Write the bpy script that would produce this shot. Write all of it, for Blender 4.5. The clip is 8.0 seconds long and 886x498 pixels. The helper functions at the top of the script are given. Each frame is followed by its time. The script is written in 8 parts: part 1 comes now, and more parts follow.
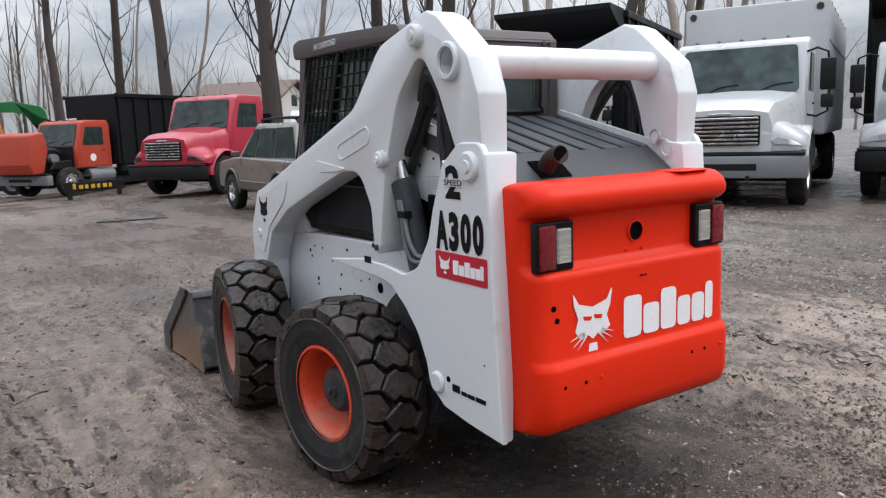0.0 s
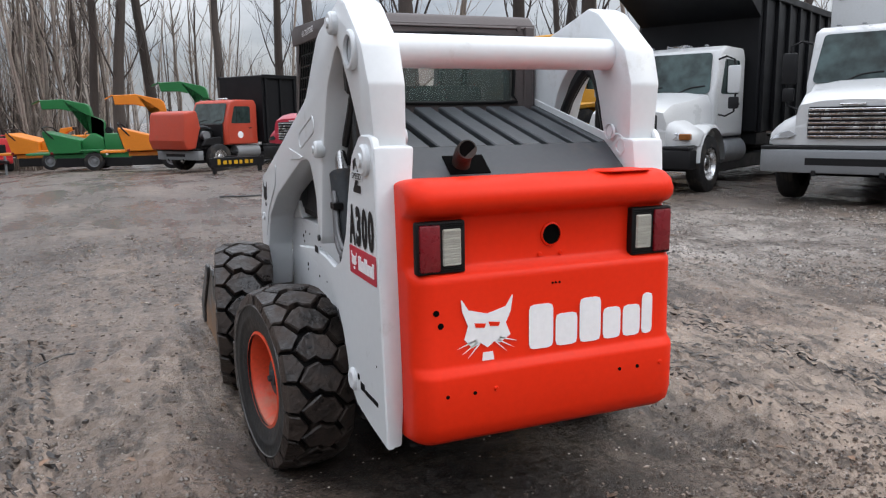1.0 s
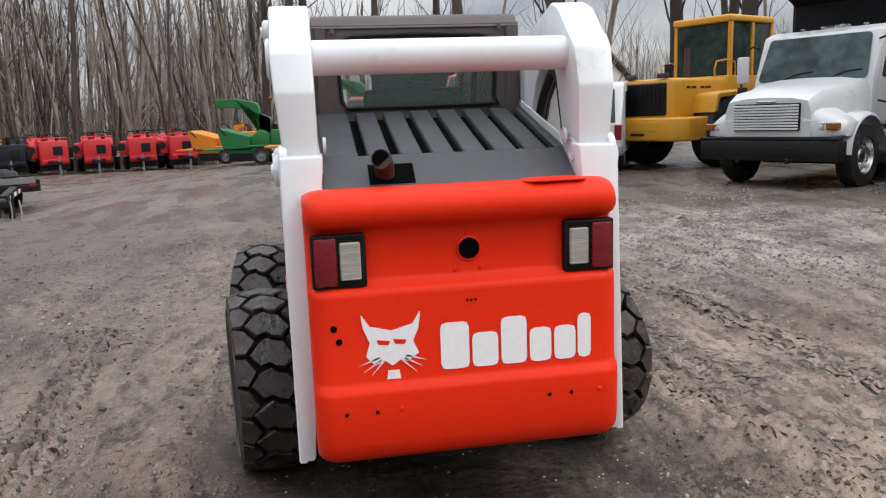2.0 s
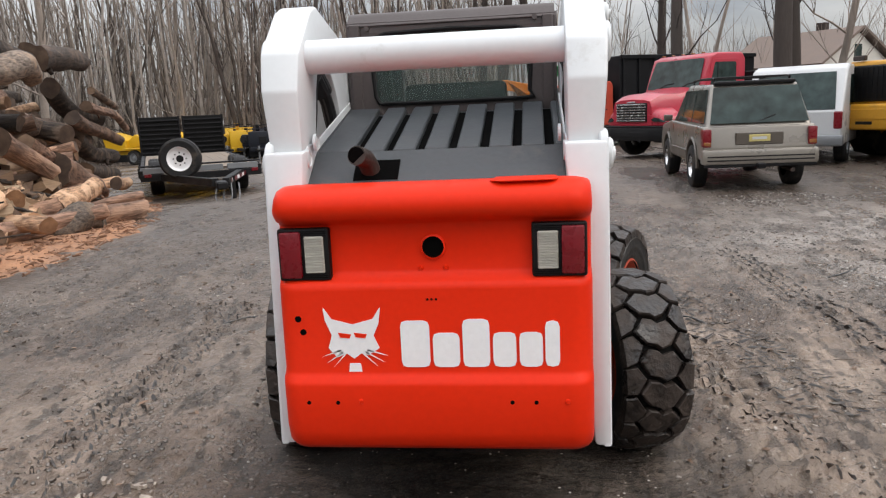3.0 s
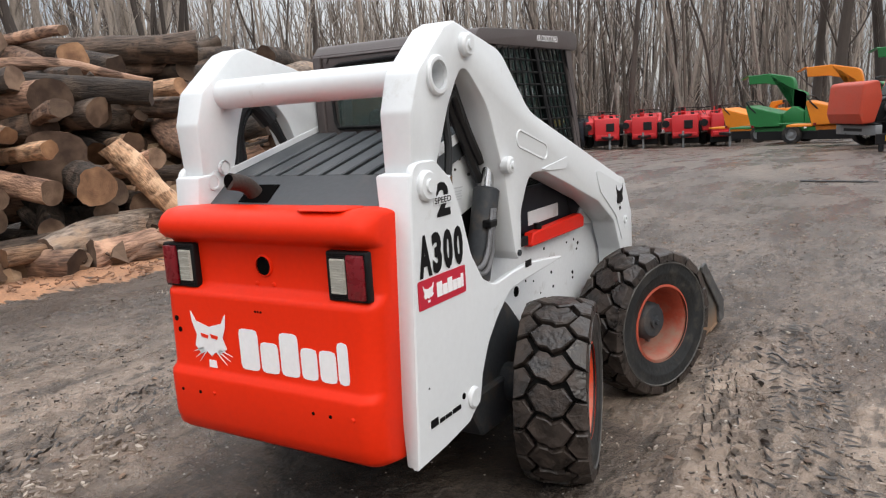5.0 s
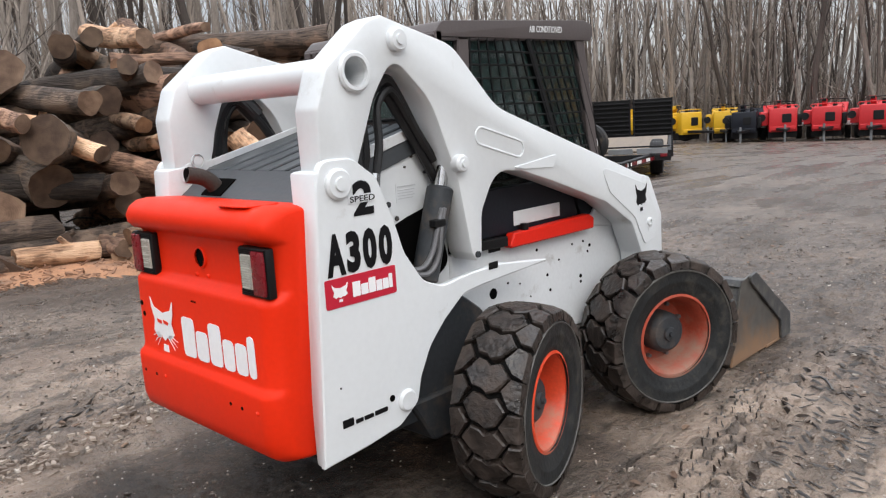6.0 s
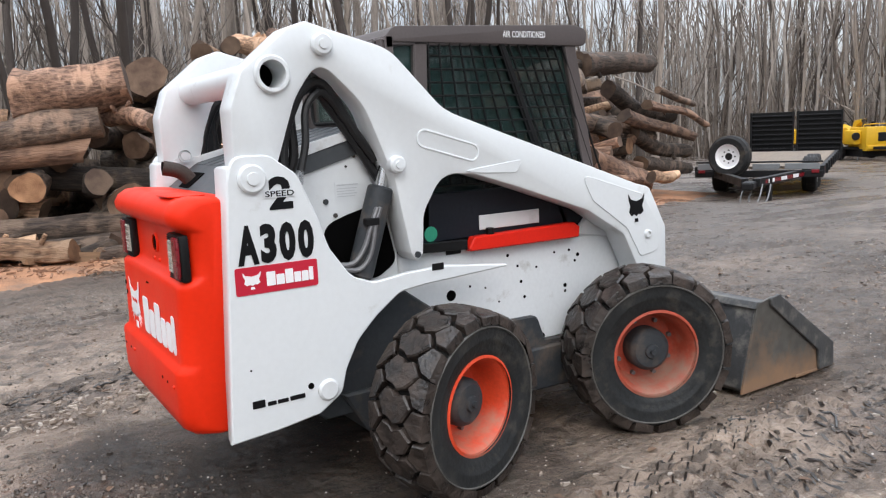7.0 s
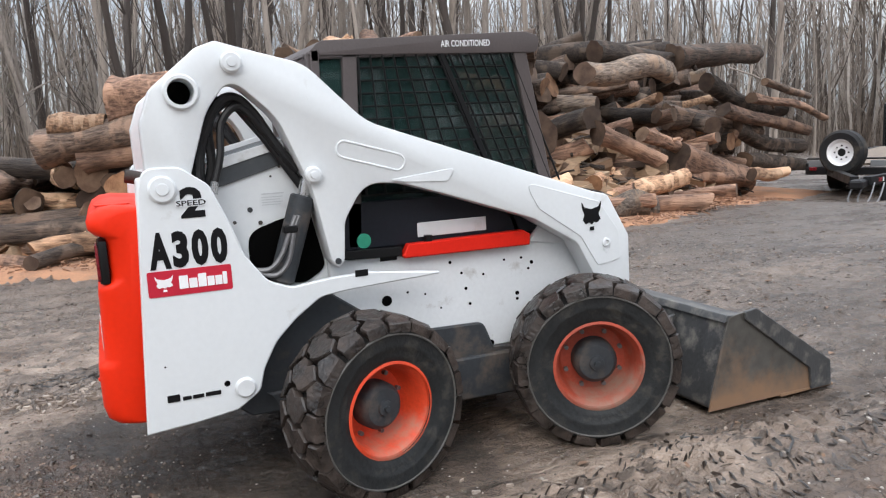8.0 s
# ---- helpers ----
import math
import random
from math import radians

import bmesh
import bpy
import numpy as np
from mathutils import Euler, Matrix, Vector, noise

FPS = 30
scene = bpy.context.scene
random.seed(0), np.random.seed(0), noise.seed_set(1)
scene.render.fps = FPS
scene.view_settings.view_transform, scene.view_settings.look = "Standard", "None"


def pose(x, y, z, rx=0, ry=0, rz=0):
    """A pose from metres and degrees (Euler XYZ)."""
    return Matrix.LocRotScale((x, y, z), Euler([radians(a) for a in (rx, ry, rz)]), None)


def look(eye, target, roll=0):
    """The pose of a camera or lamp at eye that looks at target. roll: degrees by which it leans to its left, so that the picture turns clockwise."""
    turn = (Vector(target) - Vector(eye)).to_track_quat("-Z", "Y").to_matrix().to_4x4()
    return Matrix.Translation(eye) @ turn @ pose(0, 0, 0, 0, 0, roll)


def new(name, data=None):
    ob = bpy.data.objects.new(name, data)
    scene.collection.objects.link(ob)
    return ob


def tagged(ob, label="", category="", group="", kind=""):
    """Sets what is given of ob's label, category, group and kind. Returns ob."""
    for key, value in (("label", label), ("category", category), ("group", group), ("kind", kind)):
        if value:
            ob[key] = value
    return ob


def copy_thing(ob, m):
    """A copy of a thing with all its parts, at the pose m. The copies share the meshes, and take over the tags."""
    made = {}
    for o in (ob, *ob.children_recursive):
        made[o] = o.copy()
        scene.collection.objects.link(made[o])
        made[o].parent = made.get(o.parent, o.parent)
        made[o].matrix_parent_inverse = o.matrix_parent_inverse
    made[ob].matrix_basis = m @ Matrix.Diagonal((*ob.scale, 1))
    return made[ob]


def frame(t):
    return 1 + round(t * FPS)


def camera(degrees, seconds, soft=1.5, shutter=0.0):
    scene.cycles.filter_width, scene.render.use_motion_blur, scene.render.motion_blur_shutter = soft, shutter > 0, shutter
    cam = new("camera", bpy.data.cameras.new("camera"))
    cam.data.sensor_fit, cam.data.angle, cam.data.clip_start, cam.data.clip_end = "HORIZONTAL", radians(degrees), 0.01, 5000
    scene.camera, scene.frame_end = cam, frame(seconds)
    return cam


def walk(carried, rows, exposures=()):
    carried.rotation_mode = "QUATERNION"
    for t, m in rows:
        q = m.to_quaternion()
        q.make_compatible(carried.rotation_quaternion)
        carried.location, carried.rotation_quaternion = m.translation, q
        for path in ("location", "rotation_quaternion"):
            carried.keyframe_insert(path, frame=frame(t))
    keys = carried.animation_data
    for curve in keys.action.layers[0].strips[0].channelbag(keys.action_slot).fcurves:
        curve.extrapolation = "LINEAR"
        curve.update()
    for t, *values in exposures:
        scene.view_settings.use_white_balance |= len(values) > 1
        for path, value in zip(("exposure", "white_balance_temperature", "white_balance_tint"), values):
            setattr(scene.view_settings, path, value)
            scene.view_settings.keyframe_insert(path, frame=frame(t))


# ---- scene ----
cam = camera(60.2, 8.0, soft=1.2)
PATH = [
    (0, (-2.191, -1.964, 1.474), (-1.094, -0.32, 1.168), -1.9),
    (0.5, (-1.745, -2.08, 1.491), (-0.809, -0.342, 1.171), -0.7),
    (1, (-1.345, -2.29, 1.486), (-0.596, -0.467, 1.146), -0.9),
    (1.2, (-1.179, -2.383, 1.526), (-0.507, -0.531, 1.184), -1.0),
    (2.3, (-0.218, -2.444, 1.519), (-0.052, -0.482, 1.17), -2.6),
    (2.5, (-0.039, -2.487, 1.536), (-0.001, -0.517, 1.191), -2.8),
    (3, (0.357, -2.416, 1.52), (0.114, -0.464, 1.158), -2.6),
    (3.5, (0.767, -2.358, 1.547), (0.28, -0.451, 1.191), -2.6),
    (4, (1.224, -2.324, 1.581), (0.519, -0.483, 1.245), -2.6),
    (4.2, (1.381, -2.26, 1.562), (0.629, -0.438, 1.226), -2.2),
    (5.3, (2.278, -1.856, 1.589), (1.115, -0.267, 1.242), -4.0),
    (5.5, (2.408, -1.757, 1.577), (1.172, -0.224, 1.229), -4.0),
    (6, (2.702, -1.378, 1.561), (1.322, 0.027, 1.213), -3.4),
    (6.5, (3.068, -1.053, 1.523), (1.535, 0.188, 1.192), -2.5),
    (7, (3.352, -0.708, 1.492), (1.698, 0.374, 1.186), -2.3),
    (7.5, (3.589, -0.316, 1.514), (1.841, 0.613, 1.226), -2.4),
    (8, (3.835, 0.055, 1.523), (2.023, 0.844, 1.216), -2.8),
]
walk(cam, [(t, look(eye, target, roll)) for t, eye, target, roll in PATH], exposures=((0.0, 0.45, 6600, 10), (1.2, 0.44, 6650, 10), (2.5, 0.39, 7000, 11), (4.0, 0.42, 7050, 10), (5.5, 0.55, 6950, 10), (7.0, 0.68, 6620, 9), (8.0, 0.69, 6600, 9)))


# ---- world and light: thin overcast, soft sun from behind and to one side ----
SUN_EL, SUN_AZ = 42.0, 122.0
world = bpy.data.worlds.new("overcast_sky")
scene.world = world
world.use_nodes = True
wn, wl = world.node_tree.nodes, world.node_tree.links
wn.clear()
w_out = wn.new("ShaderNodeOutputWorld")
w_bg = wn.new("ShaderNodeBackground")
w_sky = wn.new("ShaderNodeTexSky")
w_sky.sky_type = "NISHITA"
w_sky.sun_disc = False
w_sky.sun_elevation = radians(SUN_EL)
w_sky.sun_rotation = radians(SUN_AZ)
w_sky.air_density, w_sky.dust_density = 1.0, 2.0
w_tc = wn.new("ShaderNodeTexCoord")
w_map = wn.new("ShaderNodeMapping")
w_map.inputs["Scale"].default_value = (1.0, 1.0, 3.2)
w_cloud = wn.new("ShaderNodeTexNoise")
w_cloud.inputs["Scale"].default_value = 3.0
w_cloud.inputs["Detail"].default_value = 7.0
w_cloud.inputs["Roughness"].default_value = 0.55
w_ramp = wn.new("ShaderNodeValToRGB")
w_ramp.color_ramp.elements[0].position = 0.36
w_ramp.color_ramp.elements[0].color = (3.7, 4.15, 4.95, 1)
w_ramp.color_ramp.elements[1].position = 0.66
w_ramp.color_ramp.elements[1].color = (8.7, 9.0, 9.6, 1)
w_mix = wn.new("ShaderNodeMix")
w_mix.data_type = "RGBA"
w_mix.inputs["Factor"].default_value = 0.85
wl.new(w_tc.outputs["Generated"], w_map.inputs["Vector"])
wl.new(w_map.outputs["Vector"], w_cloud.inputs["Vector"])
wl.new(w_cloud.outputs["Fac"], w_ramp.inputs["Fac"])
wl.new(w_sky.outputs["Color"], w_mix.inputs["A"])
# an overcast sky is brighter overhead than at the horizon
w_sep = wn.new("ShaderNodeSeparateXYZ")
wl.new(w_tc.outputs["Generated"], w_sep.inputs["Vector"])
w_grad = wn.new("ShaderNodeMapRange")
w_grad.inputs["From Min"].default_value, w_grad.inputs["From Max"].default_value = 0.05, 1.0
w_grad.inputs["To Min"].default_value, w_grad.inputs["To Max"].default_value = 0.42, 3.0
wl.new(w_sep.outputs["Z"], w_grad.inputs["Value"])
w_gain = wn.new("ShaderNodeVectorMath")
w_gain.operation = "SCALE"
wl.new(w_ramp.outputs["Color"], w_gain.inputs[0])
wl.new(w_grad.outputs["Result"], w_gain.inputs["Scale"])
wl.new(w_gain.outputs["Vector"], w_mix.inputs["B"])
wl.new(w_mix.outputs["Result"], w_bg.inputs["Color"])
w_bg.inputs["Strength"].default_value = 0.118
wl.new(w_bg.outputs["Background"], w_out.inputs["Surface"])

sun_data = bpy.data.lights.new("sun", "SUN")
sun_data.energy, sun_data.angle, sun_data.color = 0.62, radians(30), (1.0, 0.96, 0.9)
sun = new("sun", sun_data)
sun.rotation_euler = Euler((radians(90 - SUN_EL), 0, radians(180 - SUN_AZ)))


# ---- mesh helpers ----
def part(name, bm, material, parent=None, label="", angle=35.0):
    """One mesh object out of a bmesh, under a thing or a part."""
    me = bpy.data.meshes.new(name)
    bmesh.ops.recalc_face_normals(bm, faces=bm.faces)
    bm.to_mesh(me)
    bm.free()
    for m in material if isinstance(material, (list, tuple)) else [material]:
        me.materials.append(m)
    me.polygons.foreach_set("use_smooth", [True] * len(me.polygons))
    me.set_sharp_from_angle(angle=radians(angle))
    ob = new(name, me)
    if parent is not None:
        ob.parent = parent
    if label:
        ob["label"] = label
    return ob


def thing(name, label, category, x=0.0, y=0.0, z=0.0, rz=0.0, group="", kind=""):
    ob = new(name)
    ob.matrix_basis = pose(x, y, z, 0, 0, rz)
    return tagged(ob, label, category, group, kind)


def twin(ob, parent=None, m=None, name=None):
    """A second object on the same mesh."""
    o = bpy.data.objects.new(name or ob.name.split(".")[0], ob.data)
    scene.collection.objects.link(o)
    o.parent = parent if parent is not None else ob.parent
    o.matrix_basis = m if m is not None else ob.matrix_basis.copy()
    if "label" in ob:
        o["label"] = ob["label"]
    return o


def soften(bm, width, segments=1, sharp=30.0):
    """Bevel the edges that are sharper than an angle."""
    if width <= 0:
        return
    bm.normal_update()
    edges = [e for e in bm.edges if len(e.link_faces) == 2 and e.calc_face_angle(0) > radians(sharp)]
    bmesh.ops.bevel(bm, geom=edges, offset=width, segments=segments, affect="EDGES", clamp_overlap=True, profile=0.5)


def add(bm, other, m=None, mat=0):
    """Join one bmesh into another."""
    if m is not None:
        bmesh.ops.transform(other, matrix=m, verts=other.verts)
    for f in other.faces:
        f.material_index = mat
    me = bpy.data.meshes.new("tmp")
    other.to_mesh(me)
    other.free()
    bm.from_mesh(me)
    bpy.data.meshes.remove(me)
    return bm


def box(x0, x1, y0, y1, z0, z1, bevel=0.0, segments=1, top=None):
    """A box; top = (x0, x1, y0, y1) makes its upper face another rectangle."""
    bm = bmesh.new()
    u = top or (x0, x1, y0, y1)
    vs = [bm.verts.new(p) for p in ((x0, y0, z0), (x1, y0, z0), (x1, y1, z0), (x0, y1, z0),
                                    (u[0], u[2], z1), (u[1], u[2], z1), (u[1], u[3], z1), (u[0], u[3], z1))]
    for f in ((0, 3, 2, 1), (4, 5, 6, 7), (0, 1, 5, 4), (1, 2, 6, 5), (2, 3, 7, 6), (3, 0, 4, 7)):
        bm.faces.new([vs[i] for i in f])
    soften(bm, bevel, segments)
    return bm


def rounded(points, steps=5):
    """An outline whose corners (a, b, radius) are rounded off."""
    out, n = [], len(points)
    for i, p in enumerate(points):
        r = p[2] if len(p) > 2 else 0.0
        c = Vector(p[:2])
        if r <= 0:
            out.append(c)
            continue
        u, v = Vector(points[i - 1][:2]) - c, Vector(points[(i + 1) % n][:2]) - c
        half = u.angle(v) / 2
        cut = min(r / max(math.tan(half), 1e-3), 0.48 * u.length, 0.48 * v.length)
        a, b = c + u.normalized() * cut, c + v.normalized() * cut
        for k in range(steps + 1):
            s = k / steps
            out.append((1 - s) ** 2 * a + 2 * s * (1 - s) * c + s * s * b)
    return out


def prism(points, a, b, axis="x", bevel=0.0, steps=5, segments=1):
    """An outline drawn out along an axis from a to b. Outline in (y, z), (x, z) or (x, y)."""
    bm = bmesh.new()
    put = {"x": lambda p, h: (h, p[0], p[1]), "y": lambda p, h: (p[0], h, p[1]), "z": lambda p, h: (p[0], p[1], h)}[axis]
    line = rounded(points, steps)
    low = [bm.verts.new(put(p, a)) for p in line]
    high = [bm.verts.new(put(p, b)) for p in line]
    bm.faces.new(low)
    bm.faces.new(high)
    for i in range(len(line)):
        j = (i + 1) % len(line)
        bm.faces.new((low[i], low[j], high[j], high[i]))
    bmesh.ops.recalc_face_normals(bm, faces=bm.faces)
    if bevel > 0:
        caps = {e for f in bm.faces if len(f.verts) > 4 or len(line) <= 4 for e in f.edges}
        edges = [e for e in caps if len(e.link_faces) == 2 and e.calc_face_angle(0) > radians(40)]
        bmesh.ops.bevel(bm, geom=edges, offset=bevel, segments=segments, affect="EDGES", clamp_overlap=True, profile=0.5)
    return bm


def lathe(profile, n=32, axis="x", centre=(0, 0, 0), close=False):
    """A profile of (radius, height) turned about an axis."""
    bm = bmesh.new()
    rings = []
    for r, h in profile:
        ring = []
        for k in range(n if r > 1e-5 else 1):
            a = 2 * math.pi * k / n
            c, s = r * math.cos(a), r * math.sin(a)
            p = {"x": (h, c, s), "y": (s, h, c), "z": (c, s, h)}[axis]
            ring.append(bm.verts.new(Vector(p) + Vector(centre)))
        rings.append(ring)
    pairs = list(zip(rings, rings[1:])) + ([(rings[-1], rings[0])] if close else [])
    for lo, hi in pairs:
        for k in range(n):
            q = [lo[k % len(lo)], lo[(k + 1) % len(lo)], hi[(k + 1) % len(hi)], hi[k % len(hi)]]
            q = list(dict.fromkeys(q))
            if len(q) > 2:
                bm.faces.new(q)
    return bm


def rod(p0, p1, r0, r1=None, n=16, bevel=0.0):
    """A round bar from one point to another."""
    bm = bmesh.new()
    p0, p1 = Vector(p0), Vector(p1)
    r1 = r0 if r1 is None else r1
    m = Matrix.Translation((p0 + p1) / 2) @ (p1 - p0).to_track_quat("Z", "Y").to_matrix().to_4x4()
    bmesh.ops.create_cone(bm, cap_ends=True, segments=n, radius1=r0, radius2=r1, depth=(p1 - p0).length, matrix=m)
    if bevel > 0:
        soften(bm, bevel, 1, 60)
    return bm


def sweep(points, radius, n=8, smooth=4):
    """A hose or pipe along points, rounded by Catmull-Rom."""
    pts = [Vector(p) for p in points]
    line = []
    for i in range(len(pts) - 1):
        a, b, c, d = pts[max(i - 1, 0)], pts[i], pts[i + 1], pts[min(i + 2, len(pts) - 1)]
        for k in range(smooth):
            s = k / smooth
            line.append(0.5 * (2 * b + (c - a) * s + (2 * a - 5 * b + 4 * c - d) * s * s + (3 * b - 3 * c + d - a) * s ** 3))
    line.append(pts[-1])
    bm = bmesh.new()
    rings, side = [], None
    for i, p in enumerate(line):
        t = (line[min(i + 1, len(line) - 1)] - line[max(i - 1, 0)]).normalized()
        if side is None:
            side = t.orthogonal().normalized()
        side = (side - t * side.dot(t)).normalized()
        up = t.cross(side)
        r = radius[min(int(i * len(radius) / len(line)), len(radius) - 1)] if isinstance(radius, (list, tuple)) else radius
        rings.append([bm.verts.new(p + r * (math.cos(2 * math.pi * k / n) * side + math.sin(2 * math.pi * k / n) * up)) for k in range(n)])
    for lo, hi in zip(rings, rings[1:]):
        for k in range(n):
            bm.faces.new((lo[k], lo[(k + 1) % n], hi[(k + 1) % n], hi[k]))
    bm.faces.new(rings[0])
    bm.faces.new(rings[-1])
    return bm


def slab(corners, depth):
    """A plate over four or more corners in order, given a thickness along its normal."""
    bm = bmesh.new()
    vs = [bm.verts.new(c) for c in corners]
    f = bm.faces.new(vs)
    bm.normal_update()
    n = f.normal.copy()
    top = [bm.verts.new(Vector(c) + n * depth) for c in corners]
    bm.faces.new(top)
    for i in range(len(vs)):
        j = (i + 1) % len(vs)
        bm.faces.new((vs[i], vs[j], top[j], top[i]))
    return bm


def lettering(text, height, width, m, material, parent, name="lettering", bold=0.0, depth=0.002, label=""):
    """Raised words with the built-in font, fitted to a height and width, lower left corner at the origin of m."""
    cu = bpy.data.curves.new("words", "FONT")
    cu.body, cu.size, cu.offset, cu.extrude = text, 1.0, bold, 0.0
    cu.resolution_u = 3
    tmp = bpy.data.objects.new("words", cu)
    me = bpy.data.meshes.new_from_object(tmp)
    bpy.data.objects.remove(tmp)
    bpy.data.curves.remove(cu)
    xy = np.array([v.co[:2] for v in me.vertices])
    lo, hi = xy.min(0), xy.max(0)
    fit_m = Matrix.Diagonal((width / (hi[0] - lo[0]), height / (hi[1] - lo[1]), 1, 1)) @ Matrix.Translation((-lo[0], -lo[1], depth))
    me.transform(m @ fit_m)
    me.name = name
    me.materials.append(material)
    ob = new(name, me)
    ob.parent = parent
    if label:
        ob["label"] = label
    return ob


def facing(origin, along, up):
    """A frame for writing: x along the line, y up, z out of the surface."""
    a, u = Vector(along).normalized(), Vector(up).normalized()
    n = a.cross(u)
    return Matrix.Translation(origin) @ Matrix((a, u, n)).transposed().to_4x4()


# ---- materials ----
def surf(name, base, rough=0.5, metal=0.0, var=0.12, scale=3.0, fine=60.0, bump=0.05, dirt=None, dirt_at=0.6, dirt_scale=4.0,
         coat=0.0, rough_var=0.1, per_object=0.0, stretch=(1, 1, 1), dirt_soft=0.12, bump_distance=0.01, splash=None):
    """A painted, rubber, metal or earthy surface with tone at two scales, relief and dirt of its own shape."""
    m = bpy.data.materials.new(name)
    m.use_nodes = True
    nt = m.node_tree
    N, L = nt.nodes, nt.links
    bsdf = N["Principled BSDF"]
    tc = N.new("ShaderNodeTexCoord")
    mp = N.new("ShaderNodeMapping")
    mp.inputs["Scale"].default_value = stretch
    L.new(tc.outputs["Object"], mp.inputs["Vector"])
    big, small = N.new("ShaderNodeTexNoise"), N.new("ShaderNodeTexNoise")
    for node, s, d in ((big, scale, 5.0), (small, fine, 3.0)):
        node.inputs["Scale"].default_value = s
        node.inputs["Detail"].default_value = d
        L.new(mp.outputs["Vector"], node.inputs["Vector"])
    tone = N.new("ShaderNodeMath")
    tone.operation = "ADD"
    L.new(big.outputs["Fac"], tone.inputs[0])
    L.new(small.outputs["Fac"], tone.inputs[1])
    last = tone.outputs["Value"]
    if per_object:
        info = N.new("ShaderNodeObjectInfo")
        shift = N.new("ShaderNodeMath")
        shift.operation = "MULTIPLY_ADD"
        shift.inputs[1].default_value = per_object
        L.new(info.outputs["Random"], shift.inputs[0])
        L.new(last, shift.inputs[2])
        last = shift.outputs["Value"]
    span = N.new("ShaderNodeMapRange")
    span.inputs["From Min"].default_value, span.inputs["From Max"].default_value = 0.6, 1.4 + per_object
    span.inputs["To Min"].default_value, span.inputs["To Max"].default_value = 1 - var, 1 + var
    L.new(last, span.inputs["Value"])
    col = N.new("ShaderNodeMix")
    col.data_type, col.blend_type = "RGBA", "MULTIPLY"
    col.inputs["Factor"].default_value = 1.0
    col.inputs["A"].default_value = (*base, 1)
    L.new(span.outputs["Result"], col.inputs["B"])
    out = col.outputs["Result"]
    rr = N.new("ShaderNodeMapRange")
    rr.inputs["From Min"].default_value, rr.inputs["From Max"].default_value = 0.3, 0.7
    rr.inputs["To Min"].default_value, rr.inputs["To Max"].default_value = max(rough - rough_var, 0.03), min(rough + rough_var, 1)
    L.new(big.outputs["Fac"], rr.inputs["Value"])
    r_out = rr.outputs["Result"]
    if dirt is not None:
        dn = N.new("ShaderNodeTexNoise")
        dn.inputs["Scale"].default_value, dn.inputs["Detail"].default_value, dn.inputs["Roughness"].default_value = dirt_scale, 8.0, 0.65
        L.new(tc.outputs["Object"], dn.inputs["Vector"])
        dr = N.new("ShaderNodeMapRange")
        dr.inputs["From Min"].default_value, dr.inputs["From Max"].default_value = dirt_at - dirt_soft, dirt_at + dirt_soft
        L.new(dn.outputs["Fac"], dr.inputs["Value"])
        if splash:
            # mud has splashed up to a ragged line
            xyz, up, both = N.new("ShaderNodeSeparateXYZ"), N.new("ShaderNodeMapRange"), N.new("ShaderNodeMath")
            L.new(tc.outputs["Object"], xyz.inputs["Vector"])
            up.inputs["From Min"].default_value, up.inputs["From Max"].default_value = splash
            up.inputs["To Min"].default_value, up.inputs["To Max"].default_value = 0.26, -0.16
            L.new(xyz.outputs["Z"], up.inputs["Value"])
            L.new(up.outputs["Result"], both.inputs[0])
            L.new(dn.outputs["Fac"], both.inputs[1])
            L.new(both.outputs["Value"], dr.inputs["Value"])
        dm = N.new("ShaderNodeMix")
        dm.data_type = "RGBA"
        dm.inputs["B"].default_value = (*dirt, 1)
        L.new(dr.outputs["Result"], dm.inputs["Factor"])
        L.new(out, dm.inputs["A"])
        out = dm.outputs["Result"]
        rm = N.new("ShaderNodeMix")
        rm.inputs["B"].default_value = 0.8
        L.new(dr.outputs["Result"], rm.inputs["Factor"])
        L.new(r_out, rm.inputs["A"])
        r_out = rm.outputs["Result"]
    L.new(out, bsdf.inputs["Base Color"])
    L.new(r_out, bsdf.inputs["Roughness"])
    bsdf.inputs["Metallic"].default_value = metal
    bsdf.inputs["Coat Weight"].default_value = coat
    bsdf.inputs["Coat Roughness"].default_value = 0.12
    if bump:
        bp = N.new("ShaderNodeBump")
        bp.inputs["Strength"].default_value, bp.inputs["Distance"].default_value = bump, bump_distance
        L.new(last, bp.inputs["Height"])
        L.new(bp.outputs["Normal"], bsdf.inputs["Normal"])
    return m


def glass(name, tint, alpha=0.35, rough=0.05):
    m = bpy.data.materials.new(name)
    m.use_nodes = True
    b = m.node_tree.nodes["Principled BSDF"]
    b.inputs["Base Color"].default_value = (*tint, 1)
    b.inputs["Roughness"].default_value = rough
    b.inputs["IOR"].default_value = 1.5
    b.inputs["Alpha"].default_value = alpha
    return m


MUD = (0.13, 0.1, 0.078)
WHITE = surf("white_paint", (0.675, 0.7, 0.715), 0.38, var=0.03, scale=2.0, fine=40, bump=0.04, coat=0.25, bump_distance=0.004, dirt=(0.5, 0.5, 0.485), dirt_at=0.69, dirt_scale=5.0, dirt_soft=0.07)
WHITE_WORN = surf("white_paint_splashed", (0.66, 0.68, 0.695), 0.45, var=0.05, scale=3.0, fine=50, bump=0.06, dirt=(0.3, 0.27, 0.24), dirt_at=0.72, dirt_scale=7)
RED = surf("orange_red_paint", (0.72, 0.025, 0.005), 0.42, var=0.05, scale=2.0, fine=50, bump=0.05, coat=0.0, bump_distance=0.004)
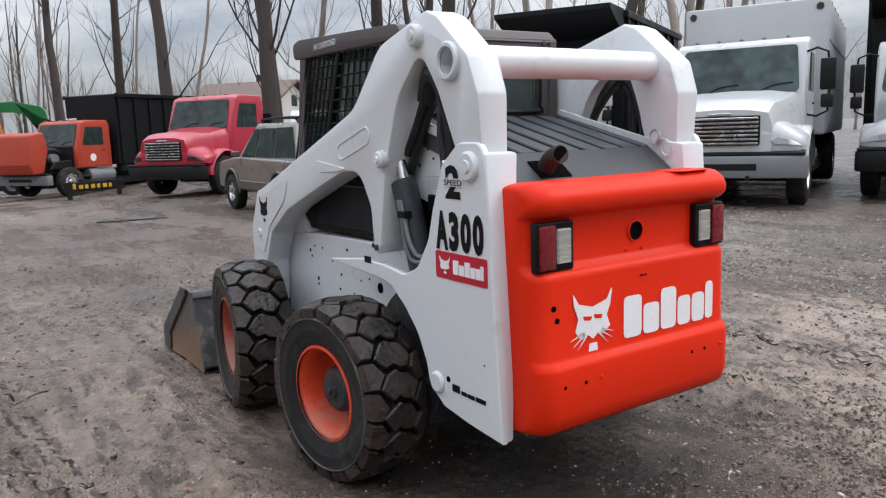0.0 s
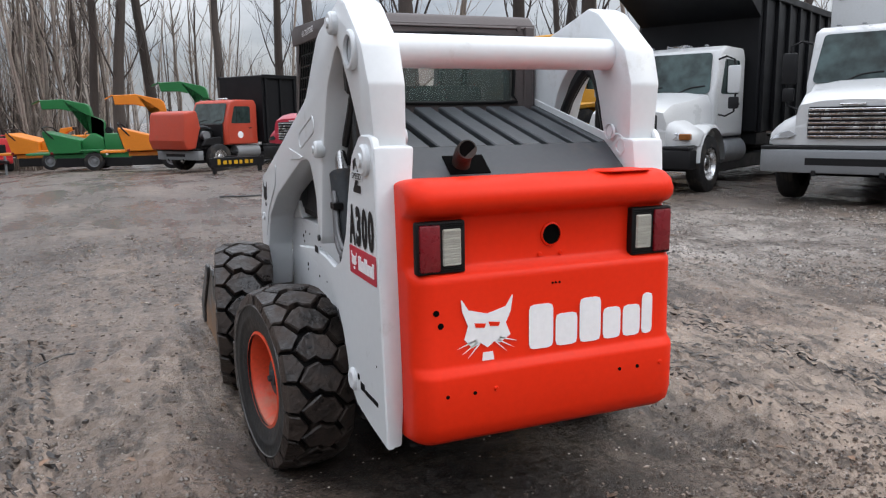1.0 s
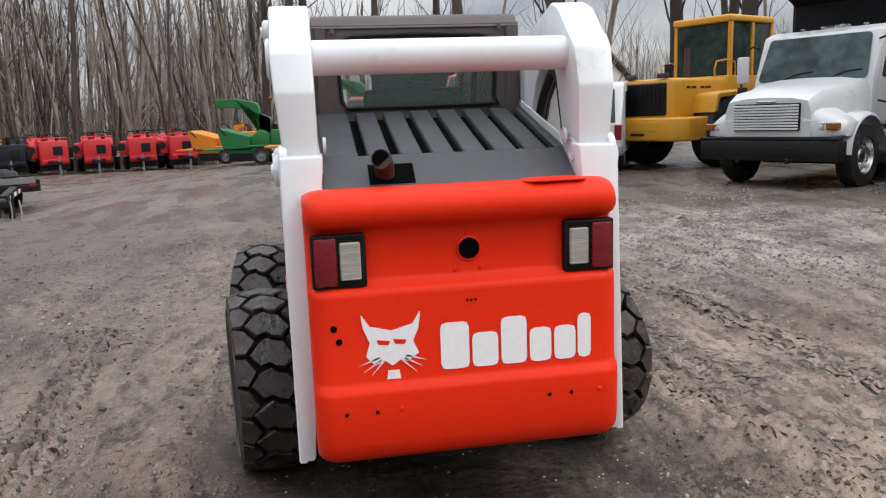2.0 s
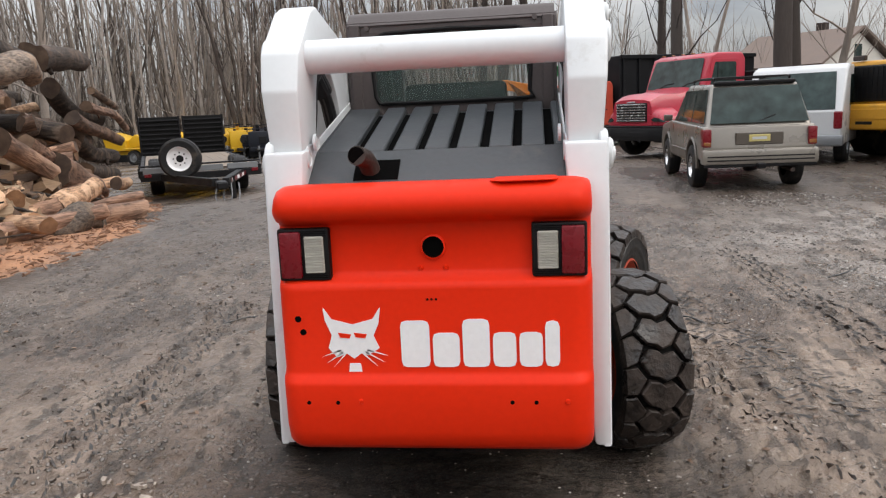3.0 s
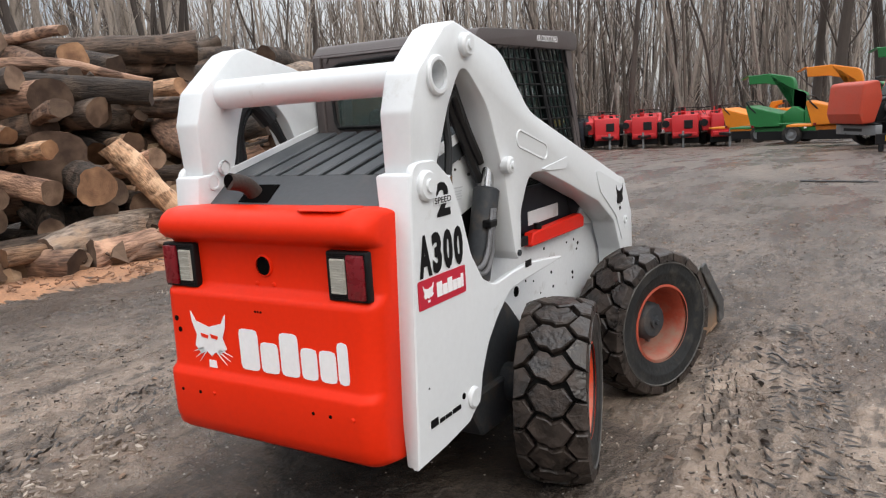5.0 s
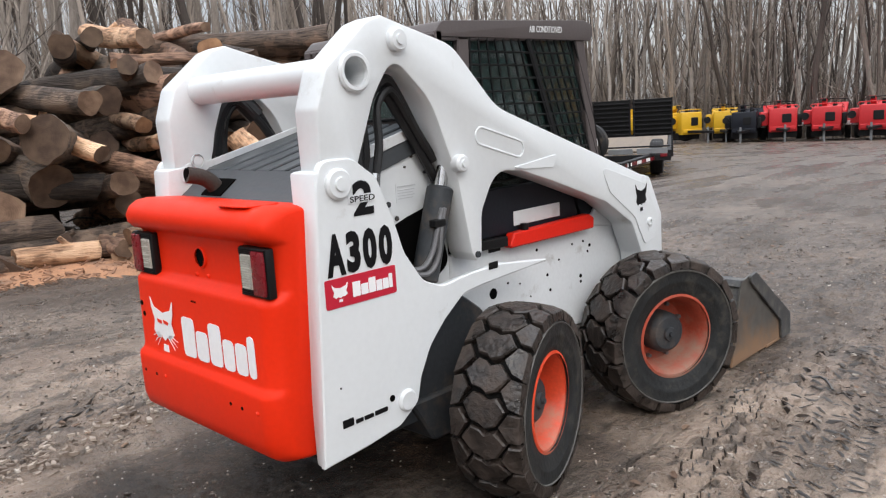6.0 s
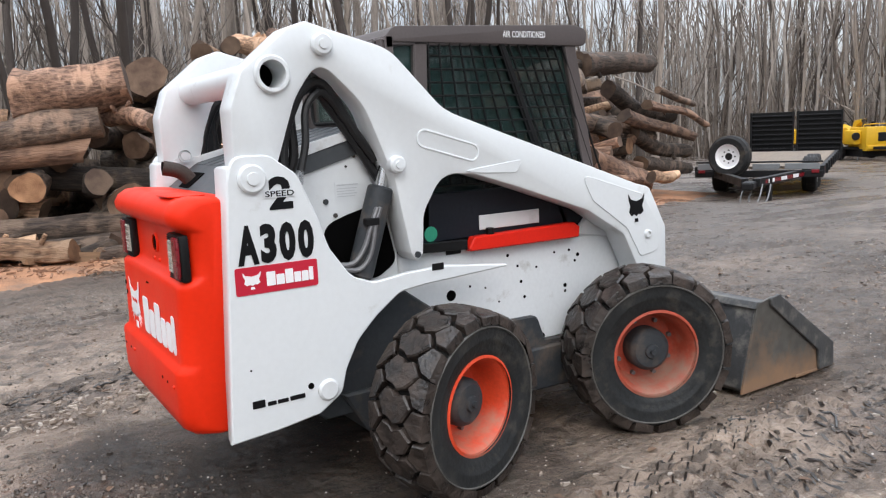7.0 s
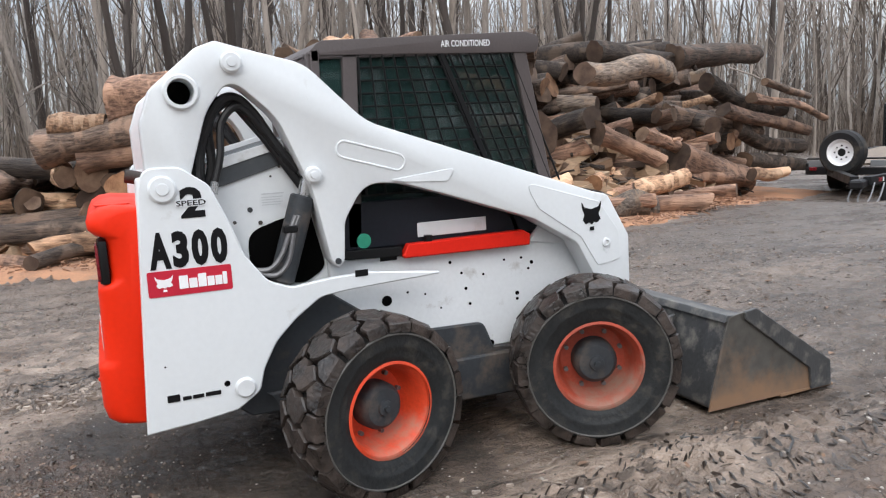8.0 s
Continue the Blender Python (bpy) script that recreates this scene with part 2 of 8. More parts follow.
RED_RAIL = surf("red_bar_paint", (0.68, 0.02, 0.01), 0.4, var=0.08, scale=5.0, fine=60, bump=0.05)
RIM = surf("orange_rim_paint", (0.66, 0.062, 0.02), 0.5, var=0.18, scale=6.0, fine=60, bump=0.08, dirt=(0.42, 0.2, 0.14), dirt_at=0.68, dirt_scale=9, dirt_soft=0.16, splash=(-0.26, 0.06))
RIM_OLD = surf("worn_orange_rim_paint", (0.38, 0.06, 0.03), 0.6, var=0.22, scale=8.0, fine=60, bump=0.1, dirt=(0.3, 0.17, 0.125), dirt_at=0.62, dirt_scale=9, dirt_soft=0.16, splash=(-0.26, 0.1))
RUBBER = surf("muddy_rubber", (0.017, 0.0185, 0.0195), 0.5, var=0.4, scale=7.0, fine=50, bump=0.3, dirt=(0.085, 0.074, 0.06), dirt_at=0.64, dirt_scale=7)
TREAD = surf("muddy_tread_rubber", (0.016, 0.0125, 0.011), 0.3, var=0.5, scale=9.0, fine=38, bump=0.9, dirt=(0.055, 0.039, 0.031), dirt_at=0.53, dirt_scale=10, bump_distance=0.009)
SCUFF = surf("scuffed_rubber_rib", (0.09, 0.085, 0.08), 0.7, var=0.4, scale=10.0, fine=60, bump=0.3)
HOSE = surf("black_hose_rubber", (0.015, 0.015, 0.016), 0.42, var=0.2, scale=20, fine=120, bump=0.1)
CHARCOAL = surf("charcoal_paint", (0.052, 0.058, 0.064), 0.5, var=0.12, scale=3, fine=50, bump=0.08, dirt=(0.13, 0.12, 0.11), dirt_at=0.72, dirt_scale=5)
FLAT_BLACK = surf("flat_black_paint", (0.004, 0.004, 0.0045), 0.55, var=0.2, scale=4, fine=60, bump=0.06)
CAB = surf("faded_brown_black_paint", (0.07, 0.056, 0.054), 0.55, var=0.14, scale=4, fine=90, bump=0.08)
CHASSIS = surf("dark_grey_chassis_paint", (0.036, 0.04, 0.045), 0.55, var=0.2, scale=5, fine=50, bump=0.1, dirt=MUD, dirt_at=0.62, dirt_scale=6)
STEEL = surf("worn_bucket_steel", (0.095, 0.09, 0.082), 0.42, metal=0.3, var=0.3, scale=5, fine=18, bump=0.08, dirt=(0.27, 0.165, 0.1), dirt_at=0.58, dirt_scale=3.2, dirt_soft=0.14, splash=(0.0, 0.36))
BUCKET_BLACK = surf("scuffed_black_bucket_paint", (0.045, 0.046, 0.048), 0.5, var=0.25, scale=6, fine=50, bump=0.15, dirt=(0.2, 0.185, 0.165), dirt_at=0.62, dirt_scale=10, stretch=(1, 3, 0.4))
CHROME = surf("bright_metal", (0.6, 0.6, 0.6), 0.22, metal=1.0, var=0.1, scale=8, fine=80, bump=0.02)
RUST = surf("rusty_exhaust", (0.036, 0.024, 0.019), 0.7, var=0.35, scale=14, fine=90, bump=0.3)
LENS_RED = surf("red_lamp_lens", (0.17, 0.002, 0.008), 0.3, var=0.15, scale=40, fine=160, bump=0.15, coat=0.15)
LENS_CLEAR = surf("clear_lamp_lens", (0.42, 0.41, 0.36), 0.25, var=0.22, scale=30, fine=140, bump=0.25, coat=0.5, stretch=(0.2, 1, 3))
LINE_STEEL = surf("dull_grey_tube_steel", (0.16, 0.16, 0.165), 0.4, metal=0.4, var=0.2, scale=12, fine=60, bump=0.08)
INK_BLACK = surf("black_decal", (0.004, 0.004, 0.005), 0.5, var=0.1, bump=0.0)
INK_WHITE = surf("white_decal", (0.82, 0.82, 0.83), 0.4, var=0.05, bump=0.0)
INK_RED = surf("red_decal", (0.5, 0.012, 0.035), 0.4, var=0.06, bump=0.0)
NAVY = surf("blue_black_paint", (0.008, 0.01, 0.016), 0.5, var=0.2, bump=0.05)
INK_GREY = surf("grey_decal", (0.5, 0.52, 0.54), 0.5, var=0.1, bump=0.0)
GREEN_DOT = surf("teal_sticker", (0.03, 0.32, 0.2), 0.5, var=0.1, bump=0.0)
PANE = glass("tinted_pane", (0.018, 0.04, 0.037), 0.74, 0.03)
# windscreen blotches stand for reflections and cab interior; the glass is opaque
SCREEN_GLASS = surf("dark_windscreen", (0.026, 0.042, 0.04), 0.06, var=0.75, scale=1.6, fine=5, bump=0.0, rough_var=0.01)
PANE_CLEAR = glass("clear_rear_pane", (0.1, 0.14, 0.13), 0.24, 0.03)
SCREEN_PALE = surf("pale_green_windscreen", (0.035, 0.055, 0.055), 0.06, var=0.8, scale=1.8, fine=5, bump=0.0, rough_var=0.01)
# near black for openings: their inner shade is painted on shallow plates
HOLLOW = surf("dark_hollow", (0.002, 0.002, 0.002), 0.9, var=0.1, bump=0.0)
# darker than the tread rubber: the grooves' shade is put into the colour
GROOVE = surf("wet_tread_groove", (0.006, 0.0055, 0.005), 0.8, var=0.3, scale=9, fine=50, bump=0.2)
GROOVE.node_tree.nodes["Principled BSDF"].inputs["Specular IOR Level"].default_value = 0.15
FLAT_BLACK.node_tree.nodes["Principled BSDF"].inputs["Specular IOR Level"].default_value = 0.25
HOLLOW.node_tree.nodes["Principled BSDF"].inputs["Specular IOR Level"].default_value = 0.05
for paint in (SCREEN_GLASS, SCREEN_PALE, INK_BLACK):
    paint.node_tree.nodes["Principled BSDF"].inputs["Specular IOR Level"].default_value = 0.2
for paint in (CHASSIS, RUBBER, HOSE, NAVY):
    paint.node_tree.nodes["Principled BSDF"].inputs["Specular IOR Level"].default_value = 0.3
for paint in (RED, RED_RAIL):
    paint.node_tree.nodes["Principled BSDF"].inputs["Specular IOR Level"].default_value = 0.16


# ---- ground ----
def ground_height(x, y):
    """Level yard with low lumps."""
    far = max(abs(x), abs(y))
    z = 0.02 * noise.noise((x * 0.5, y * 0.5, 0.0))
    # the yard falls away a little towards the trailer and the wood
    u, v = min(max((-3.0 - x) / 5.0, 0.0), 1.0), min(max((y - 9.5) / 5.0, 0.0), 1.0)
    z -= 0.37 * u * u * (3 - 2 * u) * v * v * (3 - 2 * v)
    w = min(max((6.0 - x) / 5.0, 0.0), 1.0)
    z -= 0.034 * min(max(y - 17.0, 0.0), 60.0) * w * w * (3 - 2 * w)
    if far < 14:
        z += 0.014 * noise.noise((x * 2.3, y * 2.3, 3.0)) + 0.008 * noise.noise((x * 6.0, y * 6.0, 5.0))
        # churned patches: sharp little ridges of lifted mud
        if far < 9:
            clod = noise.noise((x * 0.9, y * 0.9, 7.0)) + 0.45
            k = (0.3 + min(max(clod, 0.0) * 1.5, 0.9)) * (0.8 + 0.7 * math.exp(-((x - 1.1) / 1.3) ** 2 - ((y + 0.5) / 0.9) ** 2))
            lump = abs(noise.noise((x * 12.0, y * 15.0, 2.0)))
            z += k * (0.04 * abs(noise.noise((x * 5.0, y * 7.0, 9.0))) + 0.042 * lump + 0.02 * abs(noise.noise((x * 18.0, y * 21.0, 8.0))))
    # wheel ruts that curve past the machine
    for cx, cy, r in RUTS:
        d = abs(math.hypot(x - cx, y - cy) - r)
        if d < 0.3:
            a = math.atan2(y - cy, x - cx) * r
            z -= 0.022 * math.exp(-(d / 0.13) ** 2)
            if d < 0.16:
                z += 0.012 * (1 if math.sin(a * 42 + (24 if math.hypot(x - cx, y - cy) > r else -24) * d * 2) > 0.2 else 0) * (1 - d / 0.16)
    for (ax, ay), (bx, by) in TRACKS:
        ln = math.hypot(bx - ax, by - ay)
        ux, uy = (bx - ax) / ln, (by - ay) / ln
        s, d = (x - ax) * ux + (y - ay) * uy, -(x - ax) * uy + (y - ay) * ux
        if 0 < s < ln and abs(d) < 0.26:
            z -= 0.016 * math.exp(-(d / 0.17) ** 4)
            if abs(d) < 0.16:
                w = math.sin(2 * math.pi * (s + 0.6 * abs(d) + (0.06 if d > 0 else 0.0)) / 0.15)
                z += (0.02 if w > 0.0 else -0.012) * (0.6 + 0.4 * noise.noise((x * 2, y * 2, 6)))
    # level, slightly sunken ground under the wheels
    if abs(x) < 1.25 and -0.4 < y < 3.9:
        k = min(1.0, (1.25 - abs(x)) / 0.3, (y + 0.4) / 0.5, (3.9 - y) / 0.4)
        z = z * (1 - 0.6 * k) - 0.034 * k
    # shallow hollow that holds water
    d = ((x - 0.8) / 0.5) ** 2 + ((y - 0.5) / 0.45) ** 2
    z -= 0.03 * max(0.0, 1 - d)
    return z


RUTS = ((-30.0, -16.0, 30.4), (-30.0, -16.0, 32.1), (26.0, -14.0, 29.5), (26.0, -14.0, 27.7))
TRACKS = (((1.66, -0.3), (0.86, 4.8)), ((2.5, 0.2), (2.2, 5.4)), ((-1.5, -2.0), (-2.1, 3.5)))


def spaced(a, b, step, reach):
    mid = list(np.arange(a, b + 1e-6, step))
    lo, hi, s = [a], [b], step
    while hi[-1] < reach:
        s *= 1.16
        hi.append(hi[-1] + s)
    s = step
    while lo[-1] > -reach:
        s *= 1.16
        lo.append(lo[-1] - s)
    return lo[:0:-1] + mid + hi[1:]


gx, gy = spaced(-4.2, 4.6, 0.024, 900), spaced(-2.4, 6.4, 0.024, 900)
g_verts = [(x, y, ground_height(x, y)) for y in gy for x in gx]
nx = len(gx)
g_faces = [(j * nx + i, j * nx + i + 1, (j + 1) * nx + i + 1, (j + 1) * nx + i) for j in range(len(gy) - 1) for i in range(nx - 1)]
g_mesh = bpy.data.meshes.new("ground")
g_mesh.from_pydata(g_verts, [], g_faces)
g_mesh.polygons.foreach_set("use_smooth", [True] * len(g_mesh.polygons))
ground = tagged(new("ground", g_mesh), "wet brown mud yard with gravel, ruts and leaves", "ground", kind="structure")


def mud_material():
    m = bpy.data.materials.new("wet_mud_and_gravel")
    m.use_nodes = True
    nt = m.node_tree
    N, L = nt.nodes, nt.links
    b = N["Principled BSDF"]
    tc = N.new("ShaderNodeTexCoord")

    def fbm(scale, detail=6.0, rough=0.6, stretch=(1, 1, 1)):
        mp = N.new("ShaderNodeMapping")
        mp.inputs["Scale"].default_value = stretch
        L.new(tc.outputs["Object"], mp.inputs["Vector"])
        n = N.new("ShaderNodeTexNoise")
        n.inputs["Scale"].default_value, n.inputs["Detail"].default_value, n.inputs["Roughness"].default_value = scale, detail, rough
        L.new(mp.outputs["Vector"], n.inputs["Vector"])
        return n.outputs["Fac"]

    def span(v, a, c, lo=0.0, hi=1.0):
        r = N.new("ShaderNodeMapRange")
        r.inputs["From Min"].default_value, r.inputs["From Max"].default_value = a, c
        r.inputs["To Min"].default_value, r.inputs["To Max"].default_value = lo, hi
        L.new(v, r.inputs["Value"])
        return r.outputs["Result"]

    def mix(f, a, c):
        k = N.new("ShaderNodeMix")
        k.data_type = "RGBA"
        for sock, v in (("Factor", f), ("A", a), ("B", c)):
            if isinstance(v, tuple):
                k.inputs[sock].default_value = (*v, 1)
            elif isinstance(v, float):
                k.inputs[sock].default_value = v
            else:
                L.new(v, k.inputs[sock])
        return k.outputs["Result"]

    def product(u, v):
        k = N.new("ShaderNodeMath")
        k.operation = "MULTIPLY"
        L.new(u, k.inputs[0])
        L.new(v, k.inputs[1])
        return k.outputs["Value"]

    def total(u, v, gain=1.0, shift=0.0):
        k = N.new("ShaderNodeMath")
        k.operation = "MULTIPLY_ADD"
        k.inputs[1].default_value = gain
        L.new(u, k.inputs[0])
        if v is None:
            k.inputs[2].default_value = shift
        else:
            L.new(v, k.inputs[2])
        return k.outputs["Value"]

    def away(x, y, near, far):
        d = N.new("ShaderNodeVectorMath")
        d.operation = "DISTANCE"
        d.inputs[1].default_value = (x, y, 0.0)
        L.new(tc.outputs["Object"], d.inputs[0])
        return span(d.outputs["Value"], near, far)

    # soft patches of drying crust and soaked mud, smeared along the ways that wheels go
    def smear(turn, scale, long):
        mp = N.new("ShaderNodeMapping")
        mp.inputs["Rotation"].default_value = (0, 0, radians(turn))
        mp.inputs["Scale"].default_value = (1, long, 1)
        L.new(tc.outputs["Object"], mp.inputs["Vector"])
        n = N.new("ShaderNodeTexNoise")
        n.inputs["Scale"].default_value, n.inputs["Detail"].default_value, n.inputs["Roughness"].default_value, n.inputs["Distortion"].default_value = scale, 7.0, 0.6, 0.6
        L.new(mp.outputs["Vector"], n.inputs["Vector"])
        return n.outputs["Fac"]

    patch = total(smear(12, 1.1, 0.22), total(smear(-38, 1.9, 0.2), fbm(0.45, 6, 0.6), 0.8))
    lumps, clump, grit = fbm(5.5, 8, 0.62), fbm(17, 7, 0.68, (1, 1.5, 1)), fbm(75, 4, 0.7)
    # wet ground round the machine, and the shade beneath it
    wet_shade = total(total(fbm(1.1, 6, 0.6), None, 1.4, -0.7), away(0.1, 0.55, 0.95, 1.6))
    damp = product(span(patch, 1.24, 1.52), span(wet_shade, 0.2, 0.8))
    # low spots of the lumps are coloured darker, for their shade as well as wet
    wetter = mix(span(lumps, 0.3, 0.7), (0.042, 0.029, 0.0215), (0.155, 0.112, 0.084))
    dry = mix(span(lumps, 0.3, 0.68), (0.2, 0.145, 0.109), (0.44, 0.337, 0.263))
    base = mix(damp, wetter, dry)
    # shade under the machine, put into the mud colour as near black
    base = mix(span(wet_shade, 0.5, 0.0, 0.0, 0.85), base, (0.014, 0.01, 0.0075))
    base = mix(span(fbm(0.8, 5), 0.5, 0.7, 0.0, 0.5), base, (0.18, 0.112, 0.08))
    # ground darkens with distance from the machine, in noisy patches
    base = mix(product(away(1.0, -0.6, 2.8, 6.0), span(fbm(0.35, 6, 0.6), 0.3, 0.55, 0.4, 0.9)), base, (0.076, 0.055, 0.042))
    # pale patch on one side: sky sheen of wet mud, put into the colour
    sky_sheen = product(away(2.5, 0.1, 2.4, 0.7), span(fbm(1.7, 7, 0.65), 0.36, 0.62))
    base = mix(total(sky_sheen, None, 0.9), base, (0.41, 0.318, 0.248))
    # pale crushed stone spread where cars stand
    stony = product(away(4.9, 5.6, 3.6, 1.8), span(fbm(1.3, 7, 0.7), 0.4, 0.58))
    base = mix(total(stony, None, 0.85), base, (0.36, 0.315, 0.28))
    # dark streaks painted into the low parts of the relief, pale grit, single stones
    drag = total(smear(14, 8.0, 0.3), smear(-36, 11.0, 0.32))
    base = mix(product(span(drag, 0.98, 0.87, 0.0, 0.75), span(fbm(1.4, 5), 0.3, 0.48)), base, (0.04, 0.029, 0.0215))
    base = mix(span(grit, 0.6, 0.82, 0.0, 0.35), base, (0.44, 0.38, 0.33))
    cells, stones = N.new("ShaderNodeTexVoronoi"), N.new("ShaderNodeTexVoronoi")
    for node, scale in ((cells, 55.0), (stones, 27.0)):
        node.inputs["Scale"].default_value = scale
        L.new(tc.outputs["Object"], node.inputs["Vector"])
    hue = N.new("ShaderNodeSeparateColor")
    L.new(cells.outputs["Color"], hue.inputs["Color"])
    inner = span(cells.outputs["Distance"], 0.36, 0.22)
    base = mix(product(inner, span(hue.outputs["Green"], 0.965, 0.985)), base, (0.5, 0.45, 0.4))
    pebbles = product(span(stones.outputs["Distance"], 0.34, 0.18), span(fbm(0.5, 4), 0.52, 0.66))
    base = mix(pebbles, base, (0.36, 0.33, 0.3))
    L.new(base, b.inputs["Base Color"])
    L.new(total(span(lumps, 0.3, 0.7, 0.12, -0.08), span(damp, 0.0, 1.0, 0.14, 0.4)), b.inputs["Roughness"])
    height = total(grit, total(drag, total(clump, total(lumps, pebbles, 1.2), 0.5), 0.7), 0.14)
    b.inputs["Specular IOR Level"].default_value = 0.62
    bp = N.new("ShaderNodeBump")
    bp.inputs["Strength"].default_value, bp.inputs["Distance"].default_value = 1.0, 0.05
    L.new(height, bp.inputs["Height"])
    L.new(bp.outputs["Normal"], b.inputs["Normal"])
    return m


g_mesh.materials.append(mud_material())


# ---- stones, leaves and twigs strewn over the yard ----
srng = random.Random(3)


def island_material(name, tones, rough=0.7):
    """Each piece of a joined mesh takes its own tone."""
    m = bpy.data.materials.new(name)
    m.use_nodes = True
    N, L = m.node_tree.nodes, m.node_tree.links
    geo, ramp, nz = N.new("ShaderNodeNewGeometry"), N.new("ShaderNodeValToRGB"), N.new("ShaderNodeTexNoise")
    while len(ramp.color_ramp.elements) < len(tones):
        ramp.color_ramp.elements.new(0.5)
    for i, c in enumerate(tones):
        ramp.color_ramp.elements[i].position = i / (len(tones) - 1)
        ramp.color_ramp.elements[i].color = (*c, 1)
    nz.inputs["Scale"].default_value = 60.0
    L.new(geo.outputs["Random Per Island"], ramp.inputs["Fac"])
    mul = N.new("ShaderNodeMix")
    mul.data_type, mul.blend_type = "RGBA", "MULTIPLY"
    mul.inputs["Factor"].default_value = 0.6
    L.new(ramp.outputs["Color"], mul.inputs["A"])
    L.new(nz.outputs["Fac"], mul.inputs["B"])
    L.new(mul.outputs["Result"], N["Principled BSDF"].inputs["Base Color"])
    N["Principled BSDF"].inputs["Roughness"].default_value = rough
    return m


def strewn(name, label, category, count, place, shape, material):
    verts, faces = [], []
    for _ in range(count):
        x, y, s = place()
        if abs(x) < srng.uniform(0.8, 1.1) and srng.uniform(-0.6, 0.45) < y < 2.7:
            continue
        v, f = shape(s)
        z = ground_height(x, y)
        n = len(verts)
        verts += [(x + a, y + b, z + c) for a, b, c in v]
        faces += [tuple(n + i for i in q) for q in f]
    me = bpy.data.meshes.new(name)
    me.from_pydata(verts, [], faces)
    me.materials.append(material)
    return tagged(new(name, me), label, category, kind="stuff")


def stone(s):
    """A small angular stone half sunk in the mud."""
    a0, k = srng.uniform(0, 6.28), srng.uniform(0.6, 1.0)
    ring = [(s * srng.uniform(0.75, 1.1) * math.cos(a0 + q * 1.0472), s * k * srng.uniform(0.75, 1.1) * math.sin(a0 + q * 1.0472), -0.2 * s) for q in range(6)]
    top = [(p[0] * 0.6 + srng.uniform(-0.1, 0.1) * s, p[1] * 0.6, s * srng.uniform(0.3, 0.6)) for p in ring]
    return ring + top, [(q, (q + 1) % 6, 6 + (q + 1) % 6, 6 + q) for q in range(6)] + [(6, 7, 8, 9, 10, 11)]


def leaf(s):
    """A curled dead leaf."""
    a = srng.uniform(0, 6.28)
    c, d = math.cos(a), math.sin(a)
    pts = ((-1, 0, 0.1), (-0.3, 0.5, 0.35), (0.6, 0.4, 0.3), (1, 0, 0.1), (0.5, -0.45, 0.4), (-0.4, -0.4, 0.3), (0, 0, 0.12))
    v = [(s * (p * c - q * d), s * (p * d + q * c), s * (r + srng.uniform(-0.05, 0.15))) for p, q, r in pts]
    return v, [(0, 5, 6), (5, 4, 6), (4, 3, 6), (3, 2, 6), (2, 1, 6), (1, 0, 6)]


def twig(s):
    a = srng.uniform(0, 6.28)
    c, d = math.cos(a), math.sin(a)
    b = srng.uniform(-0.25, 0.25)
    v = []
    for t, o in ((-1, 0), (0, b), (1, 0)):
        for p, q in ((-0.03, 0.0), (0.0, 0.07), (0.03, 0.0)):
            w = o + p
            v.append((s * (t * c - w * d), s * (t * d + w * c), s * q + 0.004))
    return v, [(0, 1, 4, 3), (1, 2, 5, 4), (3, 4, 7, 6), (4, 5, 8, 7)]


def near_spot():
    while True:
        x, y = srng.uniform(-4.5, 7.0), srng.uniform(-2.6, 8.5)
        if noise.noise((x * 0.5, y * 0.5, 21.0)) + srng.uniform(-0.35, 0.35) > -0.08:
            return x, y, srng.choice((0.004, 0.005, 0.006, 0.008, 0.01, 0.013))


def gravel_spot():
    while True:
        x, y = srng.uniform(2.7, 9.5), srng.uniform(-0.5, 11.0)
        if noise.noise((x * 0.45, y * 0.45, 4.0)) + 0.1 * (x - 3) / 3 + srng.uniform(-0.2, 0.2) > 0.02:
            return x, y, srng.choice((0.007, 0.01, 0.014, 0.018, 0.022))


def splinter(s):
    """A flat crumb of bark or wood, longer than wide."""
    a, w, t = srng.uniform(0, 6.28), s * srng.uniform(0.2, 0.5), s * srng.uniform(0.15, 0.35)
    c, d, tip = math.cos(a), math.sin(a), srng.uniform(-0.3, 0.3) * s
    pts = ((-s, -w * 0.5, 0), (-s * 0.2, -w, 0), (s, -w * 0.3, 0), (s * 0.8, w * 0.6, 0), (-s * 0.6, w, 0))
    low = [(p * c - q * d, p * d + q * c, -0.003) for p, q, r in pts]
    high = [(x * 0.85, y * 0.85, t + 0.003 + (tip if i == 2 else 0)) for i, (x, y, z) in enumerate(low)]
    return low + high, [(i, (i + 1) % 5, 5 + (i + 1) % 5, 5 + i) for i in range(5)] + [(5, 6, 7, 8, 9)]


def patchy(x0, x1, y0, y1, freq, seed, sizes):
    def spot():
        while True:
            x, y = srng.uniform(x0, x1), srng.uniform(y0, y1)
            if noise.noise((x * freq, y * freq, seed)) + srng.uniform(-0.32, 0.32) > 0.03:
                return x, y, srng.choice(sizes)
    return spot


def stone_row():
    """A loose line of pale chippings behind the machine."""
    q = srng.random()
    return -1.22 - 0.17 * q + srng.gauss(0, 0.1), -0.6 + 1.0 * q + srng.gauss(0, 0.1), srng.choice((0.008, 0.012, 0.017, 0.024, 0.034))


strewn("gravel", "small grey stones pressed into the mud", "gravel", 3000, near_spot, stone, island_material("mixed_grey_stones", ((0.16, 0.13, 0.105), (0.24, 0.2, 0.17), (0.34, 0.29, 0.25), (0.5, 0.45, 0.4)), 0.5))
strewn("crushed_stone", "pale crushed stone spread on wet mud", "gravel", 13000, gravel_spot, stone, island_material("pale_crushed_stone", ((0.06, 0.048, 0.04), (0.16, 0.14, 0.122), (0.3, 0.27, 0.245), (0.54, 0.5, 0.46)), 0.45))
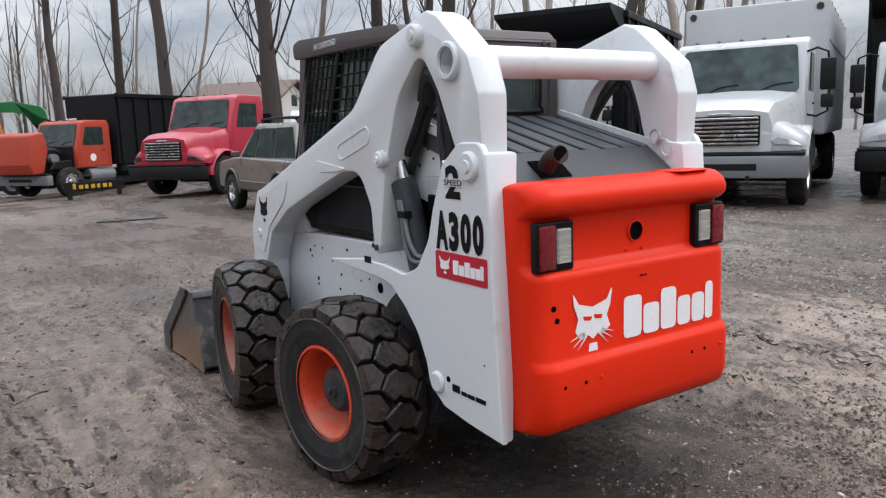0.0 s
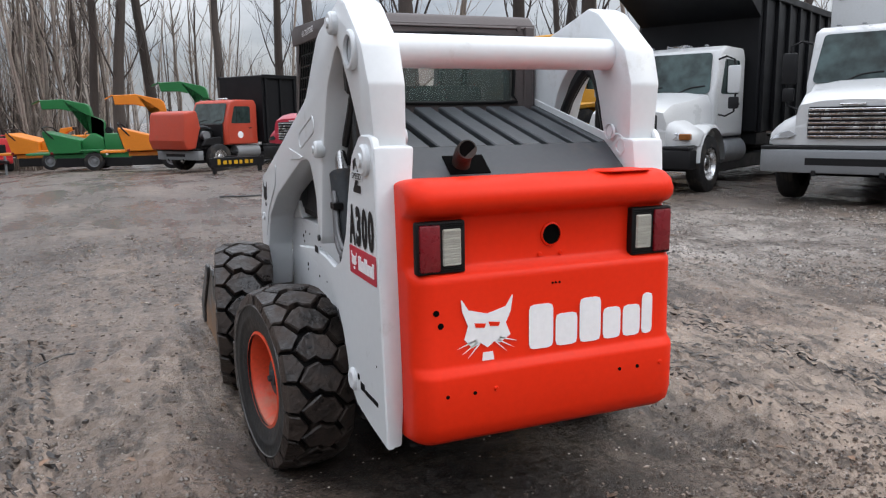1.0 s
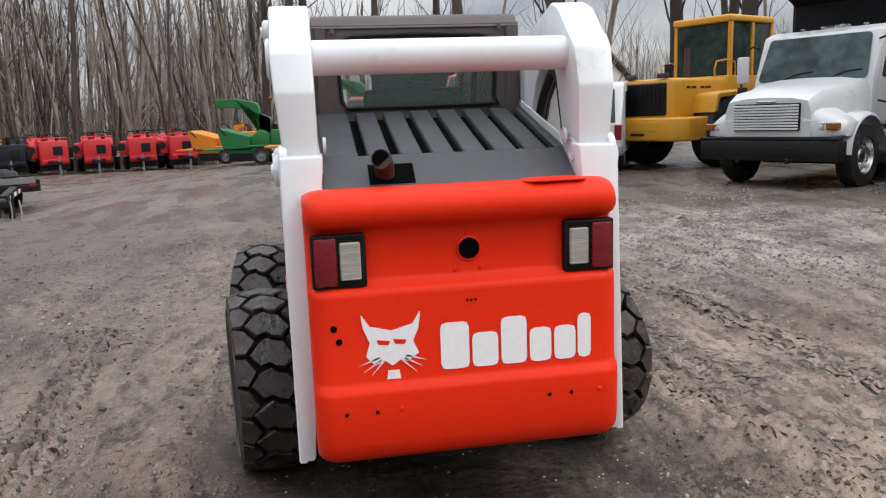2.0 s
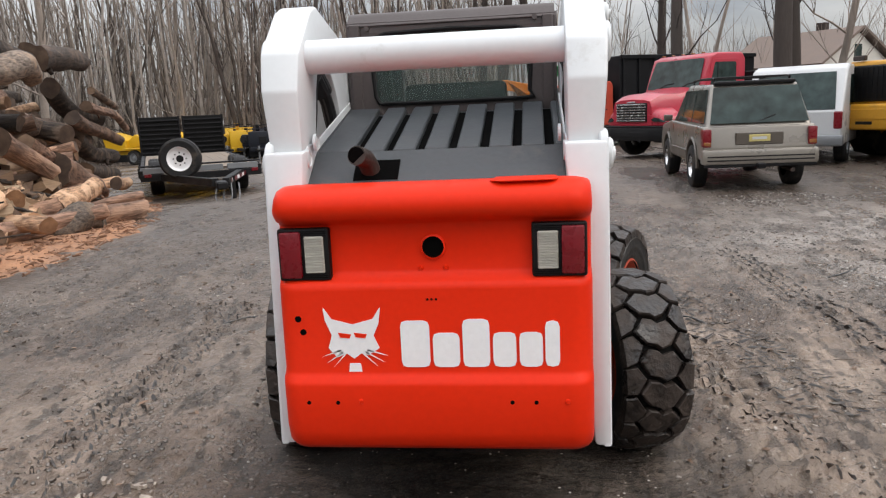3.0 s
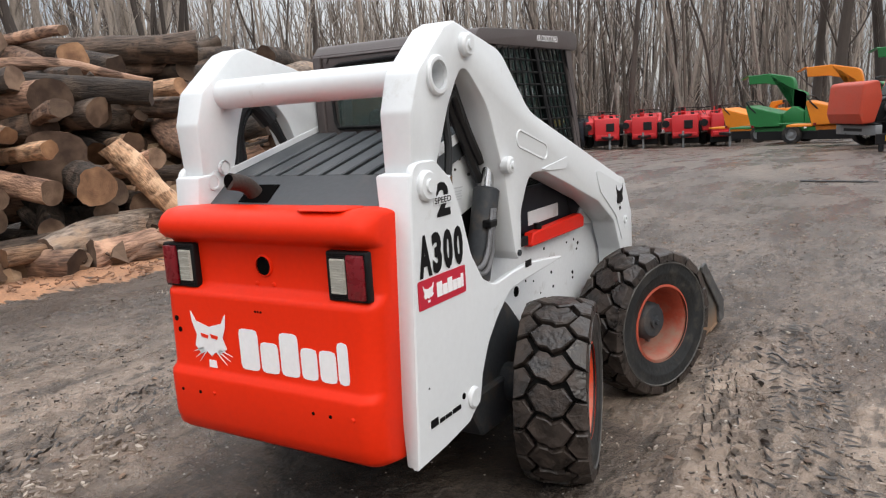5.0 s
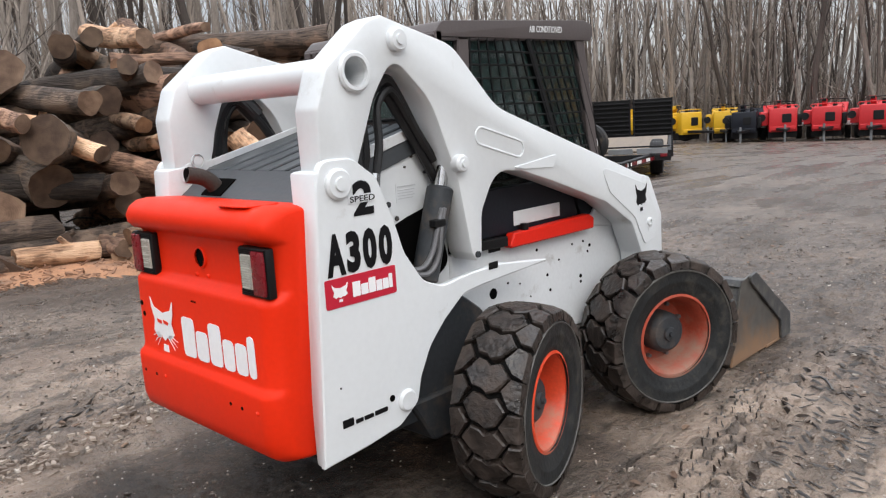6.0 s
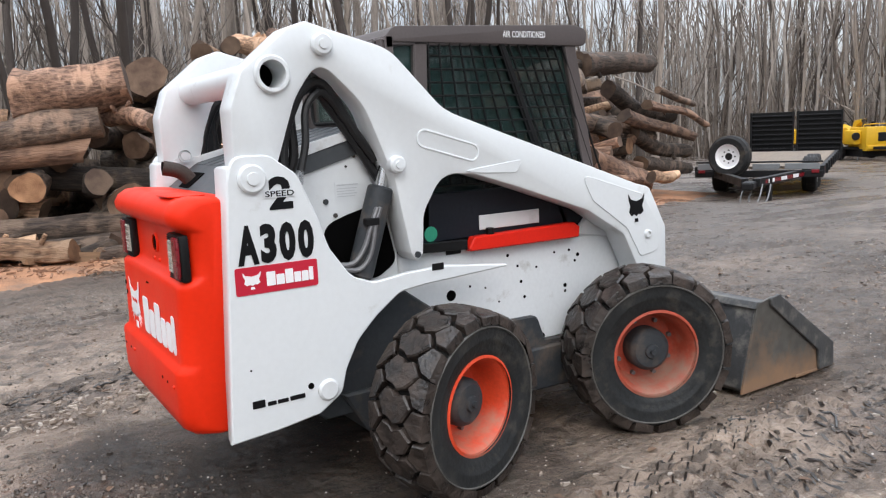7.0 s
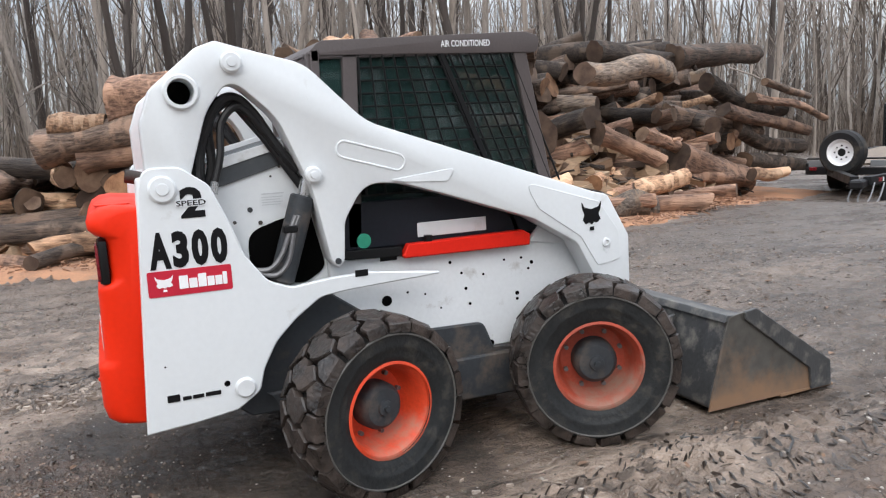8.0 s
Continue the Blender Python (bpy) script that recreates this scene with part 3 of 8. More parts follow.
strewn("dead_leaves", "brown dead leaves scattered over mud", "leaves", 700, lambda: (srng.uniform(-4.5, 7.5), srng.uniform(-2.6, 9), srng.uniform(0.015, 0.035)), leaf, island_material("dead_leaf_browns", ((0.12, 0.07, 0.045), (0.22, 0.13, 0.08), (0.36, 0.22, 0.14)), 0.7))
strewn("twigs", "thin wet twigs lying on mud", "twigs", 260, lambda: (srng.uniform(-4.5, 7.0), srng.uniform(-2.4, 8.5), srng.uniform(0.02, 0.07)), twig, island_material("wet_twig_browns", ((0.05, 0.035, 0.028), (0.12, 0.085, 0.06), (0.3, 0.23, 0.17)), 0.6))
clods = strewn("mud_clods", "dark crumbs of churned mud", "mud", 5200, lambda: (srng.gauss(0.8, 0.7), srng.gauss(-0.35, 0.45), srng.choice((0.005, 0.007, 0.01, 0.014))), stone, island_material("wet_mud_crumbs", ((0.05, 0.036, 0.027), (0.13, 0.096, 0.073), (0.28, 0.215, 0.17)), 0.25))
strewn("mud_crumbs", "small lumps of torn wet mud", "mud", 3000, patchy(-4.4, 5.5, -2.6, 7.0, 0.8, 17.0, (0.006, 0.008, 0.011, 0.02)), stone, island_material("torn_mud_lumps", ((0.04, 0.029, 0.022), (0.1, 0.074, 0.057), (0.2, 0.158, 0.128)), 0.32))

strewn("bark_crumbs", "dark wet crumbs of bark trodden into mud", "bark", 5200, patchy(-4.6, 6.0, -2.6, 8.5, 1.3, 31.0, (0.004, 0.005, 0.007, 0.009, 0.016)), splinter, island_material("wet_bark_crumbs", ((0.03, 0.021, 0.016), (0.06, 0.044, 0.033), (0.12, 0.09, 0.07)), 0.4))
strewn("pale_chips", "pale splinters of wood scattered on mud", "wood chips", 2800, patchy(-4.6, 6.0, -2.6, 8.5, 0.9, 13.0, (0.007, 0.01, 0.014, 0.02)), splinter, island_material("pale_wood_splinters", ((0.28, 0.2, 0.15), (0.42, 0.34, 0.28), (0.62, 0.56, 0.5)), 0.6))
strewn("stone_row", "loose line of pale chippings on wet mud", "gravel", 230, stone_row, splinter, island_material("pale_tan_chippings", ((0.15, 0.11, 0.085), (0.32, 0.25, 0.2), (0.56, 0.47, 0.39)), 0.6))

# prints of chunky tyre lugs: short dark flakes on the mud in place of dents
pv, pf = [], []


def print_flake(cx, cy, turn, hl, hw, lift):
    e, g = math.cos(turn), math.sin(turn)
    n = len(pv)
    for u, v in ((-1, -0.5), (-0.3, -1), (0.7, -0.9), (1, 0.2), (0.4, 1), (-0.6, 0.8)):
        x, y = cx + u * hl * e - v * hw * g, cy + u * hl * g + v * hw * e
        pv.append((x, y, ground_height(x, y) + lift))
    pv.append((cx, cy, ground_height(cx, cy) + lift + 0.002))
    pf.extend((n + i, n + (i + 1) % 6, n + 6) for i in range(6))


WAYS = ((((1.08, 2.95), (1.17, 2.3), (1.34, 1.5), (1.54, 0.88), (1.72, 0.2), (1.9, -0.6)), 5, 0.042, 0.3), (((1.35, 3.6), (1.5, 2.7), (1.62, 2.0), (1.78, 1.2)), 6, 0.075, 1.35), (((2.2, 5.4), (2.4, 2.6), (2.5, 0.2)), 4, 0.08, 0.5), (((-2.1, 3.5), (-1.8, 0.6), (-1.5, -2.0)), 4, 0.08, 0.5))
for points, cols, gap, slant in WAYS:
    for (ax, ay), (bx, by) in zip(points, points[1:]):
        ln = math.hypot(bx - ax, by - ay)
        ux, uy = (bx - ax) / ln, (by - ay) / ln
        q = 0.0
        while q < ln:
            for c in range(cols):
                if srng.random() < 0.28:
                    continue
                d = (c - (cols - 1) / 2) * gap + srng.uniform(-0.008, 0.008)
                s_ = q + (0.02 if c % 2 else 0.0) + srng.uniform(-0.012, 0.012)
                cx, cy = ax + ux * s_ - uy * d, ay + uy * s_ + ux * d
                if abs(cx) < 0.95 and 0.5 < cy < 2.7:
                    continue
                print_flake(cx, cy, math.atan2(uy, ux) + slant * (1 if c % 2 else 0.6) + srng.uniform(-0.25, 0.25), srng.uniform(0.3, 0.62) * gap + 0.003, srng.uniform(0.055, 0.11) * gap + 0.001, 0.004)
            q += 0.058
pm = bpy.data.meshes.new("tyre_prints")
pm.from_pydata(pv, [], pf)
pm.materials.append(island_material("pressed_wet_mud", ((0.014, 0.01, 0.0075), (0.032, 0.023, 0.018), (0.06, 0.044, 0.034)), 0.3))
tagged(new("tyre_prints", pm), "rows of short dark lug prints on mud", "tyre prints", kind="stuff")

# single sticks that lie in the open
for spots, r in ((((1.05, 2.47), (1.24, 2.72), (1.36, 2.86), (1.47, 2.72)), 0.006), (((0.3, 13.25), (0.7, 13.2), (1.1, 13.15), (1.55, 13.1)), 0.02), (((2.75, 4.1), (2.9, 4.2), (3.05, 4.32)), 0.007), (((-1.95, 2.8), (-1.8, 2.92), (-1.62, 2.95)), 0.007)):
    pts = [(x, y, ground_height(x, y) + r) for x, y in spots]
    tagged(part("stick", sweep(pts, r, 6, 3), BUCKET_BLACK), "thin dark fallen stick on the mud", "stick")


# ---- skid steer loader ----
loader = thing("skid_steer_loader", "white compact skid steer loader with orange-red tailgate and black cab", "loader", 0.01, 0, 0)


def wheel_lugs(n=19):
    """Closed tread: a middle row of six-sided blocks, shoulder blocks between them, narrow crooked grooves."""
    bm = bmesh.new()
    wear = random.Random(8)

    def block(outline, shoulder):
        # outline of (across, angle); the edge that lies on the shoulder runs down the sidewall
        rings = []
        cx = sum(p[0] for p in outline) / len(outline)
        ca = sum(p[1] for p in outline) / len(outline)
        for step, shrink in ((0, 1.0), (1, 0.985), (2, 0.9)):
            ring = []
            for x, a in outline:
                crown = 0.424 - 0.75 * x * x - (0.006 if abs(x) > 0.14 else 0.0)
                xx, aa = cx + (x - cx) * shrink, ca + (a - ca) * shrink
                r = (0.38, crown - 0.007, crown)[step]
                if shoulder and abs(x) > 0.14 and step == 0:
                    r, xx = 0.356, math.copysign(0.158, x)
                ring.append(bm.verts.new((xx, r * math.cos(aa), r * math.sin(aa))))
            rings.append(ring)
        k = len(outline)
        for lo, hi in zip(rings, rings[1:]):
            for i in range(k):
                bm.faces.new((lo[i], lo[(i + 1) % k], hi[(i + 1) % k], hi[i]))
        bm.faces.new(rings[-1])

    p = 2 * math.pi / n
    g = 0.008 / 0.42
    for k in range(n):
        a = k * p
        j = [wear.uniform(-0.03, 0.03) for _ in range(8)]
        h = p / 2 - g
        block([(-0.1, a + j[0] - 0.02), (-0.05 + j[4] * 0.3, a - h - 0.01), (-0.012, a - h + 0.01), (0.012, a - h + 0.06), (0.055, a - h + 0.03), (0.1, a + j[1] + 0.02), (0.05 + j[5] * 0.3, a + h + 0.01), (0.012, a + h + 0.045), (-0.012, a + h), (-0.055, a + h - 0.025)], False)
        for side in (-1, 1):
            c = a + p / 2
            block([(side * 0.068, c + j[2]), (side * 0.108, c - h), (side * 0.153, c - h + 0.02), (side * 0.153, c + h + 0.02 + j[3]), (side * 0.108, c + h)], True)
    for v in bm.verts:
        v.co += v.co.normalized() * 0.009 * noise.noise(v.co * 17) + Vector((0.008 * noise.noise(v.co * 27), 0, 0))
    return bm


def build_wheel(paint, x, y, z, side, turn, steer, size):
    """Rim with tyre, tread, hub and bolts; the dish faces outward."""
    rim = [(0.225, -0.13), (0.243, -0.128), (0.243, -0.115), (0.215, -0.1), (0.205, -0.06), (0.2, -0.05), (0.12, -0.045), (0.07, -0.045),
           (0.07, -0.03), (0.13, -0.028), (0.178, -0.03), (0.186, -0.022), (0.2, 0.0), (0.206, 0.05), (0.214, 0.1), (0.228, 0.122), (0.243, 0.124), (0.246, 0.134), (0.232, 0.138)]
    rim = [(r_ * 0.91, h_) for r_, h_ in rim]
    w = part("wheel", lathe(rim, 48, "x"), paint, loader)
    w.matrix_basis = pose(x, y, z, 0, 0, steer + (0 if side > 0 else 180)) @ pose(0, 0, 0, turn)
    w.scale = (size,) * 3
    tyre = [(0.215, -0.11), (0.217, -0.132), (0.255, -0.146), (0.32, -0.152), (0.36, -0.148), (0.374, -0.128), (0.379, -0.06), (0.38, 0.0),
            (0.379, 0.06), (0.374, 0.128), (0.36, 0.148), (0.345, 0.15), (0.342, 0.154), (0.335, 0.152), (0.3, 0.153), (0.285, 0.152), (0.28, 0.148), (0.255, 0.145), (0.236, 0.138), (0.22, 0.13), (0.215, 0.11)]
    part("tyre", lathe(tyre, 64, "x"), RUBBER, w, "mud-caked black rubber tyre")
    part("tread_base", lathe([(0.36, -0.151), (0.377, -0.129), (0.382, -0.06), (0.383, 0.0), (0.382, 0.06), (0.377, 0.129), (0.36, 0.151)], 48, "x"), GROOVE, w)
    part("tread", wheel_lugs(), TREAD, w, angle=28)
    part("wall_rib", lathe([(0.343, 0.15), (0.346, 0.158), (0.35, 0.158), (0.354, 0.15)], 64, "x"), SCUFF, w)
    hub = [(0.0, 0.106), (0.013, 0.106), (0.015, 0.092), (0.034, 0.09), (0.038, 0.078), (0.084, 0.074), (0.1, 0.06), (0.108, 0.044), (0.11, -0.03)]
    part("hub", lathe(hub, 24, "x"), CHASSIS, w, "dark grey hub")
    nut = part("bolt", rod((-0.03, 0.146, 0), (-0.006, 0.146, 0), 0.0115, n=6), LINE_STEEL, w)
    for k in range(1, 8):
        twin(nut, w, pose(0, 0, 0, 45 * k, 0, 0))
    return w


WHEEL_Z = 0.352
for side in (1, -1):
    build_wheel(RIM, side * 0.744, 1.035, WHEEL_Z, side, 10 * side + 4, 15.3 if side > 0 else 8.5, 0.965)
    build_wheel(RIM_OLD, side * 0.772, 2.165, 0.375, side, 21 * side, -23 if side > 0 else -8, 0.985)

# engine housing, chassis, belly
part("engine_housing", prism([(0.17, 0.42), (0.17, 1.22), (0.35, 1.33), (0.95, 1.487), (0.95, 0.42)], -0.44, 0.44, "x", 0.006), WHITE, loader)
part("chassis", prism([(0.951, 0.42), (0.951, 0.955), (2.02, 0.93, 0.02), (2.28, 0.93, 0.05), (2.375, 0.8, 0.06), (2.37, 0.42)], -0.445, 0.445, "x", 0.008), WHITE_WORN, loader)
part("belly_pan", prism([(0.62, 0.4), (0.74, 0.2, 0.04), (2.2, 0.17, 0.05), (2.4, 0.4)], -0.5, 0.5, "x", 0.01), CHASSIS, loader)
for side in (1, -1):
    a, b = sorted((side * 0.44, side * 0.47))
    part("chaincase_cover", prism([(0.5, 0.34), (0.5, 0.62), (0.64, 0.78, 0.05), (0.92, 0.83, 0.05), (1.1, 0.7), (1.3, 0.5), (1.32, 0.57, 0.02), (1.72, 0.56, 0.05), (1.77, 0.43), (2.3, 0.4), (2.3, 0.3), (0.55, 0.3)], a, b, "x", 0.008), CHASSIS, loader)
    for y in (1.035, 2.165):
        p, q = sorted((side * 0.44, side * 0.66))
        part("axle", rod((p, y, WHEEL_Z), (q, y, WHEEL_Z), 0.09, n=20), CHASSIS, loader)


def flip(bm, side):
    """Mirror for the other flank."""
    if side < 0:
        bmesh.ops.transform(bm, matrix=Matrix.Diagonal((-1, 1, 1, 1)), verts=bm.verts)
        bmesh.ops.reverse_faces(bm, faces=bm.faces)
    return bm


def bored(ob, side, y, z, r):
    """Cut a round blind hole into the outer face of a plate."""
    tool_me = bpy.data.meshes.new("bore")
    bm = rod((side * 0.47, y, z), (side * 0.72, y, z), r, n=32)
    bm.to_mesh(tool_me)
    bm.free()
    tool = new("bore", tool_me)
    mod = ob.modifiers.new("bore", "BOOLEAN")
    mod.operation, mod.object, mod.solver = "DIFFERENCE", tool, "EXACT"
    bpy.context.view_layer.update()
    cut_me = bpy.data.meshes.new_from_object(ob.evaluated_get(bpy.context.evaluated_depsgraph_get()))
    ob.modifiers.remove(mod)
    ob.data = cut_me
    bpy.data.objects.remove(tool)
    return ob


ARM = [(0.205, 1.3), (0.2, 1.6, 0.06), (0.248, 1.735, 0.05), (0.435, 1.893, 0.06), (0.51, 1.92, 0.04), (0.6, 1.895, 0.1), (0.87, 1.826, 0.22), (1.125, 1.578, 0.3), (2.3, 1.182, 0.1),
       (2.392, 1.16, 0.04), (2.52, 0.94, 0.05), (2.528, 0.5), (2.33, 0.5), (2.3, 0.75, 0.05), (2.2, 0.93, 0.08), (1.95, 1.075, 0.2), (1.5, 1.226), (1.27, 1.296, 0.1), (1.1, 1.31, 0.16),
       (1.0, 1.15, 0.12), (0.988, 0.975, 0.03), (0.955, 0.94, 0.03), (0.926, 0.985, 0.03), (0.862, 1.3, 0.15), (0.735, 1.61, 0.3), (0.555, 1.775, 0.07), (0.455, 1.64, 0.25), (0.38, 1.4, 0.06), (0.36, 1.3)]
FENDER = [(0.105, 0.345), (0.166, 1.34, 0.05), (0.19, 1.43, 0.06), (0.33, 1.43, 0.08), (0.44, 1.35, 0.08), (0.512, 1.18, 0.2), (0.555, 1.05, 0.12), (0.645, 0.925, 0.1), (0.745, 0.885, 0.1), (0.92, 0.905, 0.06), (1.1, 0.91, 0.06),
          (1.44, 0.872), (1.44, 0.862), (1.0, 0.84), (0.87, 0.826, 0.1), (0.75, 0.742, 0.2), (0.66, 0.655, 0.2), (0.6, 0.545, 0.1), (0.575, 0.45, 0.06), (0.475, 0.384, 0.06), (0.3, 0.36)]
for side in (1, -1):
    arm_bm = prism(ARM, 0.458, 0.6, "x", 0.012, 6, 2)
    for v in arm_bm.verts:
        if v.co.y < 0.5 and v.co.z < 1.66 and v.co.x > 0.52:
            v.co.x -= 0.03 * min(1.0, (1.66 - v.co.z) / 0.25)
    arm = bored(part("lift_arm", flip(arm_bm, side), WHITE, loader), side, 0.364, 1.722, 0.05)
    # raised edge of the pressed recess on the arm
    a0, a1 = Vector((1.015, 1.462)), Vector((1.255, 1.393))
    w, u = 0.036, (a1 - a0).normalized()
    nrm = Vector((-u.y, u.x))
    loop = []
    for c, s0 in ((a1, -90), (a0, 90)):
        for k in range(9):
            ang = math.radians(s0 + 180 * k / 8)
            loop.append(c + w * (math.cos(ang) * u + math.sin(ang) * nrm))
    bm = sweep([(0.6, p.x, p.y) for p in loop + loop[:2]], 0.005, 6, 1)
    part("pressed_recess", flip(bm, side), WHITE, arm)
    part("weld_plate", flip(prism([(1.2, 1.315, 0.02), (1.54, 1.35, 0.04), (1.5, 1.29, 0.02), (1.3, 1.3)], 0.6, 0.606, "x", 0.002), side), WHITE, arm)
    part("front_weld_plate", flip(prism([(1.9, 1.26, 0.04), (2.33, 1.13, 0.03), (2.45, 0.97, 0.04), (2.46, 0.82, 0.03), (2.32, 0.8, 0.03), (2.22, 0.96, 0.05), (1.98, 1.12, 0.03)], 0.6, 0.605, "x", 0.002), side), WHITE, arm)
    for name, y, z, r, x0, x1 in (("pin_boss", 0.566, 1.834, 0.043, 0.59, 0.628), ("pin_boss", 0.868, 1.362, 0.036, 0.59, 0.632), ("pivot_boss", 0.258, 1.344, 0.055, 0.58, 0.612)):
        prof = [(r, x0), (r, x1 - 0.008), (r - 0.008, x1), (r * 0.45, x1), (r * 0.42, x1 + 0.008), (0.0, x1 + 0.008)]
        part(name, flip(lathe(prof, 28, "x", (0, y, z)), side), WHITE, arm)
    part("tip_boss", flip(lathe([(0.024, 0.598), (0.024, 0.612), (0.017, 0.616), (0.013, 0.616), (0.011, 0.607), (0.0, 0.607)], 18, "x", (0, 2.37, 0.915)), side), WHITE_WORN, arm)
    part("foot_pin", flip(rod((0.6, 0.955, 0.977), (0.608, 0.955, 0.977), 0.014, n=12), side), CHASSIS, arm)
    part("grease_port", flip(lathe([(0.026, 0.6), (0.026, 0.606), (0.013, 0.606), (0.011, 0.601), (0, 0.601)], 18, "x", (0, 2.379, 0.886)), side), WHITE, arm)
    # open end of the cross tube
    part("bore_end", flip(rod((0.474, 0.364, 1.722), (0.478, 0.364, 1.722), 0.049, n=24), side), HOLLOW, arm)
    part("tube_collar", flip(lathe([(0.07, 0.59), (0.07, 0.608), (0.064, 0.614), (0.052, 0.614), (0.05, 0.602)], 28, "x", (0, 0.364, 1.722)), side), WHITE, arm)
    panel = part("fender_panel", flip(prism(FENDER, 0.562, 0.592, "x", 0.006, 6), side), WHITE, loader)
    post = bmesh.new()
    lo = [(0.535, 0.106, 0.345), (0.5905, 0.104, 0.345), (0.5905, 0.3, 0.362), (0.535, 0.3, 0.362)]
    hi = [(0.445, 0.165, 1.39), (0.5905, 0.165, 1.39), (0.5905, 0.27, 1.4), (0.445, 0.27, 1.4)]
    vs = [post.verts.new(p) for p in lo + hi]
    for f in ((0, 3, 2, 1), (4, 5, 6, 7), (0, 1, 5, 4), (1, 2, 6, 5), (2, 3, 7, 6), (3, 0, 4, 7)):
        post.faces.new([vs[i] for i in f])
    soften(post, 0.012, 2)
    part("rear_upright", flip(post, side), WHITE, panel)
    part("lower_boss", flip(lathe([(0.045, 0.585), (0.045, 0.598), (0.036, 0.606), (0.02, 0.606), (0, 0.604)], 18, "x", (0, 0.512, 0.478)), side), WHITE_WORN, panel)
    for y, z, r in ((0.438, 0.508, 0.013), (0.2, 0.62, 0.004)):
        part("hole", flip(rod((0.59, y, z), (0.5935, y, z), r, n=14), side), HOLLOW, panel)
    # holes in the chassis flank
    for y, z, r in ((1.222, 0.732, 0.026), (1.33, 0.76, 0.006), (1.42, 0.74, 0.005), (1.62, 0.82, 0.007), (1.64, 0.74, 0.008), (1.66, 0.66, 0.008), (1.74, 0.8, 0.006), (1.86, 0.86, 0.006), (1.96, 0.86, 0.007),
                    (2.0, 0.8, 0.007), (2.02, 0.83, 0.01), (1.93, 0.68, 0.011), (1.93, 0.65, 0.008), (1.77, 0.44, 0.016), (1.5, 0.66, 0.005), (1.56, 0.88, 0.008)):
        part("hole", flip(rod((0.44, y, z), (0.4475, y, z), r, n=12), side), HOLLOW, loader)
    # lift cylinder before a black sheet, painted as the shade of its well
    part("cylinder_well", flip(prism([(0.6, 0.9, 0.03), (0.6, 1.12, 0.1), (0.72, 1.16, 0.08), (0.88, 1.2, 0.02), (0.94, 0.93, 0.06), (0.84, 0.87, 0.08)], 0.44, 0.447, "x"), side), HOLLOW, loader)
    cyl = part("lift_cylinder", flip(rod((0.52, 0.715, 0.9), (0.52, 0.84, 1.27), 0.055, n=24, bevel=0.008), side), CHASSIS, loader)
    part("piston_rod", flip(rod((0.52, 0.84, 1.27), (0.52, 0.866, 1.36), 0.027, n=16), side), CHROME, cyl)
    for off in (0.0, 0.028):
        part("hydraulic_line", flip(sweep([(0.555, 0.585 + off, 0.975 - off * 0.6), (0.575, 0.66 + off, 0.972 - off), (0.58, 0.715 + off, 1.03 - off), (0.575, 0.755 + off * 0.7, 1.12), (0.57, 0.79 + off * 0.5, 1.19)], 0.011, 8, 4), side), LINE_STEEL, cyl)
    part("line_clamp", flip(box(0.55, 0.59, 0.73, 0.79, 1.12, 1.15, 0.004), side), FLAT_BLACK, cyl)
    for pts, r in (([(0.53, 0.41, 1.34), (0.52, 0.43, 1.5), (0.53, 0.5, 1.66), (0.52, 0.58, 1.7), (0.5, 0.66, 1.63), (0.5, 0.74, 1.5), (0.5, 0.83, 1.38)], 0.021),
                   ([(0.49, 0.43, 1.32), (0.5, 0.47, 1.42), (0.5, 0.47, 1.6), (0.5, 0.56, 1.68), (0.48, 0.66, 1.58), (0.48, 0.76, 1.44), (0.48, 0.85, 1.3)], 0.02),
                   ([(0.56, 0.46, 1.33), (0.55, 0.5, 1.46), (0.53, 0.52, 1.6), (0.52, 0.6, 1.66), (0.5, 0.7, 1.55)], 0.016),
                   ([(0.5, 0.4, 1.36), (0.48, 0.41, 1.5), (0.48, 0.46, 1.63), (0.46, 0.52, 1.7)], 0.024)):
        part("hydraulic_hose", flip(sweep(pts, r, 8, 4), side), HOSE, loader)
    if side < 0:
        part("latch_box", flip(box(0.441, 0.456, 0.69, 0.76, 1.14, 1.21, 0.006), side), FLAT_BLACK, loader)
        part("hose_sleeve", flip(sweep([(0.52, 0.44, 1.3), (0.525, 0.44, 1.5), (0.53, 0.5, 1.66), (0.525, 0.58, 1.69), (0.5, 0.66, 1.6)], 0.045, 10, 4), side), HOSE, loader)
    for x, y, z in ((0.49, 0.425, 1.3), (0.56, 0.455, 1.31)):
        part("hose_fitting", flip(rod((x, y, z), (x, y + 0.012, z + 0.05), 0.021, 0.017, 6), side), CHROME, loader)
    # row of small screws on the engine housing flank
    for y, z, r in ((0.7, 1.44, 0.006), (0.76, 1.4, 0.006), (0.72, 1.36, 0.005), (0.62, 1.22, 0.012), (0.66, 1.16, 0.01), (0.55, 1.17, 0.008), (0.83, 1.33, 0.007)):
        part("screw", flip(rod((0.44, y, z), (0.446, y, z), r, n=8), side), CHASSIS, loader)
    # front knuckle casting between arm and chassis
    part("arm_stop", flip(prism([(2.0, 0.935), (2.08, 1.03, 0.04), (2.2, 0.99, 0.05), (2.3, 0.92, 0.04), (2.26, 0.9)], 0.35, 0.458, "x", 0.01), side), WHITE_WORN, loader)

part("cross_tube", rod((-0.46, 0.364, 1.722), (0.46, 0.364, 1.722), 0.061, n=32), WHITE, loader)
# lower front cross member between the arms
part("front_cross_member", rod((-0.46, 2.42, 0.62), (0.46, 2.42, 0.62), 0.07, n=20), WHITE_WORN, loader)


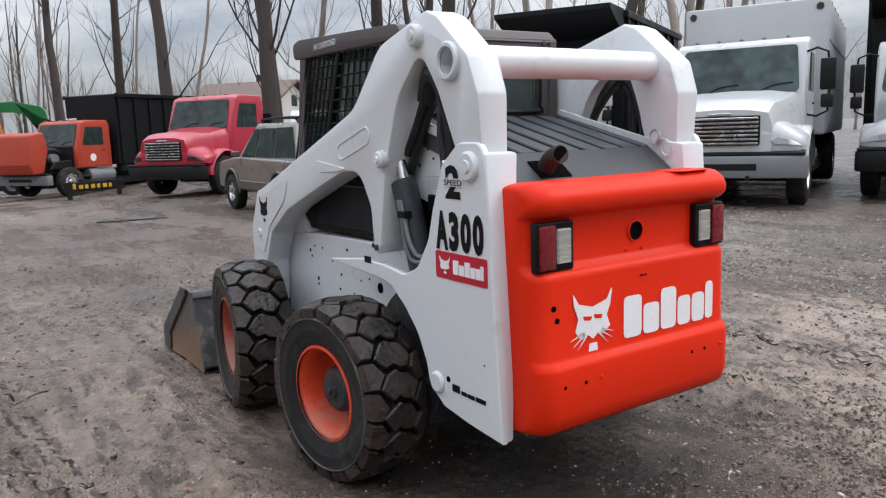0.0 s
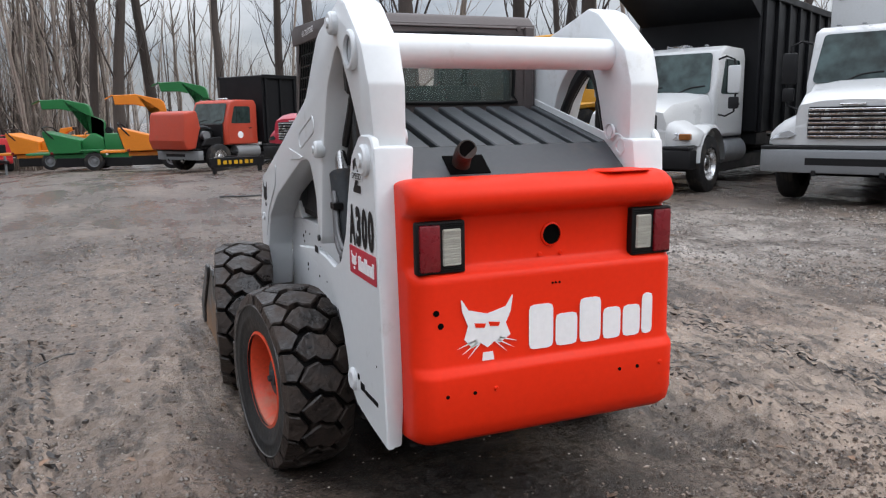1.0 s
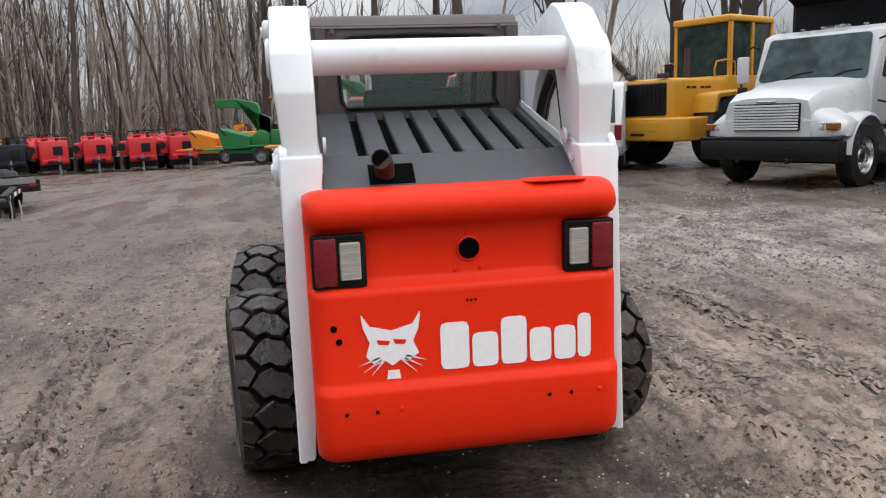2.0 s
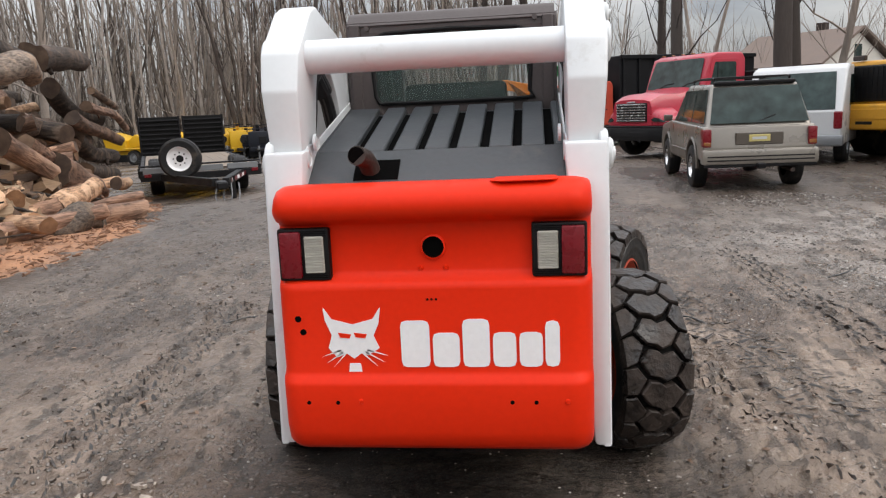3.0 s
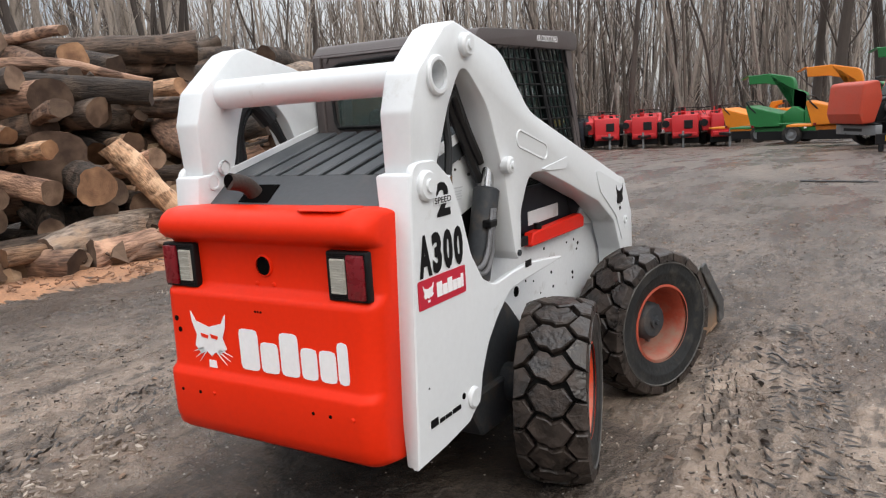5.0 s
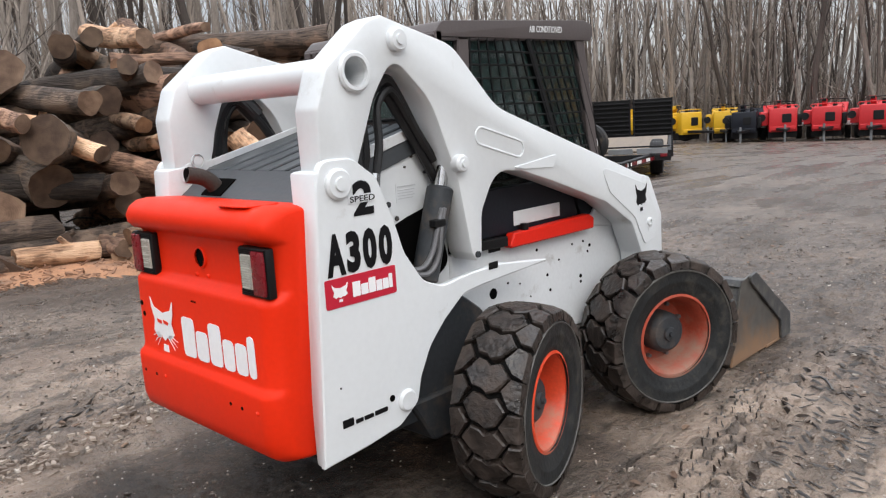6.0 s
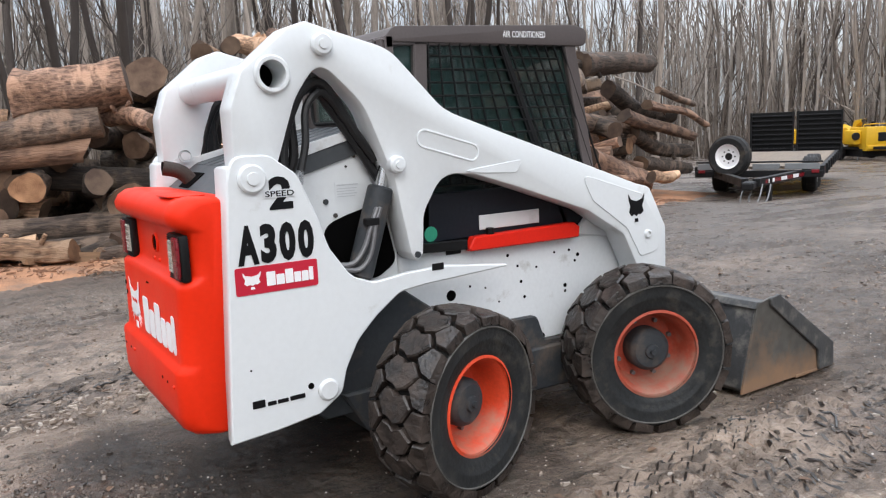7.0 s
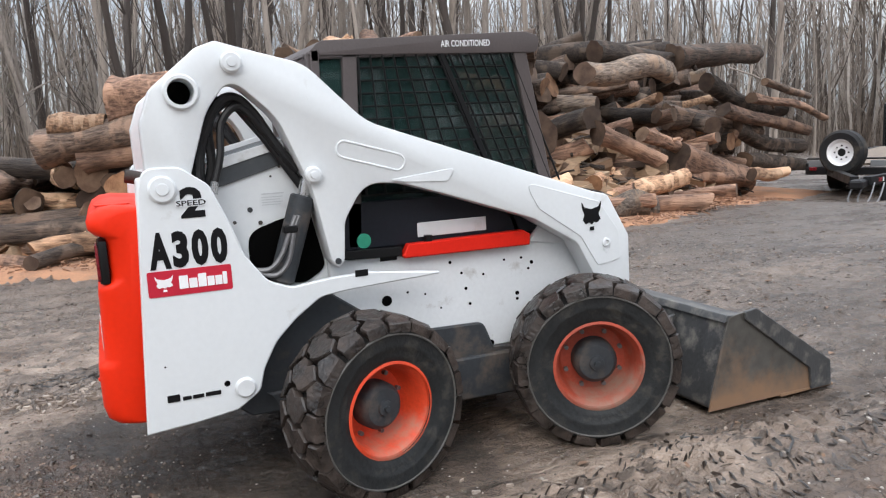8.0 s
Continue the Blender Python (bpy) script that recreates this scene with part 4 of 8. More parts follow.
# tailgate: one pressed shell with two steps and rounded edges
def tailgate_shell():
    prof = [(0.27, 1.272), (0.07, 1.288), (0.02, 1.282), (-0.016, 1.26), (-0.034, 1.228), (-0.031, 1.195), (-0.008, 1.172), (0.02, 1.162), (0.03, 1.15), (0.032, 1.0), (0.026, 0.985), (-0.004, 0.968), (-0.016, 0.955),
            (-0.018, 0.94), (-0.022, 0.665), (-0.028, 0.65), (-0.046, 0.636), (-0.05, 0.62), (-0.048, 0.46), (-0.035, 0.41), (0.0, 0.382), (0.06, 0.37), (0.16, 0.37)]
    half, rad = 0.526, 0.075
    xs = [-half + rad * (1 - math.cos(math.radians(a))) for a in (0, 15, 30, 45, 60, 75, 90)]
    xs = xs + [-0.3, -0.1, 0.1, 0.3] + [-x for x in reversed(xs)]
    bm = bmesh.new()
    grid = []
    for y, z in prof:
        row = []
        for x in xs:
            d = max(0.0, abs(x) - (half - rad))
            back = rad - math.sqrt(max(rad * rad - d * d, 0.0))
            # the round at the ends also eases the top and bottom
            ease = back * 0.35 * (1 if z > 1.2 else -0.6 if z < 0.5 else 0)
            row.append(bm.verts.new((x, y + back * (1 if y < 0.1 else 0.4), z - ease)))
        grid.append(row)
    for lo, hi in zip(grid, grid[1:]):
        for i in range(len(xs) - 1):
            bm.faces.new((lo[i], lo[i + 1], hi[i + 1], hi[i]))
    for i in (0, -1):
        ring = [row[i] for row in grid]
        bm.faces.new(ring)
    bm.faces.new([v for v in grid[0]] + [v for v in reversed(grid[-1])])
    return bm


gate = part("tailgate", tailgate_shell(), RED, loader, "orange-red pressed steel tailgate", 40)
part("fuel_lid", prism([(0.2, 0.02, 0.03), (0.24, -0.005, 0.03), (0.42, 0.0, 0.04), (0.42, 0.14, 0.03), (0.22, 0.14, 0.03)], 1.284, 1.2885, "z", 0.0015), RED, gate)
part("latch_hole", lathe([(0.036, 0.024), (0.036, 0.0305), (0.0, 0.0305)], 24, "y", (0.01, 0, 1.075)), HOLLOW, gate)
part("latch_rim", lathe([(0.036, 0.03), (0.036, 0.022), (0.041, 0.024), (0.043, 0.031)], 24, "y", (0.01, 0, 1.075)), RED, gate)
for x, z, r, y in ((-0.425, 0.565, 0.007, -0.051), (-0.325, 0.565, 0.007, -0.051), (0.258, 0.567, 0.007, -0.051), (0.336, 0.567, 0.007, -0.051), (-0.45, 0.848, 0.011, -0.022), (-0.435, 0.803, 0.011, -0.022),
                (-0.01, 0.91, 0.004, -0.021), (0.003, 0.91, 0.004, -0.021), (0.018, 0.91, 0.004, -0.021)):
    part("screw_hole", rod((x, y + 0.004, z), (x, y, z), r, n=10), HOLLOW, gate)
for x, z, y in ((-0.245, 0.57, -0.05), (0.437, 0.57, -0.05), (-0.035, 1.005, 0.03), (0.05, 1.005, 0.03)):
    part("rivet", rod((x, y + 0.004, z), (x, y - 0.006, z), 0.011, 0.006, 10), RED, gate)
for side in (1, -1):
    cx, cz = side * 0.42, 1.062
    lamp = part("tail_lamp", box(cx - 0.088, cx + 0.088, 0.0, 0.034, cz - 0.088, cz + 0.088, 0.008, 2), FLAT_BLACK, gate, "rectangular lamp in black rubber bezel")
    for k, z in ((0, cz + 0.074), (1, cz - 0.074)):
        for j in range(3):
            part("bezel_rib", box(cx - 0.08, cx + 0.08, -0.004, 0.002, z - 0.009 + j * 0.007, z - 0.006 + j * 0.007), FLAT_BLACK, lamp)
    r0, r1 = (cx + 0.006, cx + 0.078) if side > 0 else (cx - 0.078, cx - 0.006)
    w0, w1 = (cx - 0.07, cx - 0.004) if side > 0 else (cx + 0.004, cx + 0.07)
    part("red_lens", box(r0, r1, -0.012, 0.004, cz - 0.078, cz + 0.078, 0.006, 2), LENS_RED, lamp, "red plastic lens")
    part("clear_lens", box(w0, w1, -0.006, 0.004, cz - 0.062, cz + 0.062, 0.004, 1), LENS_CLEAR, lamp, "ribbed clear lens")
    for j in range(14):
        z = cz - 0.056 + j * 0.0086
        part("lens_rib", box(w0 + 0.004, w1 - 0.004, -0.0085, -0.005, z - 0.0022, z + 0.0022), LENS_CLEAR, lamp)


def cat_mark(width, height, m, material, parent, name="emblem"):
    """Plain eared shape that stands for the emblem, with a small block under it."""
    outline = [(0.02, 1.0), (0.16, 0.8), (0.5, 0.72), (0.84, 0.8), (0.98, 1.0), (0.93, 0.72), (0.84, 0.55), (0.93, 0.36), (0.74, 0.25), (0.62, 0.28), (0.5, 0.2), (0.38, 0.28), (0.22, 0.22), (0.08, 0.36), (0.15, 0.56), (0.05, 0.78)]
    bm = prism([(a * width, b * height, 0.015 * width) for a, b in outline], 0.0, 0.002, "z", 0, 2)
    add(bm, prism([(a * width, b * height) for a, b in ((0.42, 0.13), (0.6, 0.13), (0.62, 0.0), (0.4, 0.0))], 0.0, 0.002, "z"))
    bmesh.ops.transform(bm, matrix=m, verts=bm.verts)
    return part(name, bm, material, parent)


def bars(widths, m, material, parent, name="wordmark_bar", bevel=0.006):
    """Plain blocks of a wordmark's size and colour: (start, end, height)."""
    for a, b, h in widths:
        bm = prism([(a, 0, bevel), (b, 0, bevel), (b, h, bevel), (a, h, bevel)], 0.0, 0.002, "z", 0, 2)
        bmesh.ops.transform(bm, matrix=m, verts=bm.verts)
        part(name, bm, material, parent)


BLOCKS = ((0.0, 0.185, 0.98), (0.205, 0.375, 0.72), (0.395, 0.565, 1.0), (0.585, 0.73, 0.72), (0.75, 0.895, 0.72), (0.91, 1.0, 0.95))
rear_face = facing((-0.105, -0.0225, 0.68), (1, 0, 0), (0, 0, 1))
bars([(a * 0.52, b * 0.52, h * 0.163) for a, b, h in BLOCKS], rear_face, INK_WHITE, gate, bevel=0.02)
rear_emblem = facing((-0.368, -0.0225, 0.665), (1, 0, 0), (0, 0, 1))
cat_mark(0.205, 0.228, rear_emblem, INK_WHITE, gate)
# thin whisker strokes beside the rear emblem
for a, b in (((0.06, 0.075), (-0.008, 0.052)), ((0.066, 0.068), (0.008, 0.03)), ((0.074, 0.062), (0.03, 0.016)), ((0.148, 0.075), (0.216, 0.056)), ((0.142, 0.068), (0.204, 0.034)), ((0.134, 0.062), (0.182, 0.018))):
    (x0, y0), (x1, y1) = a, b
    stroke = prism([(x0, y0 + 0.004), (x0, y0 - 0.003), (x1, y1)], 0.0, 0.002, "z")
    bmesh.ops.transform(stroke, matrix=rear_emblem, verts=stroke.verts)
    part("emblem_stroke", stroke, INK_WHITE, gate)
# red eye marks on the rear emblem
for x in (0.075, 0.128):
    bm = prism([(x - 0.022, 0.136), (x + 0.022, 0.13), (x + 0.016, 0.116), (x - 0.016, 0.12)], 0.002, 0.0032, "z")
    bmesh.ops.transform(bm, matrix=rear_emblem, verts=bm.verts)
    part("emblem_mark", bm, RED, gate)

for side in (1, -1):
    along = (0, side, 0)

    def on_panel(y0, y1, z):
        return facing((side * 0.5925, y0 if side > 0 else y1, z), along, (0, 0, 1))

    for ch, u, wd in (("A", 0.0, 0.083), ("3", 0.09, 0.063), ("0", 0.165, 0.066), ("0", 0.241, 0.066)):
        lettering(ch, 0.15, wd, on_panel(0.183, 0.49, 1.024) @ Matrix.Translation((u, 0, 0)), INK_BLACK, loader, "model_figure", 0.055)
    tag = prism([(0.0, 0.0, 0.008), (0.33, 0.0, 0.008), (0.33, 0.105, 0.008), (0.0, 0.105, 0.008)], 0.0, 0.002, "z", 0, 2)
    mt = on_panel(0.167, 0.497, 0.912)
    bmesh.ops.transform(tag, matrix=mt, verts=tag.verts)
    plate = part("name_plate", tag, INK_RED, loader, "small red name plate decal")
    up = Matrix.Translation((0, 0, 0.0022))
    bars([(0.12 + a * 0.19, 0.12 + b * 0.19, h * 0.055) for a, b, h in BLOCKS], mt @ up @ Matrix.Translation((0, 0.025, 0)), INK_WHITE, plate, bevel=0.002)
    cat_mark(0.075, 0.068, mt @ up @ Matrix.Translation((0.026, 0.02, 0)), INK_WHITE, plate)
    lettering("2", 0.125, 0.095, on_panel(0.32, 0.415, 1.222), INK_BLACK, loader, "speed_number", 0.04)
    strip = box(0, 0.125, 0, 0.03, 0.002, 0.0032)
    ms = on_panel(0.3, 0.425, 1.268)
    bmesh.ops.transform(strip, matrix=ms, verts=strip.verts)
    part("speed_strip", strip, WHITE, loader)
    lettering("SPEED", 0.022, 0.115, ms @ Matrix.Translation((0.005, 0.004, 0.003)), INK_BLACK, loader, "speed_word", 0.015)
    bars([(0.0, 0.05, 0.03), (0.06, 0.095, 0.016), (0.1, 0.145, 0.016), (0.152, 0.215, 0.018)], on_panel(0.195, 0.41, 0.468), INK_BLACK, loader, "maker_bar", 0.003)
    cat_mark(0.125, 0.15, facing((side * 0.6055, 2.222 if side > 0 else 2.347, 0.985), along, (0, 0, 1)), INK_BLACK, loader, "arm_emblem")
    for y, z, w, h in ((0.665, 1.222, 0.115, 0.075),):
        lab = box(0, w, 0, h, 0, 0.0015)
        bmesh.ops.transform(lab, matrix=facing((side * 0.4405, y if side > 0 else y + w, z), along, (0, 0, 1)), verts=lab.verts)
        lab_ob = part("instruction_label", lab, WHITE, loader)
        bars([(0.008, 0.107, 0.005)], facing((side * 0.4425, y if side > 0 else y + w, z + 0.06), along, (0, 0, 1)), INK_GREY, lab_ob, "label_line", 0.0)
        for j in range(4):
            bars([(0.008, 0.1 - 0.01 * (j % 2), 0.003)], facing((side * 0.4425, y if side > 0 else y + w, z + 0.046 - 0.011 * j), along, (0, 0, 1)), INK_GREY, lab_ob, "label_line", 0.0)
    for y, z, w, h, mt2 in ((1.03, 0.895, 0.06, 0.03, FLAT_BLACK), (1.2, 0.925, 0.085, 0.022, FLAT_BLACK)):
        lab = box(0, w, 0, h, 0, 0.0015)
        bmesh.ops.transform(lab, matrix=facing((side * (0.593 if y < 1.1 else 0.4465), y if side > 0 else y + w, z), along, (0, 0, 1)), verts=lab.verts)
        part("warning_label", lab, mt2, loader)

# right flank: red arm support bar, black link, white plate, round sticker
support = part("arm_support_bar", prism([(1.3, 0.948), (1.33, 1.0, 0.01), (1.95, 1.008, 0.015), (1.99, 0.985, 0.01), (1.985, 0.93, 0.01), (1.31, 0.935)], 0.448, 0.5, "x", 0.006), RED_RAIL, loader, "red lift arm support bar")
part("support_link", prism([(0.98, 0.958), (1.0, 0.998, 0.01), (1.3, 0.99), (1.3, 0.945)], 0.448, 0.485, "x", 0.004), FLAT_BLACK, loader)
part("support_pin", rod((0.47, 1.44, 1.0), (0.47, 1.44, 1.03), 0.02, n=12), FLAT_BLACK, support)
part("white_plate", box(0.436, 0.442, 1.4, 1.77, 1.02, 1.09, 0.003), WHITE, loader)
part("round_sticker", rod((0.434, 1.13, 1.03), (0.4375, 1.13, 1.03), 0.035, n=20), GREEN_DOT, loader)

# hood with eight long slots, sloping to the rear window
hood = part("hood_frame", slab([(-0.445, 0.345, 1.333), (0.445, 0.345, 1.333), (0.445, 0.95, 1.493), (-0.445, 0.95, 1.493)], 0.012), CHARCOAL, loader, "dark grey louvred engine cover")
slope = math.degrees(math.atan2(0.16, 0.605))
edges_x = [-0.462, -0.3, -0.183, -0.066, 0.051, 0.168, 0.285, 0.402, 0.462]
for k in range(8):
    rib = prism([(edges_x[k] + 0.017, 0.0, 0.01), (edges_x[k + 1] - 0.017, 0.0, 0.01), (edges_x[k + 1] - 0.017, 0.6, 0.01), (edges_x[k] + 0.017, 0.6, 0.01)], 0.006, 0.036, "z", 0.005, 3)
    bmesh.ops.transform(rib, matrix=Matrix.Translation((0, 0.35, 1.344)) @ pose(0, 0, 0, slope), verts=rib.verts)
    part("hood_rib", rib, CHARCOAL, hood)
for k in range(1, 8):
    gap = box(edges_x[k] - 0.017, edges_x[k] + 0.017, 0.03, 0.56, 0.0, 0.011)
    bmesh.ops.transform(gap, matrix=Matrix.Translation((0, 0.35, 1.344)) @ pose(0, 0, 0, slope), verts=gap.verts)
    part("hood_slot", gap, HOLLOW, hood)
lower = part("hood_lower_panel", slab([(-0.445, 0.2, 1.245), (0.445, 0.2, 1.245), (0.445, 0.354, 1.364), (-0.445, 0.354, 1.364)], 0.016), CHARCOAL, loader)
part("exhaust_opening", slab([(-0.29, 0.222, 1.283), (-0.13, 0.222, 1.283), (-0.13, 0.3, 1.344), (-0.29, 0.3, 1.344)], 0.004), HOLLOW, lower)
pipe = part("exhaust_pipe", sweep([(-0.225, 0.3, 1.22), (-0.23, 0.27, 1.3), (-0.24, 0.22, 1.355), (-0.255, 0.15, 1.375)], 0.034, 16, 5), RUST, loader, "rusty curved exhaust pipe")
part("exhaust_mouth", rod((-0.255, 0.152, 1.375), (-0.2553, 0.147, 1.3752), 0.029, n=16), HOLLOW, pipe)
for side in (1, -1):
    part("hood_side", flip(prism([(0.2, 1.2), (0.2, 1.265), (0.36, 1.385), (0.95, 1.54), (0.95, 1.46), (0.4, 1.3)], 0.445, 0.452, "x", 0.002), side), CHARCOAL, hood)
    part("hood_flange", flip(prism([(0.19, 1.21), (0.19, 1.345, 0.02), (0.255, 1.41, 0.04), (0.36, 1.415), (0.95, 1.565), (0.95, 1.53), (0.4, 1.375, 0.03), (0.3, 1.3, 0.05), (0.27, 1.21)], 0.4535, 0.461, "x", 0.002), side), WHITE_WORN, loader)
    part("flange_boss", flip(lathe([(0.034, 0.46), (0.034, 0.468), (0.024, 0.468), (0.022, 0.462), (0.012, 0.462), (0.0, 0.466)], 18, "x", (0, 0.25, 1.362)), side), WHITE_WORN, loader)
    part("flange_boss", flip(lathe([(0.034, 0.455), (0.034, 0.446), (0.024, 0.446), (0.022, 0.45), (0.0, 0.45)], 18, "x", (0, 0.25, 1.362)), side), WHITE_WORN, loader)
    part("side_bolt", flip(lathe([(0.03, 0.43), (0.03, 0.44), (0.02, 0.44), (0.02, 0.432), (0, 0.432)], 16, "x", (0, 0.3, 1.42)), side), WHITE, loader)

# ---- cab ----
cab = part("cab", prism([(0.925, 1.88, 0.05), (0.98, 1.94, 0.06), (2.02, 1.985, 0.05), (2.11, 1.965, 0.04), (2.09, 1.885, 0.03), (0.94, 1.875)], -0.444, 0.444, "x", 0.03, 5, 3), CAB, loader, "brown-black steel operator cab with mesh side screens")
for side in (1, -1):
    def bar(p, q, w, name="cab_post"):
        (y0, z0), (y1, z1) = p, q
        d = Vector((y1 - y0, z1 - z0)).normalized()
        n = Vector((-d.y, d.x)) * w / 2
        pts = [(y0 + n.x, z0 + n.y), (y1 + n.x, z1 + n.y), (y1 - n.x, z1 - n.y), (y0 - n.x, z0 - n.y)]
        return part(name, flip(prism(pts, 0.39, 0.436, "x", 0.005), side), NAVY if name == "cab_sill" else FLAT_BLACK if name == "screen_post" else CAB, cab)
    bar((0.96, 1.0), (0.945, 1.89), 0.05)
    bar((1.09, 1.0), (1.12, 1.9), 0.07)
    bar((1.95, 1.0), (1.555, 1.92), 0.03, "screen_post")
    bar((2.17, 1.0), (1.99, 1.92), 0.075)
    bar((0.95, 1.885), (2.06, 1.912), 0.05, "cab_rail")
    bar((0.95, 1.1), (2.1, 1.1), 0.22, "cab_sill")
    # expanded mesh over the side openings
    for j in range(11):
        z = 1.24 + 0.058 * j
        y1 = 2.1 - (z - 1.27) * 0.29
        part("screen_wire", flip(rod((0.43, 1.13, z), (0.43, y1 - 0.02, z), 0.0055, n=5), side), FLAT_BLACK, cab)
    for i in range(15):
        yt = 1.16 + 0.056 * i
        lean = 0.0 if yt < 1.2 else 0.43 * min(1.0, (yt - 1.16) / 0.4)
        part("screen_wire", flip(rod((0.432, yt, 1.885), (0.432, yt + lean * 0.62, 1.24), 0.0055, n=5), side), FLAT_BLACK, cab)
    pane = part("side_pane", flip(prism([(1.1, 1.2), (1.12, 1.9), (1.97, 1.9), (2.15, 1.2)], 0.405, 0.411, "x"), side), PANE, cab)
    pane.visible_shadow = False
    qpane = part("quarter_pane", flip(prism([(0.97, 1.2), (0.96, 1.87, 0.03), (1.09, 1.88, 0.03), (1.07, 1.2)], 0.405, 0.411, "x"), side), PANE, cab)
    qpane.visible_shadow = False
lettering("AIR CONDITIONED", 0.03, 0.26, facing((0.4455, 1.565, 1.91), (0, 1, 0.02), (0, 0, 1)), INK_WHITE, cab, "lettering", 0.01)
lettering("AIR CONDITIONED", 0.03, 0.26, facing((-0.4455, 1.825, 1.91), (0, -1, 0.02), (0, 0, 1)), INK_WHITE, cab, "lettering", 0.01)
# rear wall with its window
rw = bmesh.new()
add(rw, box(-0.45, 0.45, 0.94, 0.975, 1.45, 1.548, 0.006))
add(rw, box(-0.45, 0.45, 0.935, 0.975, 1.845, 1.9, 0.006))
for s in (-1, 1):
    add(rw, prism([(s * 0.45, 1.5), (s * 0.45, 1.9), (s * 0.27, 1.9), (s * 0.335, 1.79, 0.03), (s * 0.335, 1.57, 0.03), (s * 0.3, 1.5)], 0.936, 0.974, "y", 0.004))
part("rear_wall", rw, CAB, cab)
rp = part("rear_pane", prism([(-0.34, 1.54), (0.34, 1.54), (0.34, 1.79), (0.27, 1.86), (-0.27, 1.86), (-0.34, 1.79)], 0.955, 0.961, "y"), PANE_CLEAR, cab)
rp.visible_shadow = False
part("window_seal", sweep([(-0.3, 0.934, 1.55), (0.3, 0.934, 1.55), (0.333, 0.934, 1.58), (0.335, 0.934, 1.78), (0.28, 0.934, 1.845), (-0.28, 0.934, 1.845), (-0.335, 0.934, 1.78), (-0.333, 0.934, 1.58), (-0.3, 0.934, 1.55)], 0.009, 6, 2), FLAT_BLACK, cab)
for x, z in ((-0.36, 1.87), (0.36, 1.88)):
    part("cab_bolt", rod((x, 0.935, z), (x, 0.925, z), 0.012, n=8), CAB, cab)
# operator's seat behind the glass
seat = part("seat_cushion", box(-0.25, 0.25, 1.2, 1.65, 1.02, 1.16, 0.04, 2), FLAT_BLACK, cab)
part("seat_back", prism([(1.08, 1.1, 0.03), (1.04, 1.62, 0.06), (1.13, 1.64, 0.05), (1.24, 1.12, 0.03)], -0.23, 0.23, "x", 0.03, 4, 2), FLAT_BLACK, cab)
part("cab_floor", box(-0.43, 0.43, 0.96, 2.15, 0.96, 0.99), FLAT_BLACK, cab)
part("front_frame", box(-0.43, 0.43, 2.06, 2.1, 1.0, 1.25), CAB, cab)

# ---- bucket ----
bucket = part("bucket", prism([(2.8, 0.03, 0.02), (2.93, 0.5, 0.03), (2.95, 0.5), (2.84, 0.045), (3.62, 0.02), (3.62, 0.0), (2.85, 0.0)], -0.875, 0.875, "x", 0.004), BUCKET_BLACK, loader, "low black bucket resting on the ground, worn to bare steel")
part("top_lip", prism([(2.9, 0.47), (2.92, 0.505, 0.01), (3.05, 0.49), (3.05, 0.475)], -0.885, 0.885, "x", 0.003), BUCKET_BLACK, bucket)
part("cutting_edge", prism([(3.3, -0.006), (3.3, 0.014), (3.7, 0.006), (3.7, -0.004)], -0.89, 0.89, "x", 0.002), STEEL, bucket)
for side in (1, -1):
    part("side_plate", flip(prism([(2.8, 0.005), (2.925, 0.495, 0.02), (3.06, 0.515, 0.02), (3.62, 0.15, 0.02), (3.64, 0.0)], 0.872, 0.886, "x", 0.003), side), STEEL, bucket)
    part("side_cutter", flip(prism([(3.02, 0.515, 0.015), (3.1, 0.525, 0.02), (3.66, 0.15, 0.02), (3.67, 0.005), (3.52, 0.005), (3.5, 0.13, 0.02), (3.03, 0.47, 0.02)], 0.886, 0.904, "x", 0.004), side), BUCKET_BLACK, bucket)
for x in (-0.5, 0.0, 0.5):
    part("bucket_rib", prism([(2.66, 0.12, 0.02), (2.8, 0.42, 0.03), (2.9, 0.44), (2.8, 0.05)], x - 0.012, x + 0.012, "x", 0.003), BUCKET_BLACK, bucket)
part("quick_coupler", prism([(2.5, 0.2, 0.03), (2.56, 0.5, 0.04), (2.72, 0.52, 0.03), (2.78, 0.4), (2.72, 0.12)], -0.5, 0.5, "x", 0.01), CHASSIS, loader)


# ---- parked vehicles ----
TRUCK_WHITE = surf("truck_white_paint", (0.52, 0.53, 0.535), 0.35, var=0.05, scale=1.5, fine=30, bump=0.02, coat=0.3, dirt=(0.42, 0.39, 0.36), dirt_at=0.74, dirt_scale=2.5)
BOX_WHITE = surf("box_body_white_paint", (0.42, 0.43, 0.435), 0.5, var=0.06, scale=1.2, fine=30, bump=0.03, dirt=(0.36, 0.34, 0.31), dirt_at=0.7, dirt_scale=1.6)
TRUCK_RED = surf("crimson_truck_paint", (0.42, 0.022, 0.045), 0.35, var=0.06, scale=1.5, fine=30, bump=0.02, coat=0.35)
TRUCK_ORANGE = surf("faded_orange_red_truck_paint", (0.42, 0.046, 0.02), 0.5, var=0.16, scale=2, fine=30, bump=0.04, dirt=(0.3, 0.1, 0.06), dirt_at=0.7, dirt_scale=3)
BOX_BLACK = surf("black_box_body_paint", (0.006, 0.0065, 0.008), 0.55, var=0.2, scale=1.5, fine=25, bump=0.05)
BUMPER_BLACK = surf("black_bumper_steel", (0.01, 0.01, 0.011), 0.5, var=0.2, scale=3, fine=40, bump=0.05)
BUMPER_GREY = surf("silver_grey_bumper_paint", (0.2, 0.21, 0.22), 0.42, metal=0.2, var=0.08, scale=3, fine=40, bump=0.03)
